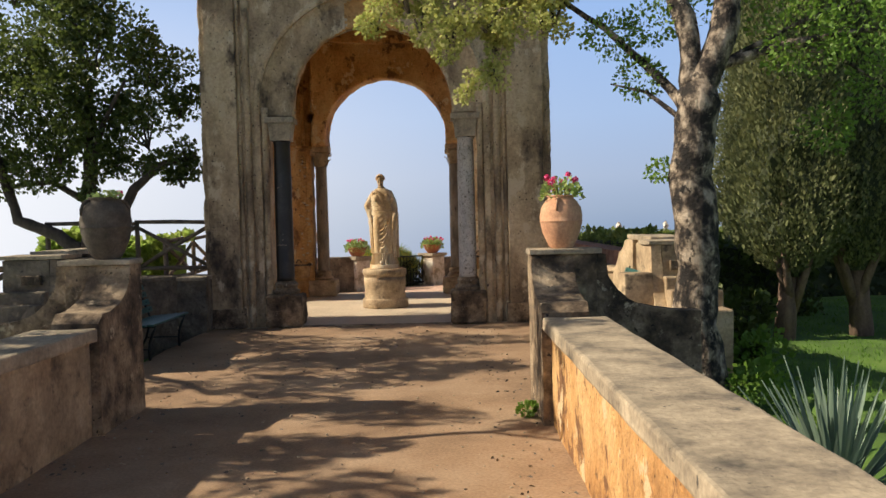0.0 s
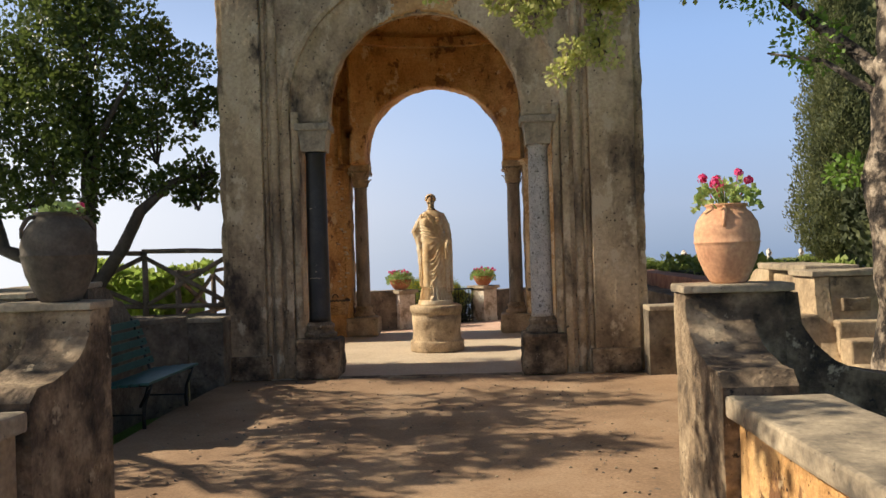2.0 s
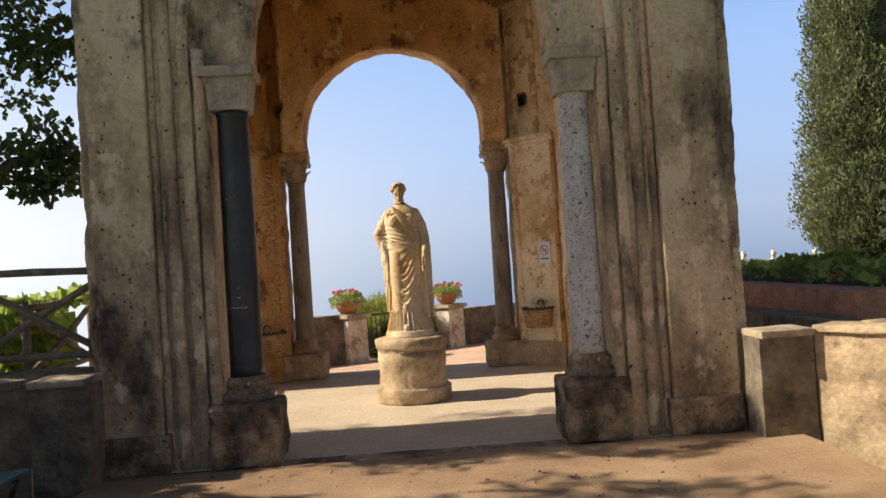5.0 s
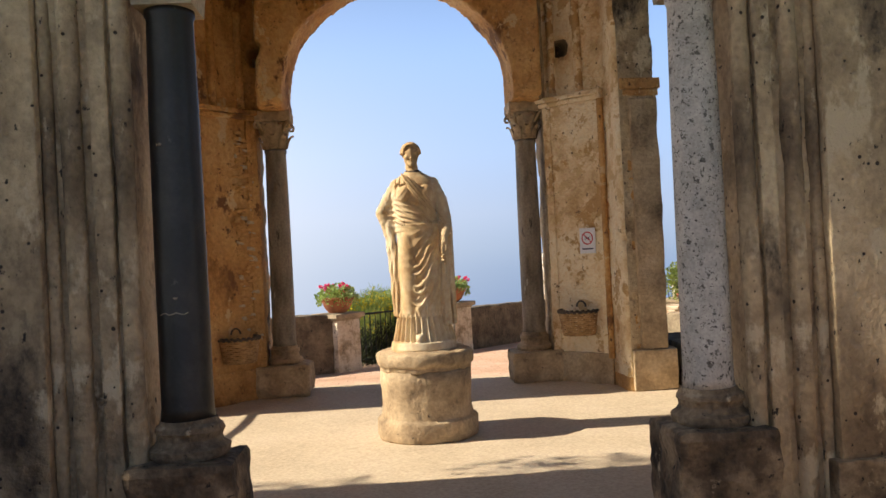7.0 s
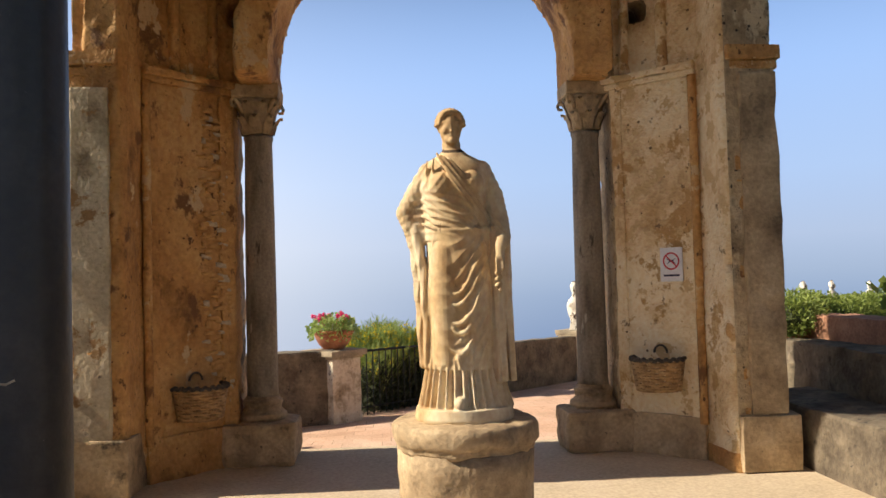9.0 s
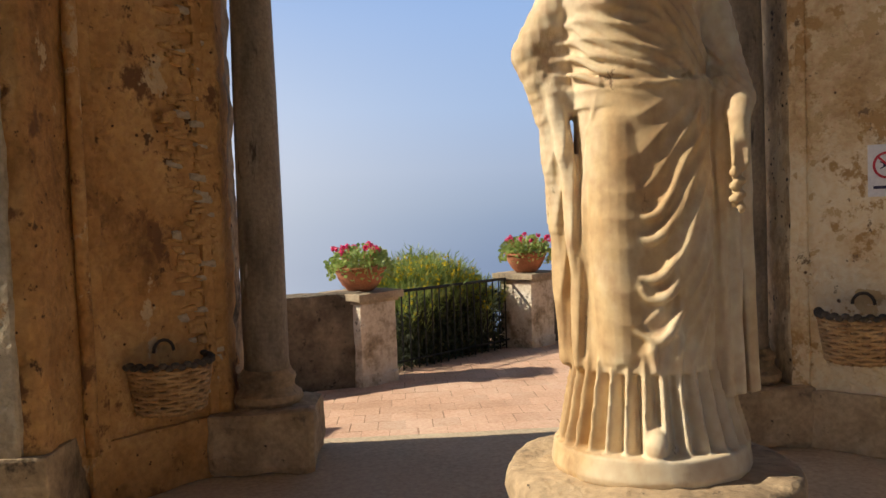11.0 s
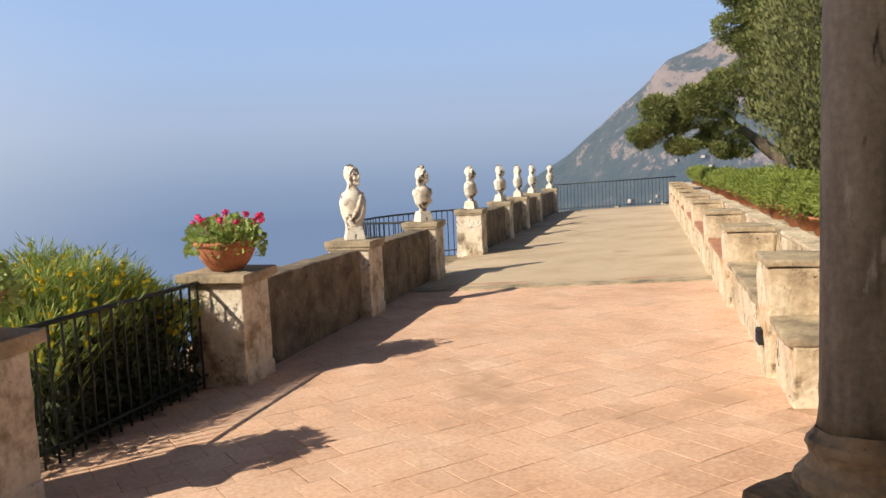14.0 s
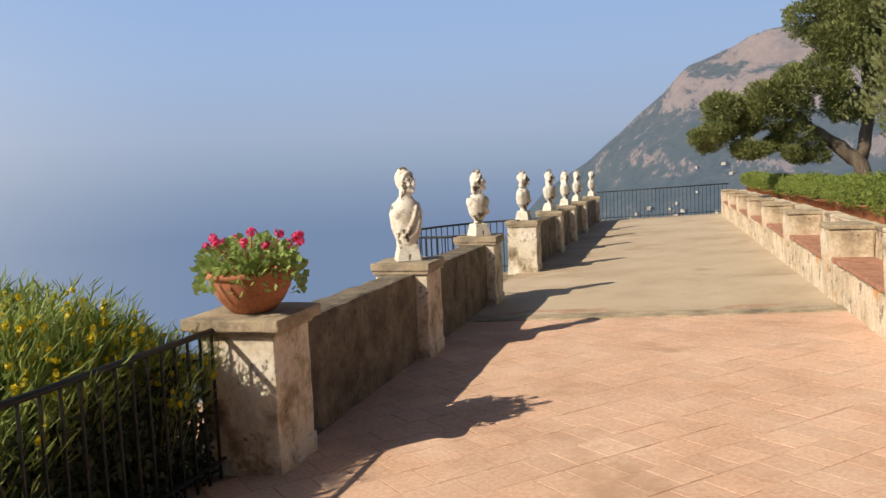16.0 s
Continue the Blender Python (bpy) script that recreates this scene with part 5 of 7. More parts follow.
def post(s, w, h, material, label, group, cap=0.06, p=-16.2):
    x, y, z = ter(s, p)
    th = thing("parapet_post", pose(x, y, z, 0, 0, TURN45), label, "pillar", group)
    part("shaft", roughen(box(-w / 2, w / 2, -w / 2, w / 2, -0.12, h, 0.015), 0.01, 5, 0.12), material, th)
    part("foot", roughen(box(-w / 2 - 0.012, w / 2 + 0.012, -w / 2 - 0.012, w / 2 + 0.012, -0.12, 0.12, 0.03), 0.022, 7, 0.08), material, th)
    part("neck", roughen(box(-w / 2 - 0.02, w / 2 + 0.02, -w / 2 - 0.02, w / 2 + 0.02, h, h + 0.03, 0.008), 0.004, 5, 0.2), STONE, th)
    part("cap", roughen(box(-w / 2 - cap, w / 2 + cap, -w / 2 - cap, w / 2 + cap, h + 0.031, h + 0.1, 0.012), 0.007, 5, 0.14), STONE, th, "worn grey stone cap")
    return th


def parapet(s0, s1, h=0.76, p=-16.22, w=0.3):
    bm = roughen(box(s0, s1, -w / 2, w / 2, -0.5, h, 0.03), 0.018, 4, 0.13)
    for v in bm.verts:
        s, q, z = v.co
        x, y, zz = ter(s, p + q)
        v.co = Vector((x, y, z + zz))
    bmesh.ops.reverse_faces(bm, faces=bm.faces)
    tagged(part("parapet_wall", bm, PARAPET), "rough dark plastered parapet wall facing the sea", "wall", kind="structure")


def bowl(s, seed, p=-16.2, h=0.9):
    x, y, z = ter(s, p)
    th = thing("geranium_bowl", pose(x, y, z + h, 0, 0, seed * 40), "terracotta bowl of red geraniums on a pillar", "flower pot", "geranium bowls")
    prof = [(0.11, 0), (0.125, 0.008), (0.175, 0.06), (0.215, 0.13), (0.232, 0.185), (0.236, 0.2), (0.25, 0.203), (0.252, 0.232), (0.236, 0.236), (0.222, 0.232), (0.21, 0.18)]
    part("bowl", lathe(prof, 40), CLAY, th, smooth=True)
    rng = random.Random(seed)
    geraniums(th, 0.21, 0.3, 0.25, rng, 15, 760, 0.14)


S_A, S_B = 13.42, 16.1
post(S_A, 0.46, 0.78, POST, "peeling limewashed pillar carrying a flower bowl", "flower pillars")
post(S_B, 0.46, 0.78, POST, "peeling limewashed pillar carrying a flower bowl", "flower pillars")
bowl(S_A, 1, h=0.88)
bowl(S_B, 2, h=0.88)
BUSTS = (19.05, 22.05, 25.5, 28.8, 31.5, 34.3, 38.9)
parapet(S_B + 0.2, 22.2)
parapet(25.4, 39.2)
# the parapet turns back to the loggia
bm = roughen(box(-4.6, -1.95, 0, 0.3, -0.6, 0.86, 0.03), 0.018, 4, 0.14)
for v in bm.verts:
    t = (v.co.x + 4.6) / 2.65
    v.co.y += 19.15 + 1.55 * math.sin(t * 1.4)
    v.co.x -= 0.2
tagged(part("parapet_wall", bm, PARAPET), "rough dark plastered parapet wall behind the loggia", "wall", kind="structure")


def bust(s, seed, kind):
    """A head and shoulders on a square foot; one plain mesh."""
    x, y, z = ter(s, -16.2)
    rng = random.Random(seed)
    sp = Soup()
    w = 0.115
    sp.add([(-w, -w, 0), (w, -w, 0), (w, w, 0), (-w, w, 0), (-w * 0.74, -w * 0.74, 0.15), (w * 0.74, -w * 0.74, 0.15), (w * 0.74, w * 0.74, 0.15), (-w * 0.74, w * 0.74, 0.15)],
           [(3, 2, 1, 0), (4, 5, 6, 7), (0, 1, 5, 4), (1, 2, 6, 5), (2, 3, 7, 6), (3, 0, 4, 7)])
    if kind == 0:
        loft(sp, [(0.14, 0, 0, 0.1, 0.09, 0, 8, 1), (0.2, 0, 0, 0.1, 0.1, 0, 8, 1), (0.34, 0, 0, 0.118, 0.112, 0, 8, 2), (0.44, 0, 0, 0.12, 0.11, 0, 8, 2), (0.52, 0, 0, 0.1, 0.09, 0, 8, 2), (0.55, 0, 0, 0.085, 0.075, 0, 8, 2), (0.58, 0, 0, 0.055, 0.06, 0, 8, 2)], 48)
        for q in (-1, 1):
            limb(sp, [((0.09 * q, 0.0, 0.49), 0.045), ((0.105 * q, 0.01, 0.42), 0.05), ((0.1 * q, 0.0, 0.3), 0.042), ((0.08 * q, -0.02, 0.22), 0.033)], 12)
            blob(sp, (0.055 * q, -0.06, 0.43), (0.075, 0.042, 0.06), 12)
        tube(sp, [((0.09, -0.07, 0.5), 0.012), ((0.06, -0.11, 0.4), 0.02), ((0.02, -0.115, 0.3), 0.022), ((-0.05, -0.095, 0.22), 0.018)], 8)
        tube(sp, [((0.13, -0.05, 0.46), 0.012), ((0.1, -0.1, 0.36), 0.02), ((0.07, -0.105, 0.26), 0.02), ((0.0, -0.09, 0.2), 0.015)], 8)
        top, turn = 0.53, 0.75
    else:
        f = rng.uniform(0.88, 1.06)
        loft(sp, [(0.14, 0, 0, 0.06, 0.06, 0, 8, 1), (0.19, 0, 0, 0.052, 0.052, 0, 8, 1), (0.215, 0, 0, 0.075, 0.07, 0.0, 12, 1), (0.27, 0, 0, 0.125 * f, 0.098, 0.03, 9, 1.4), (0.36, 0, 0, 0.15 * f, 0.112, 0.04, 9, 2), (0.44, 0, 0, 0.148 * f, 0.108, 0.03, 9, 2), (0.49, 0, 0, 0.115 * f, 0.09, 0, 10, 2), (0.53, 0, 0, 0.056, 0.06, 0, 8, 2)], 60)
        for q in (-1, 1):
            blob(sp, (0.12 * q * f, 0, 0.42), (0.05, 0.062, 0.075), 12)
        for k in range(4):
            tube(sp, [((-0.13 + 0.03 * k, -0.062, 0.475), 0.009), ((-0.06 + 0.03 * k, -0.1, 0.41 - 0.012 * k), 0.013), ((0.03 + 0.022 * k, -0.104, 0.345 - 0.012 * k), 0.013), ((0.11, -0.066, 0.30 - 0.012 * k), 0.009)], 8)
        top, turn = 0.49, rng.uniform(0.3, 1.0)
    limb(sp, [((0, 0.005, top), 0.072), ((0, -0.008, top + 0.06), 0.06), ((0, -0.012, top + 0.11), 0.058)], 12)
    hz, tall = top + 0.178, rng.uniform(0.0, 0.03)
    c, s_ = math.cos(turn), math.sin(turn)

    def head(p, r, seg=12):
        blob(sp, (c * p[0] - s_ * p[1], c * p[1] + s_ * p[0], hz + p[2]), r, seg)

    head((0, -0.015, 0), (0.068, 0.076, 0.105), 16)
    head((0, -0.052, -0.058), (0.045, 0.044, 0.044))
    head((0, -0.092, -0.084), (0.021, 0.016, 0.019))
    head((0, -0.104, -0.012), (0.013, 0.018, 0.034))
    for q in (-1, 1):
        head((0.03 * q, -0.083, 0.026), (0.027, 0.016, 0.01))
        head((0.033 * q, -0.075, -0.025), (0.022, 0.022, 0.02))
    head((0, -0.09, -0.055), (0.023, 0.014, 0.009))
    head((0, 0.018, 0.03), (0.077, 0.084, 0.082 + tall), 16)
    for i in range(15):
        a = math.pi * i / 14
        head((0.068 * math.cos(a), -0.03 - 0.02 * math.sin(a), 0.015 + 0.072 * math.sin(a)), (0.017, 0.02, 0.017), 8)
    if kind:
        for q in (-1, 1):
            for k, (px, pz, r) in enumerate(((0.075, -0.03, 0.034), (0.07, -0.1, 0.034), (0.062, -0.17, 0.03))):
                head((px * q, 0.03, pz), (r, r * 1.2, r * 1.5))
        head((0, 0.0, 0.115 + tall), (0.05, 0.05, 0.03))
    ob = part("bust", fused(sp, 0.0075, 2), WHITESTONE, smooth=True, m=pose(x, y, z + 0.86, 0, 0, TURN45 + (-64 if kind == 0 else -48 if seed == 21 else rng.uniform(-35, -10))))
    tagged(ob, "weathered white stone bust on a parapet pillar" if kind else "bare-chested weathered white stone bust on a pillar", "bust", "parapet busts")


for i, s in enumerate(BUSTS):
    post(s, 0.48, 0.76, POST, "limewashed pillar carrying a stone bust", "bust pillars", 0.03)
    bust(s, 20 + i, 0 if i == 0 else 1)


def railing(name, line, h, spacing, label):
    """Iron bars under a flat handrail along a line of (x, y, z) points."""
    th = thing(name, pose(0, 0, 0), label, "railing")
    P = [Vector(p) for p in line]
    for zz, r, nm in ((h, 0.017, "handrail"), (0.1, 0.011, "foot_rail")):
        sp = Soup()
        tube(sp, [(p + Vector((0, 0, zz)), r) for p in P], 8)
        sp.mesh(nm, IRON, th, smooth=True)
    sp = Soup()
    tube(sp, [((0, 0, 0), 0.0085), ((0, 0, h), 0.0085)], 6)
    first = None
    for a, b in zip(P, P[1:]):
        n = max(1, round((b - a).length / spacing))
        for i in range(n):
            p = a.lerp(b, (i + 0.5) / n)
            if first is None:
                ob = sp.mesh("bar", IRON, th)
                first = ob.data
            else:
                ob = new("bar", first)
                ob.parent = th
            ob.location = p
    return th


railing("iron_railing", [ter(S_A + 0.24, -16.3), ter(S_B - 0.24, -16.3)], 0.82, 0.115, "black iron railing between the flower pillars")
arc = [(22.25, -16.25)] + [(23.8 - 1.75 * math.cos(a), -16.4 - 1.35 * math.sin(a)) for a in [math.pi * i / 10 for i in range(11)]] + [(25.3, -16.25)]
railing("iron_balcony_railing", [ter(s, p) for s, p in arc], 0.86, 0.12, "curved iron balcony railing above the sea")
railing("iron_railing", [ter(39.4, -16.2), ter(39.4, -12.0)], 0.95, 0.12, "iron railing closing the far end of the terrace")
arc_floor = bmesh.new()
arc_floor.faces.new([arc_floor.verts.new((*ter(s, p)[:2], ter(s, p)[2] - 0.02)) for s, p in [(22.25, -16.0)] + [(23.8 - 1.95 * math.cos(a), -16.4 - 1.55 * math.sin(a)) for a in [math.pi * i / 12 for i in range(13)]] + [(25.3, -16.0)]])
bmesh.ops.solidify(arc_floor, geom=arc_floor.faces[:], thickness=0.2)
tagged(part("floor_balcony", arc_floor, STONE), "stone balcony slab over the slope", "floor", kind="structure")


# stone seats along the hedge: dividers, seat, back and footing
def seat_bay(s0, s1, brick, div=0.5):
    """A divider, then a seat against a low back, between two places along the terrace."""
    x, y, z = ter(s0, -12.22)
    th = thing("stone_seat", pose(x, y, z, 0, 0, TURN45), "limewashed stone seat with a brick top" if brick else "limewashed stone seat with a worn cement top", "stone bench", "terrace seats")
    n = s1 - s0
    d = div + 0.002
    part("front", roughen(box(d, n, -0.42, -0.03, -0.25, 0.36, 0.012), 0.012, 4, 0.14), BENCHSTONE, th)
    if brick:
        k = max(2, int((n - d) / 0.115))
        w = (n - d) / k
        for i in range(k):
            a = d + w * i
            part("brick", box(a + 0.006, a + w - 0.006, -0.43, 0.0, 0.362, 0.405, 0.005), BRICK, th)
            lift = 0.012 * math.sin(i * 2.3)
            part("upright_brick", roughen(box(a + 0.014, a + w - 0.014, -0.026, 0.006 + lift * 0.4, -0.2, 0.335 + lift, 0.008), 0.006, 8), BENCHSTONE, th)
    else:
        part("seat_top", roughen(box(d, n, -0.44, 0.012, 0.362, 0.415, 0.015), 0.012, 4, 0.12), STONE, th, "worn grey cement seat top")
    part("back", roughen(box(0, n, -0.6, -0.442, -0.25, 0.69, 0.015), 0.012, 4, 0.18), BENCHSTONE, th)
    part("back_cap", roughen(box(0, n, -0.64, -0.43, 0.692, 0.735, 0.012), 0.008, 4, 0.18), BENCHSTONE, th)
    if div:
        part("divider", roughen(box(0, div, -0.428, 0.02, -0.25, 0.735, 0.025), 0.016, 4, 0.11), BENCHSTONE, th)
        part("divider_cap", roughen(box(-0.012, div + 0.012, -0.43, 0.032, 0.737, 0.785, 0.014), 0.012, 4, 0.1), STONE, th, "crumbling grey cement cap")


seat_bay(15.2, 15.9, False, 0)
bays = [15.9, 18.7, 21.5, 24.6, 27.4, 30.1, 32.9, 35.7, 38.5, 39.4]
for i, (a, b) in enumerate(zip(bays, bays[1:])):
    seat_bay(a, b, i >= 1)
vent = thing("wall_lamp", ter_pose(16.12, -12.255, 0.24), "small dark square floor lamp set in the seat wall", "lamp")
part("case", box(-0.055, 0.055, -0.02, 0.02, -0.055, 0.055, 0.008), IRON, vent)
part("grille", box(-0.04, 0.04, 0.02, 0.028, -0.04, 0.04, 0.004), DARKINK, vent)

# ---- plants ----
def clump_leaves(sp, c, r, n, size, rng, up=0.3, squash=0.8, width=0.42):
    """Leaves through a rounded clump, denser towards its skin, with gaps."""
    c = Vector(c)
    for _ in range(n):
        d = Vector((rng.gauss(0, 1), rng.gauss(0, 1), rng.gauss(0, 1))).normalized()
        k = rng.uniform(0.25, 1) ** 0.5
        p = c + Vector((d.x * r * k, d.y * r * k, d.z * r * k * squash))
        p += Vector((noise.noise(p * 2.1), noise.noise(p * 2.1 + Vector((5, 0, 0))), noise.noise(p * 2.1 + Vector((0, 7, 0))))) * r * 0.35
        w = d + Vector((rng.gauss(0, 0.7), rng.gauss(0, 0.7), rng.gauss(up, 0.7)))
        s = size * rng.uniform(0.6, 1.3)
        leaf_soup(sp, p, w, s, s * width, rng)


def tree(name, base, limbs, clumps, bark, leaves, label, n, size, seed, squash=0.8, up=0.3, width=0.42, core=None):
    th = thing(name, pose(*base), label, "tree")
    rng = random.Random(seed)
    for i, pts in enumerate(limbs):
        sp = Soup()
        fine = []
        for (a, ra), (b, rb) in zip(pts, pts[1:]):
            for k in range(4):
                t = k / 4
                p = Vector(a).lerp(Vector(b), t)
                r = ra + (rb - ra) * t
                p += Vector((noise.noise(p * 3 + Vector((i, 0, 0))), noise.noise(p * 3 + Vector((0, i, 5))), 0)) * r * 0.6
                fine.append((p, r * (1 + 0.18 * noise.noise(p * 4))))
        fine.append(pts[-1])
        tube(sp, fine, 14 if i == 0 else 9)
        sp.mesh("trunk" if i == 0 else "branch", bark, th, smooth=True)
    sp = Soup()
    tw = Soup()
    for c, r in clumps:
        m = int(n * r * r)
        sub = 6 if r > 0.5 else 4
        for _ in range(sub):
            d = Vector((rng.gauss(0, 1), rng.gauss(0, 1), rng.gauss(0, 0.8))).normalized() * r * rng.uniform(0.3, 0.75)
            q = Vector(c) + d
            clump_leaves(sp, q, r * rng.uniform(0.42, 0.62), m // sub, size, rng, up, squash, width)
            tube(tw, [(Vector(c) - Vector((0, 0, r * 0.5)), 0.018), (q.lerp(Vector(c), 0.4), 0.012), (q, 0.005)], 5)
    crown = sp.mesh("crown", leaves, th)
    tagged(tw.mesh("twig_growth", bark, th), kind="stuff")
    return th


# dark evergreen oak beside the loggia
oak_limbs = [
    [((0, 0, -0.4), 0.24), ((0.02, 0, 0.7), 0.19), ((0.0, 0.0, 1.3), 0.17)],
    [((0.0, 0, 1.2), 0.13), ((0.05, 0, 2.0), 0.12), ((0.05, 0.1, 2.8), 0.1), ((0.1, 0, 4.0), 0.05)],
    [((-0.05, 0, 1.15), 0.11), ((-0.5, 0, 1.5), 0.1), ((-1.1, 0, 1.75), 0.085), ((-1.35, 0, 2.6), 0.07), ((-1.6, 0, 3.4), 0.04)],
    [((0.05, 0, 1.1), 0.11), ((0.4, 0, 1.6), 0.09), ((0.75, 0, 2.2), 0.075), ((1.25, 0, 2.6), 0.05), ((1.7, 0.1, 2.7), 0.03)],
    [((0.05, 0, 2.0), 0.06), ((-0.6, 0.1, 2.35), 0.045), ((-1.2, 0.2, 2.3), 0.03)],
    [((0.05, 0.1, 2.5), 0.06), ((0.5, -0.5, 3.2), 0.04), ((0.9, -0.6, 3.8), 0.02)],
]
oak_clumps = [((0.1, 0, 3.5), 0.95), ((-0.9, 0.1, 3.4), 0.9), ((1.0, 0, 3.2), 0.75), ((1.55, 0.1, 2.75), 0.45), ((-1.7, 0, 3.2), 0.8), ((0.3, -0.3, 4.5), 1.0), ((-0.8, 0.1, 4.6), 1.0), ((1.1, 0.1, 4.1), 0.7),
              ((-1.9, 0, 4.3), 0.9), ((0.1, 0.1, 5.3), 0.9), ((0.5, 0, 2.75), 0.4), ((-0.3, -0.2, 2.75), 0.45), ((-2.6, 0, 3.6), 0.8), ((-2.8, 0.2, 2.7), 0.5), ((-1.0, 0, 5.5), 0.8), ((1.5, 0, 3.5), 0.4), ((0.95, 0, 2.55), 0.45), ((-0.7, 0, 2.5), 0.45), ((1.5, 0.1, 2.35), 0.3), ((-1.5, 0.1, 2.6), 0.5), ((0.2, -0.2, 2.3), 0.3)]
tree("evergreen_oak", (-5.6, 13.1, 0.15), oak_limbs, oak_clumps, DARKBARK, OAK_LEAF, "spreading dark evergreen tree beside the stone loggia", 3800, 0.068, 5)
# evergreens further up the path, whose shade falls on it
far_limbs = [[((0, 0, -0.6), 0.22), ((0.1, 0, 1.5), 0.17), ((0.2, 0, 3.0), 0.12), ((0.2, 0, 4.4), 0.06)], [((0.1, 0, 2.4), 0.09), ((1.0, 0.2, 3.6), 0.05), ((1.9, 0.2, 4.1), 0.025)], [((0.1, 0, 2.2), 0.09), ((-0.4, 1.0, 3.6), 0.05), ((-0.5, 1.5, 4.4), 0.03)], [((0.2, 0, 2.6), 0.08), ((0.1, -1.2, 3.8), 0.05), ((0.0, -1.8, 4.2), 0.03)]]
far_clumps = [((0.1, 0, 2.6), 0.85), ((0.3, 1.3, 2.9), 0.85), ((0.2, -1.2, 2.7), 0.85), ((-0.2, 2.2, 3.4), 0.8), ((0.2, 0, 4.9), 1.0), ((1.3, 0.3, 4.3), 0.8), ((2.0, 0.3, 4.2), 0.55), ((-0.4, 1.5, 4.6), 0.9), ((0.1, -1.6, 4.5), 0.9), ((0.9, -0.9, 5.2), 0.8), ((0.8, 1.2, 5.3), 0.8), ((1.8, -0.6, 4.8), 0.5)]
tree("evergreen_oak", (-7.6, 9.6, 0.0), far_limbs, far_clumps, DARKBARK, OAK_LEAF, "evergreen tree overhanging the garden path", 1350, 0.1, 6)
tree("evergreen_oak", (-7.9, 5.6, 0.0), far_limbs, [(Vector(c) * 0.95, r * 0.85) for c, r in far_clumps], DARKBARK, OAK_LEAF, "evergreen tree overhanging the garden path", 1000, 0.1, 7)

bough = [[((0, 0, 2.0), 0.09), ((1.6, 0.3, 3.3), 0.06), ((3.2, 0.7, 3.9), 0.045), ((4.4, 1.1, 4.0), 0.025), ((5.0, 1.3, 3.95), 0.01)], [((3.2, 0.7, 3.9), 0.03), ((3.7, 0.2, 4.1), 0.02), ((4.3, 0.3, 4.15), 0.01)]]
tree("overhanging_bough", (-7.9, 5.6, 0.0), bough, [((3.4, 0.8, 4.05), 0.4), ((4.1, 1.0, 4.15), 0.4), ((4.8, 1.2, 4.1), 0.35), ((4.2, 0.4, 4.3), 0.35)], DARKBARK, OAK_LEAF, "dark leafy bough reaching over the path", 1700, 0.08, 11)

# mottled tree by the low wall
spring_limbs = [
    [((0, 0, -0.3), 0.30), ((0.0, 0, 0.3), 0.25), ((-0.06, 0, 1.0), 0.21), ((-0.03, 0, 1.8), 0.2), ((-0.12, 0, 2.7), 0.2), ((-0.05, 0, 3.3), 0.19)],
    [((-0.02, 0, 3.2), 0.16), ((0.25, 0, 3.9), 0.14), ((0.5, 0.1, 4.8), 0.1), ((0.6, 0.2, 5.8), 0.06)],
    [((-0.05, 0, 3.2), 0.12), ((-0.1, 0.1, 4.0), 0.1), ((-0.3, 0.4, 4.9), 0.07), ((-0.9, 0.9, 5.6), 0.04)],
    [((-0.1, 0, 3.1), 0.06), ((-0.4, 0.4, 3.6), 0.042), ((-0.8, 0.6, 4.05), 0.032), ((-1.4, 0.75, 4.5), 0.024), ((-2.0, 1.0, 4.3), 0.012)],
    [((0.1, 0, 3.5), 0.06), ((0.8, -0.1, 3.7), 0.04), ((1.6, -0.2, 3.8), 0.02)],
]
sp_clumps = [((-2.1, 1.5, 4.6), 0.45), ((-2.7, 1.6, 4.1), 0.35), ((-1.3, 1.2, 4.2), 0.35), ((-0.3, 0.6, 4.9), 0.4), ((-2.9, 1.6, 4.7), 0.45), ((-1.9, 1.5, 3.6), 0.22), ((-1.2, 1.3, 4.75), 0.42), ((-0.95, 1.1, 5.1), 0.42), ((-1.9, 1.6, 3.95), 0.3), ((-1.6, 1.5, 4.55), 0.45), ((-0.6, 0.9, 4.6), 0.3), ((-2.35, 1.35, 3.85), 0.36), ((-2.2, 1.3, 3.45), 0.2), ((-2.0, 1.25, 4.25), 0.5), ((-2.8, 1.45, 4.3), 0.42), ((-1.5, 1.1, 4.5), 0.45), ((-3.15, 1.5, 4.05), 0.25), ((-2.5, 1.4, 4.8), 0.5), ((-1.7, 1.1, 5.1), 0.5), ((-1.45, 0.9, 4.0), 0.2)]
sp_clumps = [((x, y - 0.55, z + (0.22 if x < -2.3 else 0.05)), r) for (x, y, z), r in sp_clumps]
tree("spring_tree", (2.5, 8.0, -0.35), spring_limbs, sp_clumps, BARK, SPRING_LEAF, "mottled-bark tree with fresh yellow-green leaves", 8500, 0.046, 8, 0.8, 0.0, 0.38)
gr = thing("leafy_bough", pose(2.5, 8.0, -0.35), "bright green leafy bough against the sky", "tree")
sp = Soup()
rng = random.Random(9)
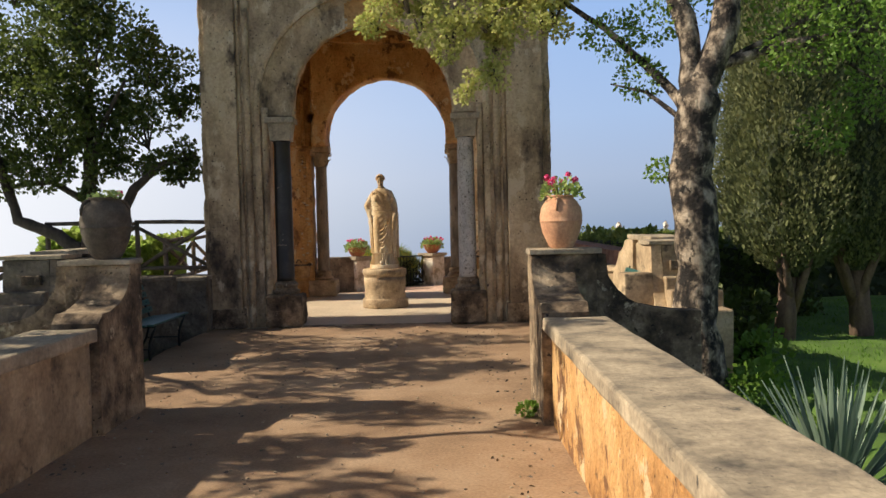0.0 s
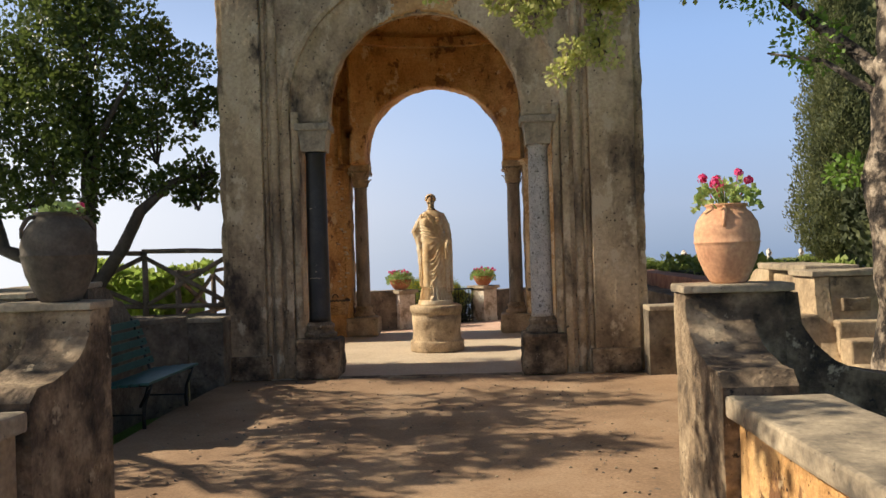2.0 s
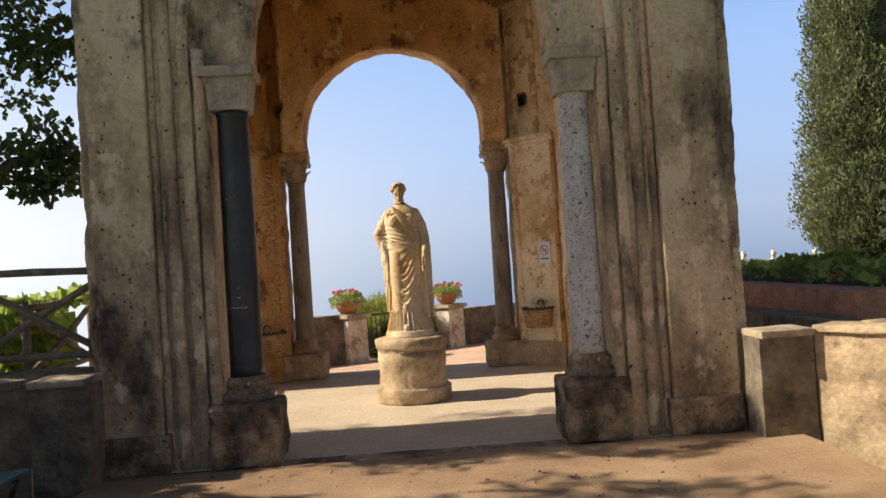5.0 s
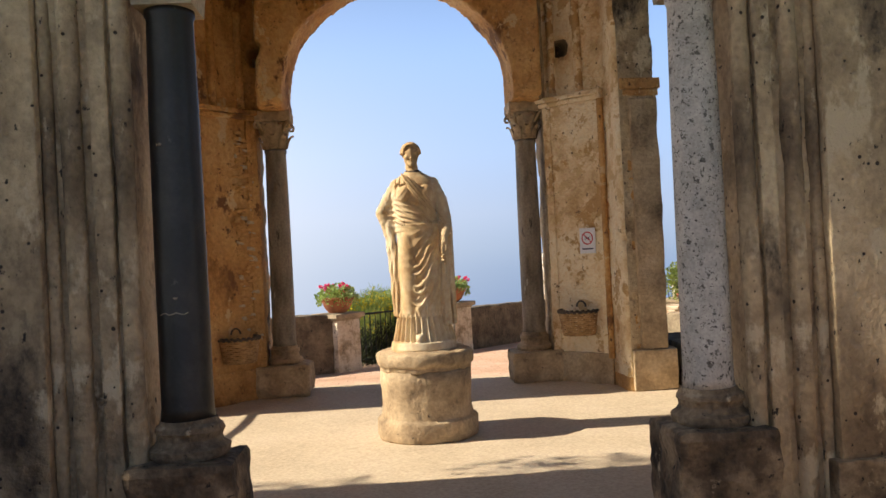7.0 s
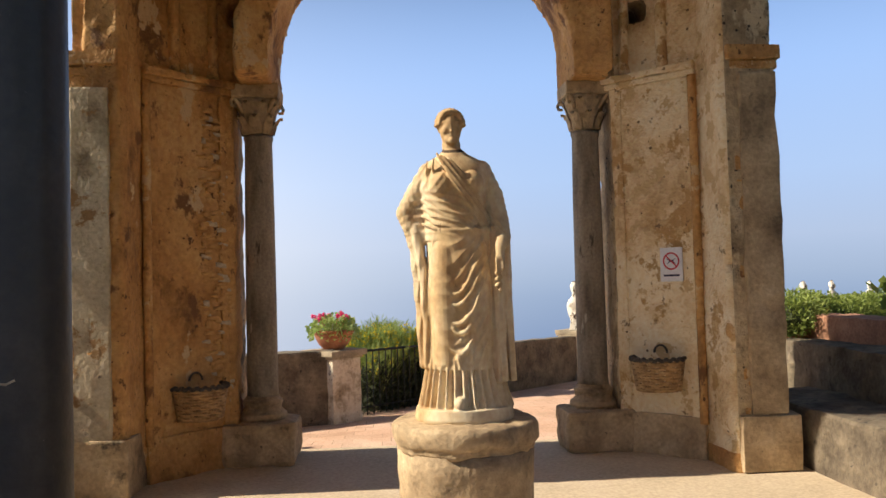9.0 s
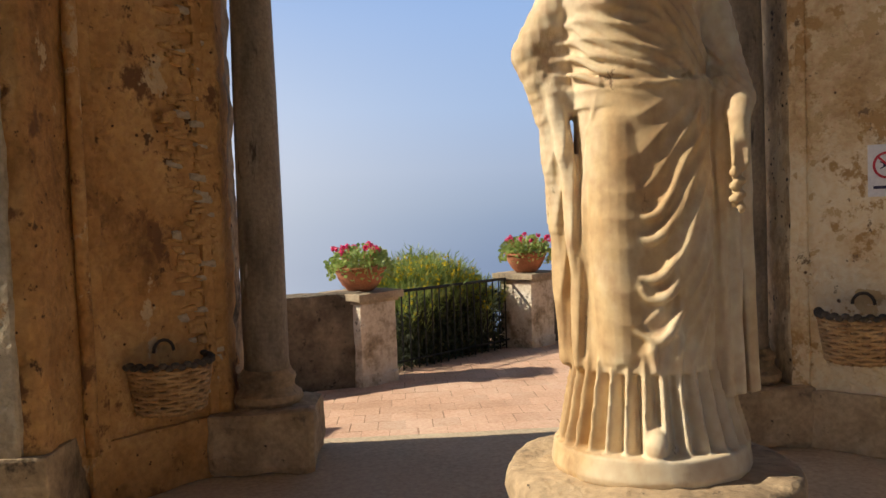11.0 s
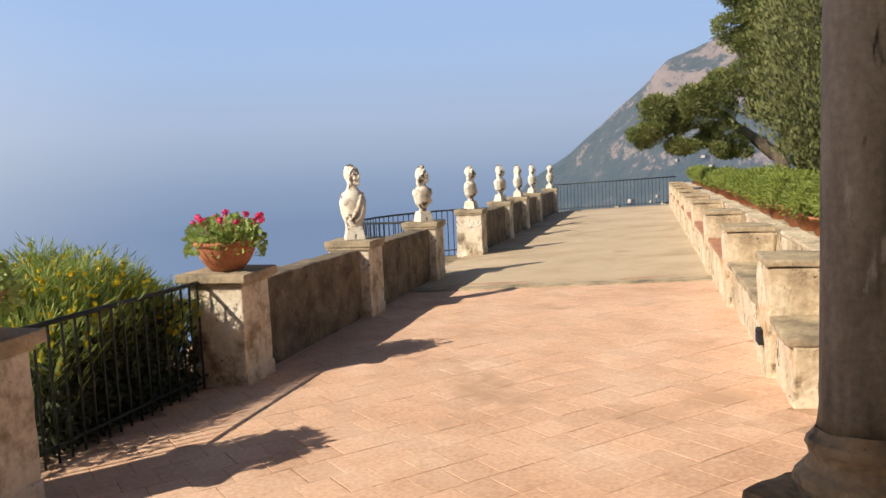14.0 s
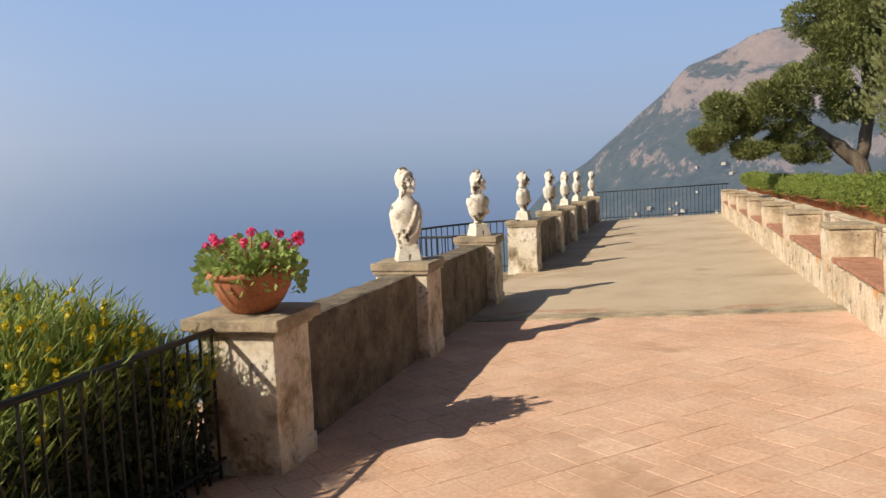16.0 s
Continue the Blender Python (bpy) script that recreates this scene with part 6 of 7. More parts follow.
for c, r in [((0.9, -0.1, 3.7), 0.42), ((1.5, -0.2, 3.9), 0.5), ((1.9, 0.2, 3.3), 0.42), ((0.6, 0.3, 4.4), 0.5), ((2.2, 0, 4.3), 0.6), ((-0.5, 0.4, 3.5), 0.26), ((-0.75, 0.5, 3.95), 0.3), ((-0.35, 0.3, 4.0), 0.26), ((-0.35, 0.2, 2.55), 0.15), ((0.3, -0.2, 0.45), 0.16), ((-0.2, -0.25, 0.35), 0.14), ((1.3, 0.2, 2.9), 0.3)]:
    clump_leaves(sp, c, r * 1.05, int(5200 * r * r) + 80, 0.05, rng, 0.0, 0.8, 0.3)
sp.mesh("leaves", BRIGHT_LEAF, gr)
sp = Soup()
for a, b in (((0.1, 0, 3.5), (2.2, 0, 4.3)), ((0.8, -0.1, 3.7), (1.9, 0.2, 3.3)), ((-0.15, 0, 3.0), (-0.75, 0.5, 3.45))):
    tube(sp, [(a, 0.03), (Vector(a).lerp(Vector(b), 0.5) + Vector((0, 0, 0.1)), 0.02), (b, 0.008)], 6)
sp.mesh("branch", BARK, gr)


def cypress(x, y, z, r, h, foot, seed, label, n=9000, trunk_r=0.16, lean=0.0):
    """A tall narrow conifer: uneven column of upswept sprays over a dark core."""
    th = thing("cypress", pose(x, y, z), label, "tree", "cypresses")
    rng = random.Random(seed)
    sp = Soup()
    tube(sp, [((-lean, 0, -0.3), trunk_r * 1.25), ((-lean * 0.5, 0, foot * 0.6), trunk_r), ((0, 0, foot + 0.8), trunk_r * 0.8), ((0, 0, h * 0.9), 0.04)], 12)
    sp.mesh("trunk", REDBARK, th, smooth=True)
    for k in range(3):
        sp = Soup()
        a = rng.uniform(0, 6.28)
        tube(sp, [((0, 0, foot * 0.45), trunk_r * 0.55), ((0.35 * r * math.cos(a), 0.35 * r * math.sin(a), foot + 0.2), trunk_r * 0.4), ((0.5 * r * math.cos(a), 0.5 * r * math.sin(a), foot + 1.4), 0.03)], 8)
        sp.mesh("branch", REDBARK, th, smooth=True)

    def girth(t, a):
        w = (t / 0.12) ** 0.5 if t < 0.12 else 1 - 0.75 * ((t - 0.12) / 0.88) ** 1.6
        lump = noise.noise((math.cos(a) * 1.6 + seed, math.sin(a) * 1.6, t * h * 0.9)) * 0.3 + noise.noise((math.cos(a) * 4, math.sin(a) * 4 + seed, t * h * 2.4)) * 0.34
        return r * w * (0.9 + lump)

    # added solid core; its dark colour stands for the shade inside the crown
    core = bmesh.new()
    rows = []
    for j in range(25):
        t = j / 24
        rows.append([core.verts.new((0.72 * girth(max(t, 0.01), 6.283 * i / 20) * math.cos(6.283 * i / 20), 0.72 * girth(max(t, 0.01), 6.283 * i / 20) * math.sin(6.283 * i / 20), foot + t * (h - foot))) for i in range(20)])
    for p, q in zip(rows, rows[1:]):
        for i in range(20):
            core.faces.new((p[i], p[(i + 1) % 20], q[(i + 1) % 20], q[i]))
    part("filler_core", core, DARK_SHADE_LEAF, th)
    sp = Soup()
    for _ in range(n):
        t = rng.uniform(0, 1) ** 1.1
        a = rng.uniform(0, 2 * math.pi)
        g = girth(max(t, 0.004), a) * rng.uniform(0.66, 1.16)
        p = Vector((g * math.cos(a), g * math.sin(a), foot + t * (h - foot)))
        d = Vector((math.cos(a) * 0.55, math.sin(a) * 0.55, 1)) + Vector((rng.gauss(0, 0.3), rng.gauss(0, 0.3), rng.gauss(0, 0.3)))
        s = rng.uniform(0.04, 0.1)
        leaf_soup(sp, p, d, s, s * 0.26, rng, 0.5)
    sp.mesh("crown", CYPRESS_LEAF, th)
    return th


cypress(8.85, 23.5, 0.2, 1.15, 9.5, 0.7, 31, "tall grey-green cypress behind the terrace hedge", 70000)
cypress(10.7, 24.8, 0.2, 1.2, 10.5, 0.7, 32, "tall grey-green cypress behind the terrace hedge", 36000)
cypress(5.15, 12.2, -0.15, 0.85, 7.6, 0.95, 33, "old cypress with bare pinkish trunk on the lawn", 34000, 0.14, 0.16)
cypress(6.2, 12.45, -0.15, 0.9, 7.8, 1.0, 34, "old cypress with bare pinkish trunk on the lawn", 30000, 0.15, -0.12)
cypress(7.25, 12.15, -0.15, 0.85, 7.6, 1.0, 35, "old cypress with bare pinkish trunk on the lawn", 24000, 0.14, -0.16)
cypress(8.5, 12.4, -0.15, 1.0, 8.2, 1.0, 36, "old cypress with bare pinkish trunk on the lawn", 24000, 0.15, 0.08)


def hedge_row(name, x0, x1, y0, y1, z0, z1, n, size, material, label, seed, dark=DARK_SHADE_LEAF):
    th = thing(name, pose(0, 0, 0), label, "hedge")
    # added filler block, by default coloured dark for the shade within the hedge
    part("filler_core", roughen(box(x0 + 0.12, x1 - 0.12, y0 + 0.12, y1 - 0.12, z0, z1 - 0.12), 0.12, 1.5, 0.5), dark, th)
    rng = random.Random(seed)
    sp = Soup()
    for _ in range(n):
        f = rng.random()
        x, y, z = rng.uniform(x0, x1), rng.uniform(y0, y1), rng.uniform(z0, z1)
        if f < 0.4:
            y = y0
        elif f < 0.65:
            x = x0
        else:
            z = z1
        p = Vector((x, y, z))
        p += Vector((noise.noise(p * 1.5), noise.noise(p * 1.5 + Vector((3, 0, 0))), noise.noise(p * 1.5 + Vector((0, 3, 0))))) * 0.25
        s = size * rng.uniform(0.6, 1.4)
        leaf_soup(sp, p, Vector((rng.gauss(0, 1), rng.gauss(-0.4, 1), rng.gauss(0.5, 1))), s, s * 0.4, rng)
    sp.mesh("foliage", material, th)
    return th


hedge_row("tall_hedge", 7.4, 20, 18.6, 20.2, -0.5, 2.6, 9000, 0.16, DARK_SHADE_LEAF, "tall dark clipped hedge behind the cypresses", 41)
hedge_row("laurel_hedge", 3.1, 3.9, 12.2, 18.4, -0.5, 1.35, 3600, 0.1, HEDGE_LEAF, "low green hedge behind the planter wall", 42)
hedge_row("laurel_bush", 4.6, 6.8, 15.0, 17.6, -0.5, 1.2, 3200, 0.11, OAK_LEAF, "dark leafy shrub behind the recess wall", 43)
hedge_row("dark_shrubbery", 2.98, 3.7, 9.7, 12.2, -0.6, 0.75, 2600, 0.1, OAK_LEAF, "dark shrubs beside the lawn", 44)
hedge_row("vine", -7.0, -4.6, 14.3, 15.2, 0.6, 1.5, 3400, 0.14, VINE_LEAF, "bright green vine leaves over the branch fence", 45, VINE_LEAF)
hedge_row("slope_shrubs", -9.6, -5.2, 9.8, 12.6, -0.6, 0.35, 2600, 0.1, HEDGE_LEAF, "leafy green shrubs on the garden slope", 46, HEDGE_LEAF)

# leaning pine at the end of the terrace
pine_limbs = [
    [((0, 0, -1.2), 0.2), ((-0.1, 0, 0), 0.17), ((-0.6, 0.4, 0.5), 0.14), ((-1.2, 0.6, 0.9), 0.11), ((-1.7, 0.9, 1.5), 0.07)],
    [((-0.1, 0, 0.1), 0.14), ((0.1, 0, 1.2), 0.12), ((0.0, 0, 2.6), 0.09), ((-0.1, 0, 4.2), 0.04)],
    [((-1.2, 0.6, 0.9), 0.06), ((-2.0, 1.1, 0.85), 0.045), ((-2.7, 1.4, 0.7), 0.02)],
    [((-0.1, 0, 1.5), 0.06), ((-0.9, 0.3, 2.2), 0.04), ((-1.3, 0.5, 2.7), 0.02)],
]
pine_clumps = [((-2.5, 1.4, 1.0), 0.7), ((-2.0, 1.0, 1.35), 0.6), ((-3.0, 1.7, 0.75), 0.5), ((-1.6, 0.8, 0.55), 0.45), ((-1.3, 0.6, 1.8), 0.7), ((-0.8, 0.3, 2.6), 0.8), ((-0.2, 0, 3.2), 0.9), ((-1.0, 0.4, 3.6), 0.8), ((0.5, -0.1, 2.4), 0.8), ((-0.3, 0, 4.6), 0.9), ((0.7, 0, 4.0), 0.9), ((-0.5, 0.2, 1.3), 0.5), ((1.0, 0, 5.2), 0.9), ((0, 0, 5.9), 0.9), ((-2.3, 1.2, 0.4), 0.4), ((-1.1, 0.6, 0.3), 0.4)]
tree("pine", (15.2, 29.4, 1.3), pine_limbs, [(c, r * 1.12) for c, r in pine_clumps], RUSTIC, PINE_LEAF, "leaning pine with layered needle clumps above the hedge", 17000, 0.095, 51, 0.75, 0.5, 0.15)

# potted hedge shrubs on the ledge behind the seats
led = bmesh.new()
led = box(14.6, 39.6, -11.575, -10.2, -0.6, 0.65, 0.0, led)
for v in led.verts:
    s, p, h = v.co
    x, y, z = ter(s, p)
    v.co = Vector((x, y, z + h))
bmesh.ops.recalc_face_normals(led, faces=led.faces)
tagged(part("planter_ledge", led, STONE), "raised stone ledge behind the terrace seats", "ledge", kind="structure")


def potted_shrub(seed):
    th = thing("potted_shrub", pose(0, 0, -50), "clipped green shrub in a terracotta pot", "potted plant", "hedge in pots")
    rng = random.Random(seed)
    prof = [(0.12, 0), (0.13, 0.01), (0.175, 0.22), (0.195, 0.222), (0.195, 0.27), (0.17, 0.27), (0.165, 0.23)]
    part("pot", lathe(prof, 24), CLAY, th, smooth=True)
    sp = Soup()
    for c, r in (((0, 0, 0.45), 0.32), ((0.25, 0.05, 0.48), 0.28), ((-0.25, 0, 0.46), 0.28), ((0, 0.12, 0.56), 0.26), ((0.1, -0.12, 0.38), 0.24)):
        clump_leaves(sp, c, r, 950, 0.042, rng, 0.6, 0.9, 0.24)
    sp.mesh("foliage", HEDGE_LEAF, th)
    sp = Soup()
    # added filler ball, dark as the shade among the leaves
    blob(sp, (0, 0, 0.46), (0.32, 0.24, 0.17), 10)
    sp.mesh("filler_core", DARK_SHADE_LEAF, th)
    return th


kinds = [potted_shrub(60 + i) for i in range(4)]
rng = random.Random(66)
for i in range(40):
    s = 15.1 + 0.62 * i
    x, y, z = ter(s, -11.3 + rng.uniform(-0.04, 0.04))
    m = pose(x, y, z + 0.65, 0, 0, TURN45 + rng.uniform(-15, 15) + (180 if rng.random() < 0.5 else 0)) @ Matrix.Diagonal((1, 1, rng.uniform(0.8, 0.97), 1))
    if i < 4:
        kinds[i].matrix_basis = m
    else:
        copy_thing(kinds[i % 4], m)

# broom in flower behind the railing
br = thing("broom_bush", pose(*ter(15.0, -17.2)), "flowering broom bush with yellow blossoms", "bush")
rng = random.Random(71)
st, fl, lo = Soup(), Soup(), Soup()
for k in range(34):
    u0, w0 = -0.6 + 1.3 * (k + rng.uniform(-0.3, 0.5)) / 34, rng.uniform(-0.1, 0.6)
    w0 = max(w0, -0.3 - 0.9 * u0)
    top = 1.15 - 0.3 * (u0 - 0.05) ** 2 + 0.16 * noise.noise((u0 * 2.3, w0 * 2.3, 0)) - 0.1 * abs(w0)
    for _ in range(190):
        a, q = rng.uniform(0, 2 * math.pi), rng.random() ** 0.6
        base = Vector((DX * u0 + DY * w0, DY * u0 - DX * w0, -0.3 + rng.uniform(0, 0.5)))
        h = top * (1 - 0.3 * q * q) * rng.uniform(0.8, 1.04)
        tip = Vector((base.x + 0.42 * q * math.cos(a), base.y + 0.42 * q * math.sin(a), h))
        side = Vector((-math.sin(a), math.cos(a), 0)) * 0.0032
        mid = base.lerp(tip, 0.5) + Vector((0.05 * math.cos(a), 0.05 * math.sin(a), 0.08)) * q
        lo.add([tuple(base - side), tuple(base + side), tuple(mid + side), tuple(mid - side)], [(0, 1, 2, 3)])
        st.add([tuple(mid + side), tuple(mid - side), tuple(tip)], [(1, 0, 2)])
        for _k in range(7):
            p = mid.lerp(tip, rng.uniform(0.3, 0.98))
            leaf_soup(st, p, Vector((math.cos(a) * 0.7 + rng.gauss(0, 0.6), math.sin(a) * 0.7 + rng.gauss(0, 0.6), 1.1)), rng.uniform(0.06, 0.14), 0.0028, rng)
        if rng.random() < 0.2:
            for _k in range(rng.randint(2, 4)):
                flower_soup(fl, mid.lerp(tip, rng.uniform(0.75, 1.02)), 0.014, rng, 5, 0.014)
st.mesh("green_growth", BROOM_STEM, br)
fl.mesh("blossom", YELLOW_PETAL, br, "yellow broom blossoms")
# lower stems and leaves coloured dark, as the shade behind the railing
lo.mesh("shaded_growth", DARK_SHADE_LEAF, br)
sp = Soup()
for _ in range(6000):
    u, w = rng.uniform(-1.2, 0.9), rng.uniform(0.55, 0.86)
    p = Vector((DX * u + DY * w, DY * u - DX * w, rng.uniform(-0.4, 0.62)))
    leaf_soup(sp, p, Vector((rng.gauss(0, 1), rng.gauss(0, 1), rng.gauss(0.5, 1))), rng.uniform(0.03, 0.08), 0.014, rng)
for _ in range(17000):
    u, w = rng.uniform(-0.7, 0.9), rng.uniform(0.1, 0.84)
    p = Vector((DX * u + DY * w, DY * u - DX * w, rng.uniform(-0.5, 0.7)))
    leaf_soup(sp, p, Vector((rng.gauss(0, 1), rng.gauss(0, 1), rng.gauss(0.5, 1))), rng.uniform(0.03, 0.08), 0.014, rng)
sp.mesh("foliage", DARK_SHADE_LEAF, br)

# spiky yucca by the low wall, small bushes, lawn grass
yu = thing("yucca", pose(2.25, 4.75, -0.1), "spiky blue-green yucca beside the low wall", "plant")
rng = random.Random(81)
sp = Soup()
tube(sp, [((0, 0, -0.4), 0.09), ((0, 0, 0.15), 0.1)], 10)
sp.mesh("stem", DARKBARK, yu)
for i in range(110):
    a, e = i * 2.39996, math.pi / 2 * (0.08 + 0.85 * (i / 110) ** 0.8)
    d = Vector((math.cos(a) * math.cos(e), math.sin(a) * math.cos(e), math.sin(e)))
    n = rng.uniform(0.75, 1.0)
    u = d.cross(Vector((0, 0, 1))).normalized()
    up = u.cross(d)
    vs = []
    for t, w in ((0, 0.018), (0.3, 0.026), (0.7, 0.019), (1.0, 0.001)):
        c = d * (n * t) - Vector((0, 0, 0.18 * t * t * math.cos(e)))
        vs += [tuple(c - u * w + up * 0.008), tuple(c), tuple(c + u * w + up * 0.008)]
    sp = Soup()
    sp.add(vs, [(0, 1, 4, 3), (1, 2, 5, 4), (3, 4, 7, 6), (4, 5, 8, 7), (6, 7, 10, 9), (7, 8, 11, 10)])
    sp.mesh("blade", YUCCA_LEAF, yu, m=pose(0, 0, 0.1))
for bx, by, bz, r, seed in ((3.1, 8.1, -0.15, 0.3, 1), (3.5, 9.2, -0.1, 0.4, 2), (0.66, 6.75, 0.14, 0.07, 3), (2.9, 6.6, -0.3, 0.28, 4)):
    b = thing("green_bush" if r > 0.1 else "weed_tuft", pose(bx, by, bz), "small bright leafy bush beside the tree" if r > 0.1 else "small weed at the foot of the wall", "bush" if r > 0.1 else "weed")
    sp = Soup()
    clump_leaves(sp, (0, 0, r * 0.6), r, 320 if r > 0.1 else 90, 0.08 if r > 0.1 else 0.05, random.Random(seed), 0.6)
    sp.mesh("leaves", BRIGHT_LEAF, b)
    sp = Soup()
    tube(sp, [((0, 0, -0.2), 0.012), ((0, 0, r * 0.6), 0.006)], 5)
    sp.mesh("stem", BROOM_STEM, b)
sp = Soup()
rng = random.Random(91)
for _ in range(16000):
    x, y = rng.uniform(2.8, 15), rng.uniform(7.5, 17.5)
    p = Vector((x, y, -0.16))
    leaf_soup(sp, p, Vector((rng.gauss(0, 0.4), rng.gauss(0, 0.4), 1)), rng.uniform(0.04, 0.09), 0.008, rng)
tagged(sp.mesh("lawn_grass", GRASS_LEAF), "short green lawn grass", "grass", kind="stuff")

# ---- ground, sea, mountain, haze ----
def ground_z(x, y):
    p = DY * x - DX * y
    z = -0.15 - 0.6 * max(0.0, min(1.0, (y - 18) / 6))
    z -= 1.6 * max(0.0, -16.55 - p) if y > 17 else 0.0
    z -= 1.1 * max(0.0, -8.5 - x)
    s = DX * x + DY * y
    z -= 0.9 * max(0.0, s - 41)
    return max(z, -300.0)


g = sheet("ground", [(-60, -60), (150, -60), (150, 120), (-60, 120)], LAWN, ground_z, 1.5, "garden lawn falling away to the sea cliff", "ground", 0.05)


# hazy distance: a far glowing ring that runs from sea blue to clear sky
HAZE = bpy.data.materials.new("sea_haze")
HAZE.use_nodes = True
n, l = HAZE.node_tree.nodes, HAZE.node_tree.links
n.clear()
co = n.new("ShaderNodeTexCoord")
sep = n.new("ShaderNodeSeparateXYZ")
l.new(co.outputs["Object"], sep.inputs[0])
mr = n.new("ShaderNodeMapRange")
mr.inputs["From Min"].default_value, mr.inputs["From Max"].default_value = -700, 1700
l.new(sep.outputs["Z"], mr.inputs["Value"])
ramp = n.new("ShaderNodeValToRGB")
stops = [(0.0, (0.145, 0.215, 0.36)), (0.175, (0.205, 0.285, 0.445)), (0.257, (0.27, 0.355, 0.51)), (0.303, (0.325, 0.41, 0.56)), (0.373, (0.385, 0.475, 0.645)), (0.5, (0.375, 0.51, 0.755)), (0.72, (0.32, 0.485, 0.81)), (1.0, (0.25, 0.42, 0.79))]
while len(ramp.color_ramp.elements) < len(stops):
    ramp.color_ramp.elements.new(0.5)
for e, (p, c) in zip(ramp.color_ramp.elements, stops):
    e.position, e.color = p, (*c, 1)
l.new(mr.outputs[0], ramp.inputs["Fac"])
# glare painted in: the haze colour whitens on the sun's side
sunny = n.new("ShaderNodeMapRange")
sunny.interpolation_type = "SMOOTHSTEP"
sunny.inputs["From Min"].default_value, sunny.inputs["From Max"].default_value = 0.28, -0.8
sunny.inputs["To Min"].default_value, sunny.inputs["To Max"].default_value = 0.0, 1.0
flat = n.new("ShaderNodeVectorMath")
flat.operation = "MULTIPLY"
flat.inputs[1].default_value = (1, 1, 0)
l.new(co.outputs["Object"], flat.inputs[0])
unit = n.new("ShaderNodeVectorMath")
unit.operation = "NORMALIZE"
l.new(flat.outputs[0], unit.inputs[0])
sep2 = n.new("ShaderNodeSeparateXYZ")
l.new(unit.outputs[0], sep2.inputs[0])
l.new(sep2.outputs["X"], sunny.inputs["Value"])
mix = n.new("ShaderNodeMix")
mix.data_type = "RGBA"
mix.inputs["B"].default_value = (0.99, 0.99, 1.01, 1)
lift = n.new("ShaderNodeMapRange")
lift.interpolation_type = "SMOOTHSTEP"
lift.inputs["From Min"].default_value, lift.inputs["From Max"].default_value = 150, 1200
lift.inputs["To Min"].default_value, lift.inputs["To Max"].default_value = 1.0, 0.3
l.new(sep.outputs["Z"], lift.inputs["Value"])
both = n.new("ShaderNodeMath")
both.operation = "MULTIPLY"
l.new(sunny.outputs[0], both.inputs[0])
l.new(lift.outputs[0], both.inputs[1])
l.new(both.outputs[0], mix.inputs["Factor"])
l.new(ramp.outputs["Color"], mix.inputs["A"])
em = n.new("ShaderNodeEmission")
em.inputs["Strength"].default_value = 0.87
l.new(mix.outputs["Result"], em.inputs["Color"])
clear = n.new("ShaderNodeBsdfTransparent")
fade = n.new("ShaderNodeMapRange")
fade.interpolation_type = "SMOOTHSTEP"
fade.inputs["From Min"].default_value, fade.inputs["From Max"].default_value = 900, 2300
l.new(sep.outputs["Z"], fade.inputs["Value"])
ms = n.new("ShaderNodeMixShader")
l.new(fade.outputs[0], ms.inputs[0])
l.new(em.outputs[0], ms.inputs[1])
l.new(clear.outputs[0], ms.inputs[2])
o = n.new("ShaderNodeOutputMaterial")
l.new(ms.outputs[0], o.inputs["Surface"])
bm = bmesh.new()
ring = [(4200 * math.cos(2 * math.pi * i / 96), 4200 * math.sin(2 * math.pi * i / 96)) for i in range(96)]
lo = [bm.verts.new((x, y, -1200)) for x, y in ring]
hi = [bm.verts.new((x, y, 2400)) for x, y in ring]
for i in range(96):
    j = (i + 1) % 96
    bm.faces.new((lo[j], lo[i], hi[i], hi[j]))
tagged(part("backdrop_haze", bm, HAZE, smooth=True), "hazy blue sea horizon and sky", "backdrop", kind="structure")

# the sea glows in the same haze colours and takes no light itself
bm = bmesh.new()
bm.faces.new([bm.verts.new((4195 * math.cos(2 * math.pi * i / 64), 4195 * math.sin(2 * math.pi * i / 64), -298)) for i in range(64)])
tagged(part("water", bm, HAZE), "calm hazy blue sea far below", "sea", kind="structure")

# limestone mountain across the bay
ROCK = bpy.data.materials.new("hazy_mountain")
ROCK.use_nodes = True
n, l = ROCK.node_tree.nodes, ROCK.node_tree.links
b = n["Principled BSDF"]
b.inputs["Roughness"].default_value = 0.95
co = n.new("ShaderNodeTexCoord")
geo = n.new("ShaderNodeNewGeometry")
sp3 = n.new("ShaderNodeSeparateXYZ")
l.new(geo.outputs["Normal"], sp3.inputs[0])
no = n.new("ShaderNodeTexNoise")
no.inputs["Scale"].default_value = 0.024
no.inputs["Detail"].default_value = 12
no.inputs["Roughness"].default_value = 0.78
l.new(co.outputs["Object"], no.inputs["Vector"])
sub = n.new("ShaderNodeMath")
sub.operation = "MULTIPLY_ADD"
sub.inputs[1].default_value = 1.9
l.new(no.outputs["Fac"], sub.inputs[0])
hi_z = n.new("ShaderNodeSeparateXYZ")
l.new(co.outputs["Object"], hi_z.inputs[0])
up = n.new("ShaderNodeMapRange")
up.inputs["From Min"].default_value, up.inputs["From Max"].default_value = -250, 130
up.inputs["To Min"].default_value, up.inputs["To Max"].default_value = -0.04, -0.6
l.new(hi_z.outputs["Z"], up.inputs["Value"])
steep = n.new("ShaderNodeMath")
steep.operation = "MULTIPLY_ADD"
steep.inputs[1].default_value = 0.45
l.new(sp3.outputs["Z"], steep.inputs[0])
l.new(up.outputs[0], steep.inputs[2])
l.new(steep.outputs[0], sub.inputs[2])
ramp = n.new("ShaderNodeValToRGB")
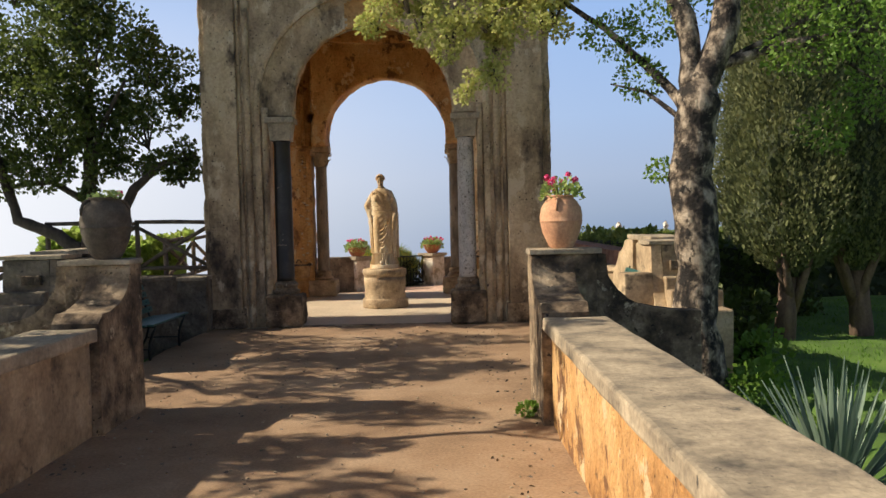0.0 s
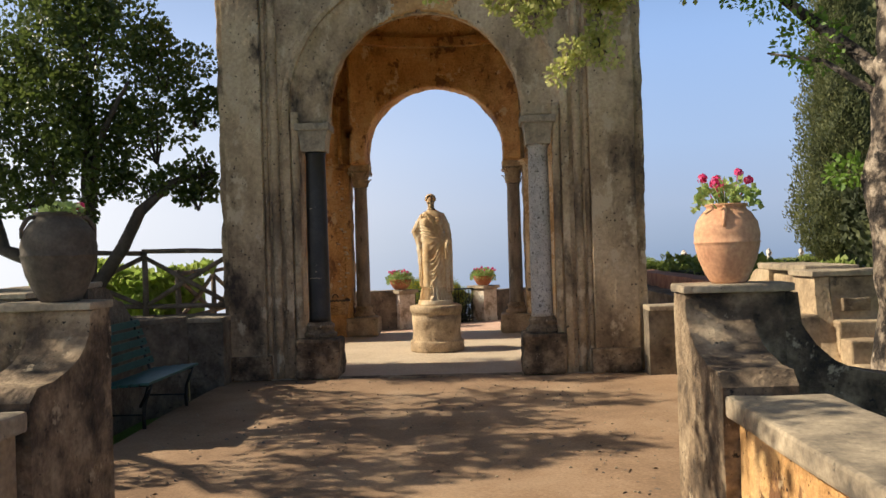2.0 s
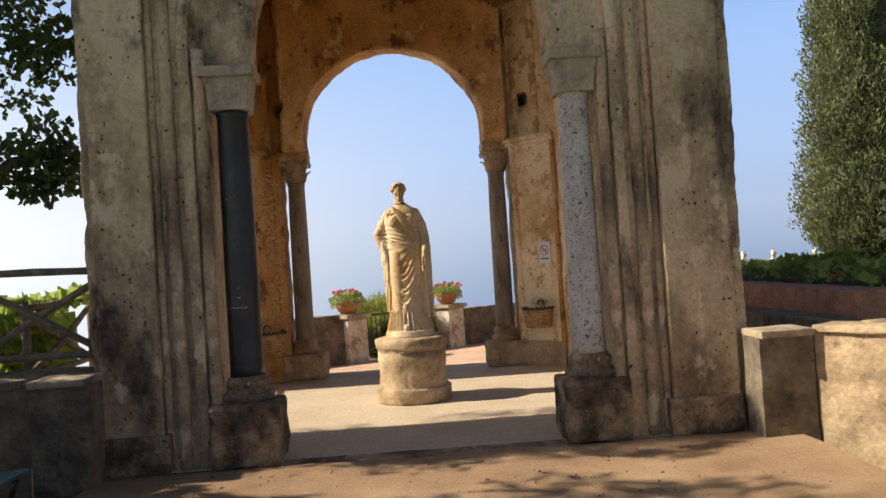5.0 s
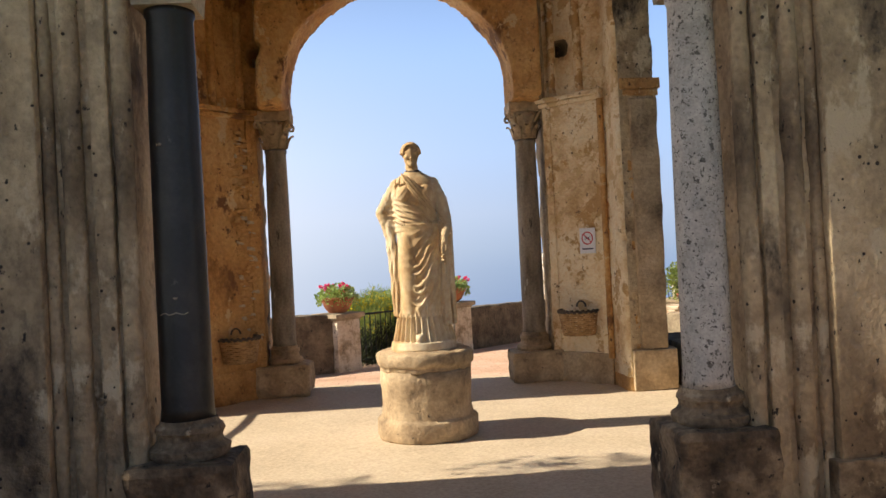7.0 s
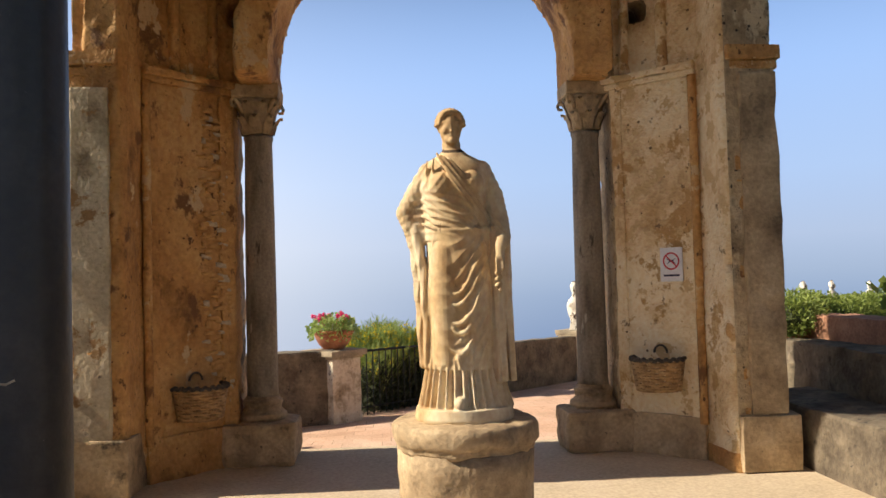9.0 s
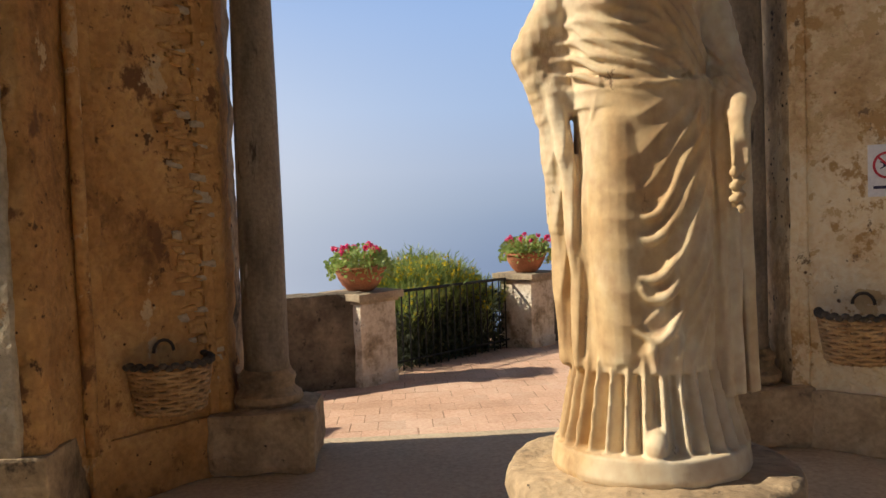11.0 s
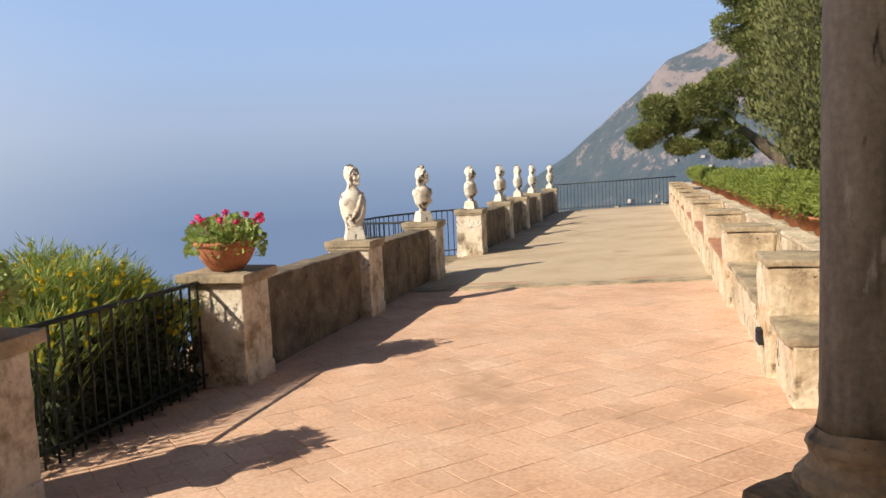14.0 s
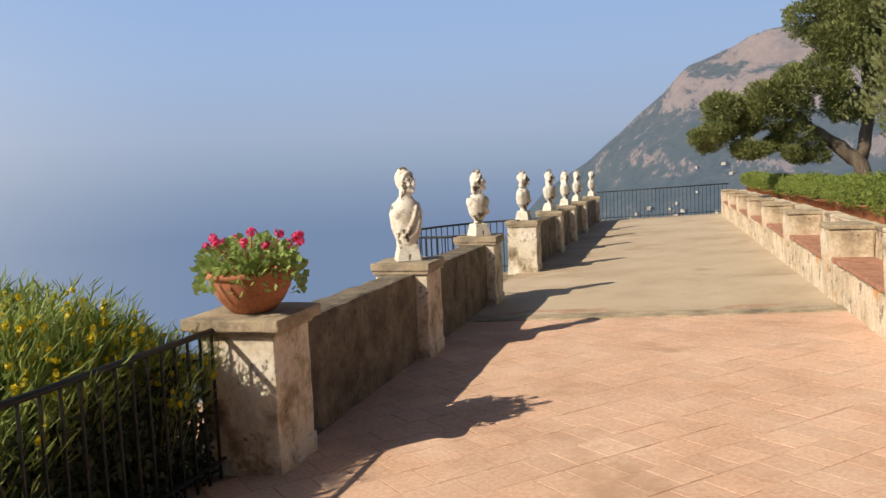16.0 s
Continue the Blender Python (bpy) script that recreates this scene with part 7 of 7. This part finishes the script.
for _ in range(2):
    ramp.color_ramp.elements.new(0.5)
for e, (p, c) in zip(ramp.color_ramp.elements, [(0.0, (0.50, 0.36, 0.28)), (0.57, (0.36, 0.26, 0.2)), (0.66, (0.085, 0.09, 0.06)), (1.0, (0.035, 0.05, 0.03))]):
    e.position, e.color = p, (*c, 1)
sc = n.new("ShaderNodeMath")
sc.operation = "MULTIPLY"
sc.inputs[1].default_value = 0.93
l.new(sub.outputs[0], sc.inputs[0])
l.new(sc.outputs[0], ramp.inputs["Fac"])
bp = n.new("ShaderNodeBump")
bp.inputs["Strength"].default_value = 1.0
bp.inputs["Distance"].default_value = 24
l.new(no.outputs["Fac"], bp.inputs["Height"])
l.new(bp.outputs[0], b.inputs["Normal"])
l.new(ramp.outputs["Color"], b.inputs["Base Color"])
# aerial haze put in as a faint blue glow of the rock
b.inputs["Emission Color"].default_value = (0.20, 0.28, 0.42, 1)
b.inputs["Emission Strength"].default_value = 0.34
bm = bmesh.new()
NA, NR = 120, 46
grid = []
for i in range(NA + 1):
    bear = 30 + 52 * i / NA
    row = []
    for j in range(NR + 1):
        t = j / NR
        d = 900 + 900 * t
        k = max(0.0, (bear - 33.5) / 16.5)
        ridge = 1.7 + 1460 * math.tan(radians(float(np.interp(bear, (30, 34, 36.5, 39.5, 44.4, 46.1, 50.8, 60, 82), (-11, -5.5, -2.2, 0.1, 4.3, 6.2, 7.7, 8.5, 7)))))
        prof = min(1, (t / 0.62)) ** 1.15
        z = -300 + (ridge + 300) * prof
        x, y = -2 + d * math.sin(radians(bear)), 17 + d * math.cos(radians(bear))
        q = Vector((x, y, z)) * 0.006
        z += (26 * noise.noise(q) + 16 * noise.noise(q * 2.7) + 8 * noise.noise(q * 7) + 4 * noise.noise(q * 16)) * prof * min(1, k + 0.1) * (0.4 if t > 0.6 else 1.2)
        band = math.sin(z * 0.07 + 2 * noise.noise(q * 1.5))
        d2 = -30 * band * prof * min(1, k)
        row.append(bm.verts.new((x + d2 * math.sin(radians(bear)), y + d2 * math.cos(radians(bear)), z)))
    grid.append(row)
for i in range(NA):
    for j in range(NR):
        bm.faces.new((grid[i][j], grid[i][j + 1], grid[i + 1][j + 1], grid[i + 1][j]))
bmesh.ops.recalc_face_normals(bm, faces=bm.faces)
spots = [v.co.copy() for row in grid[14:46] for v in row[4:20]]
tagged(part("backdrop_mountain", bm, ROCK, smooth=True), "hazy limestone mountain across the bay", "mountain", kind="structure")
rng = random.Random(7)
WHITEWALL = surface("white_house", [(0.3, (0.34, 0.31, 0.27)), (0.7, (0.46, 0.42, 0.37))], 0.2, 0.9, 0, 1)
sp = Soup()
for c in rng.sample(spots, 130):
    w, h = rng.uniform(1.6, 4), rng.uniform(1.4, 2.6)
    x, y, z = c.x - 2, c.y - 3, c.z + h * 0.9
    sp.add([(x + sx * w, y + sy * w, z + sz * h) for sx, sy, sz in ((-1, -1, -1), (1, -1, -1), (1, 1, -1), (-1, 1, -1), (-1, -1, 1), (1, -1, 1), (1, 1, 1), (-1, 1, 1))], [(3, 2, 1, 0), (4, 5, 6, 7), (0, 1, 5, 4), (1, 2, 6, 5), (2, 3, 7, 6), (3, 0, 4, 7)])
tagged(sp.mesh("backdrop_village", WHITEWALL), "small pale houses on the mountain foot", "village", kind="stuff")

# ---- terracotta tiles of the terrace ----
TW, TH, GAP = 0.2, 0.27, 0.005


def tile_verts(x0, x1, y0, y1, dz, tilt):
    vs = []
    for h, ins in ((-0.004, 0.0), (0.0008, 0.0), (0.002, 0.003)):
        for x, y in ((x0 + ins, y0 + ins), (x1 - ins, y0 + ins), (x1 - ins, y1 - ins), (x0 + ins, y1 - ins)):
            vs.append((x, y, terrace_z(x, y) + h + dz + tilt * (x - x0)))
    return vs


TILE_FACES = [(0, 1, 5, 4), (1, 2, 6, 5), (2, 3, 7, 6), (3, 0, 4, 7), (4, 5, 9, 8), (5, 6, 10, 9), (6, 7, 11, 10), (7, 4, 8, 11), (8, 9, 10, 11)]
rng = random.Random(14)
spots = []
for j in range(40):
    for i in range(-22, 58):
        x0 = -0.9 + i * TW + (0.0 if j % 2 else 0.11) + rng.uniform(-0.004, 0.004)
        y0 = BY + 0.13 + j * TH + rng.uniform(-0.004, 0.004)
        xc, yc = x0 + TW / 2, y0 + TH / 2
        s, p = DX * xc + DY * yc, DY * xc - DX * yc
        if p < -16.25 or p > -12.1 or s > 20.72 or xc < -4.3:
            continue
        spots.append((abs(xc + 0.3) + abs(yc - 20.3), x0, y0))
spots.sort()
rest = Soup()
for k, (_, x0, y0) in enumerate(spots):
    vs = tile_verts(x0 + GAP / 2, x0 + TW - GAP / 2, y0 + GAP / 2, y0 + TH - GAP / 2, rng.uniform(-0.001, 0.001), rng.uniform(-0.004, 0.004))
    if k < 290:
        me = bpy.data.meshes.new("tile")
        me.from_pydata(vs, [], TILE_FACES)
        me.materials.append(TILE)
        ob = new("tile", me)
        ob.parent = joint
    else:
        rest.add(vs, TILE_FACES)
tagged(rest.mesh("tile_field", TILEREST, joint), kind="stuff")

# fallen leaves and grit on the path and by the walls
sp = Soup()
for _ in range(420):
    x, y = rng.uniform(-3.3, 1.0), rng.uniform(1.5, 12.4)
    if rng.random() < 0.5:
        x = rng.choice((rng.uniform(-2.7, -2.2), rng.uniform(0.3, 0.75)))
    p = Vector((x, y, path_z(x, y) + 0.02 * noise.noise((x * 1.3, y * 1.3, 2)) + 0.004))
    leaf_soup(sp, p, Vector((rng.gauss(0, 1), rng.gauss(0, 1), rng.uniform(0, 0.15))), rng.uniform(0.02, 0.05), rng.uniform(0.006, 0.014), rng, 0.1)
tagged(sp.mesh("fallen_leaves", RUSTIC), "dry fallen leaves on the earth path", "leaves", kind="stuff")
sp = Soup()
for _ in range(900):
    x, y = rng.uniform(-3.3, 1.5), rng.uniform(1.0, 12.3)
    r = rng.uniform(0.004, 0.013)
    blob(sp, (x, y, path_z(x, y) + 0.02 * noise.noise((x * 1.3, y * 1.3, 2)) + r * 0.3), (r, r * rng.uniform(0.6, 1), r * 0.6), 6)
tagged(sp.mesh("path_grit", STONE, smooth=True), "small pebbles scattered on the earth path", "pebbles", kind="stuff")
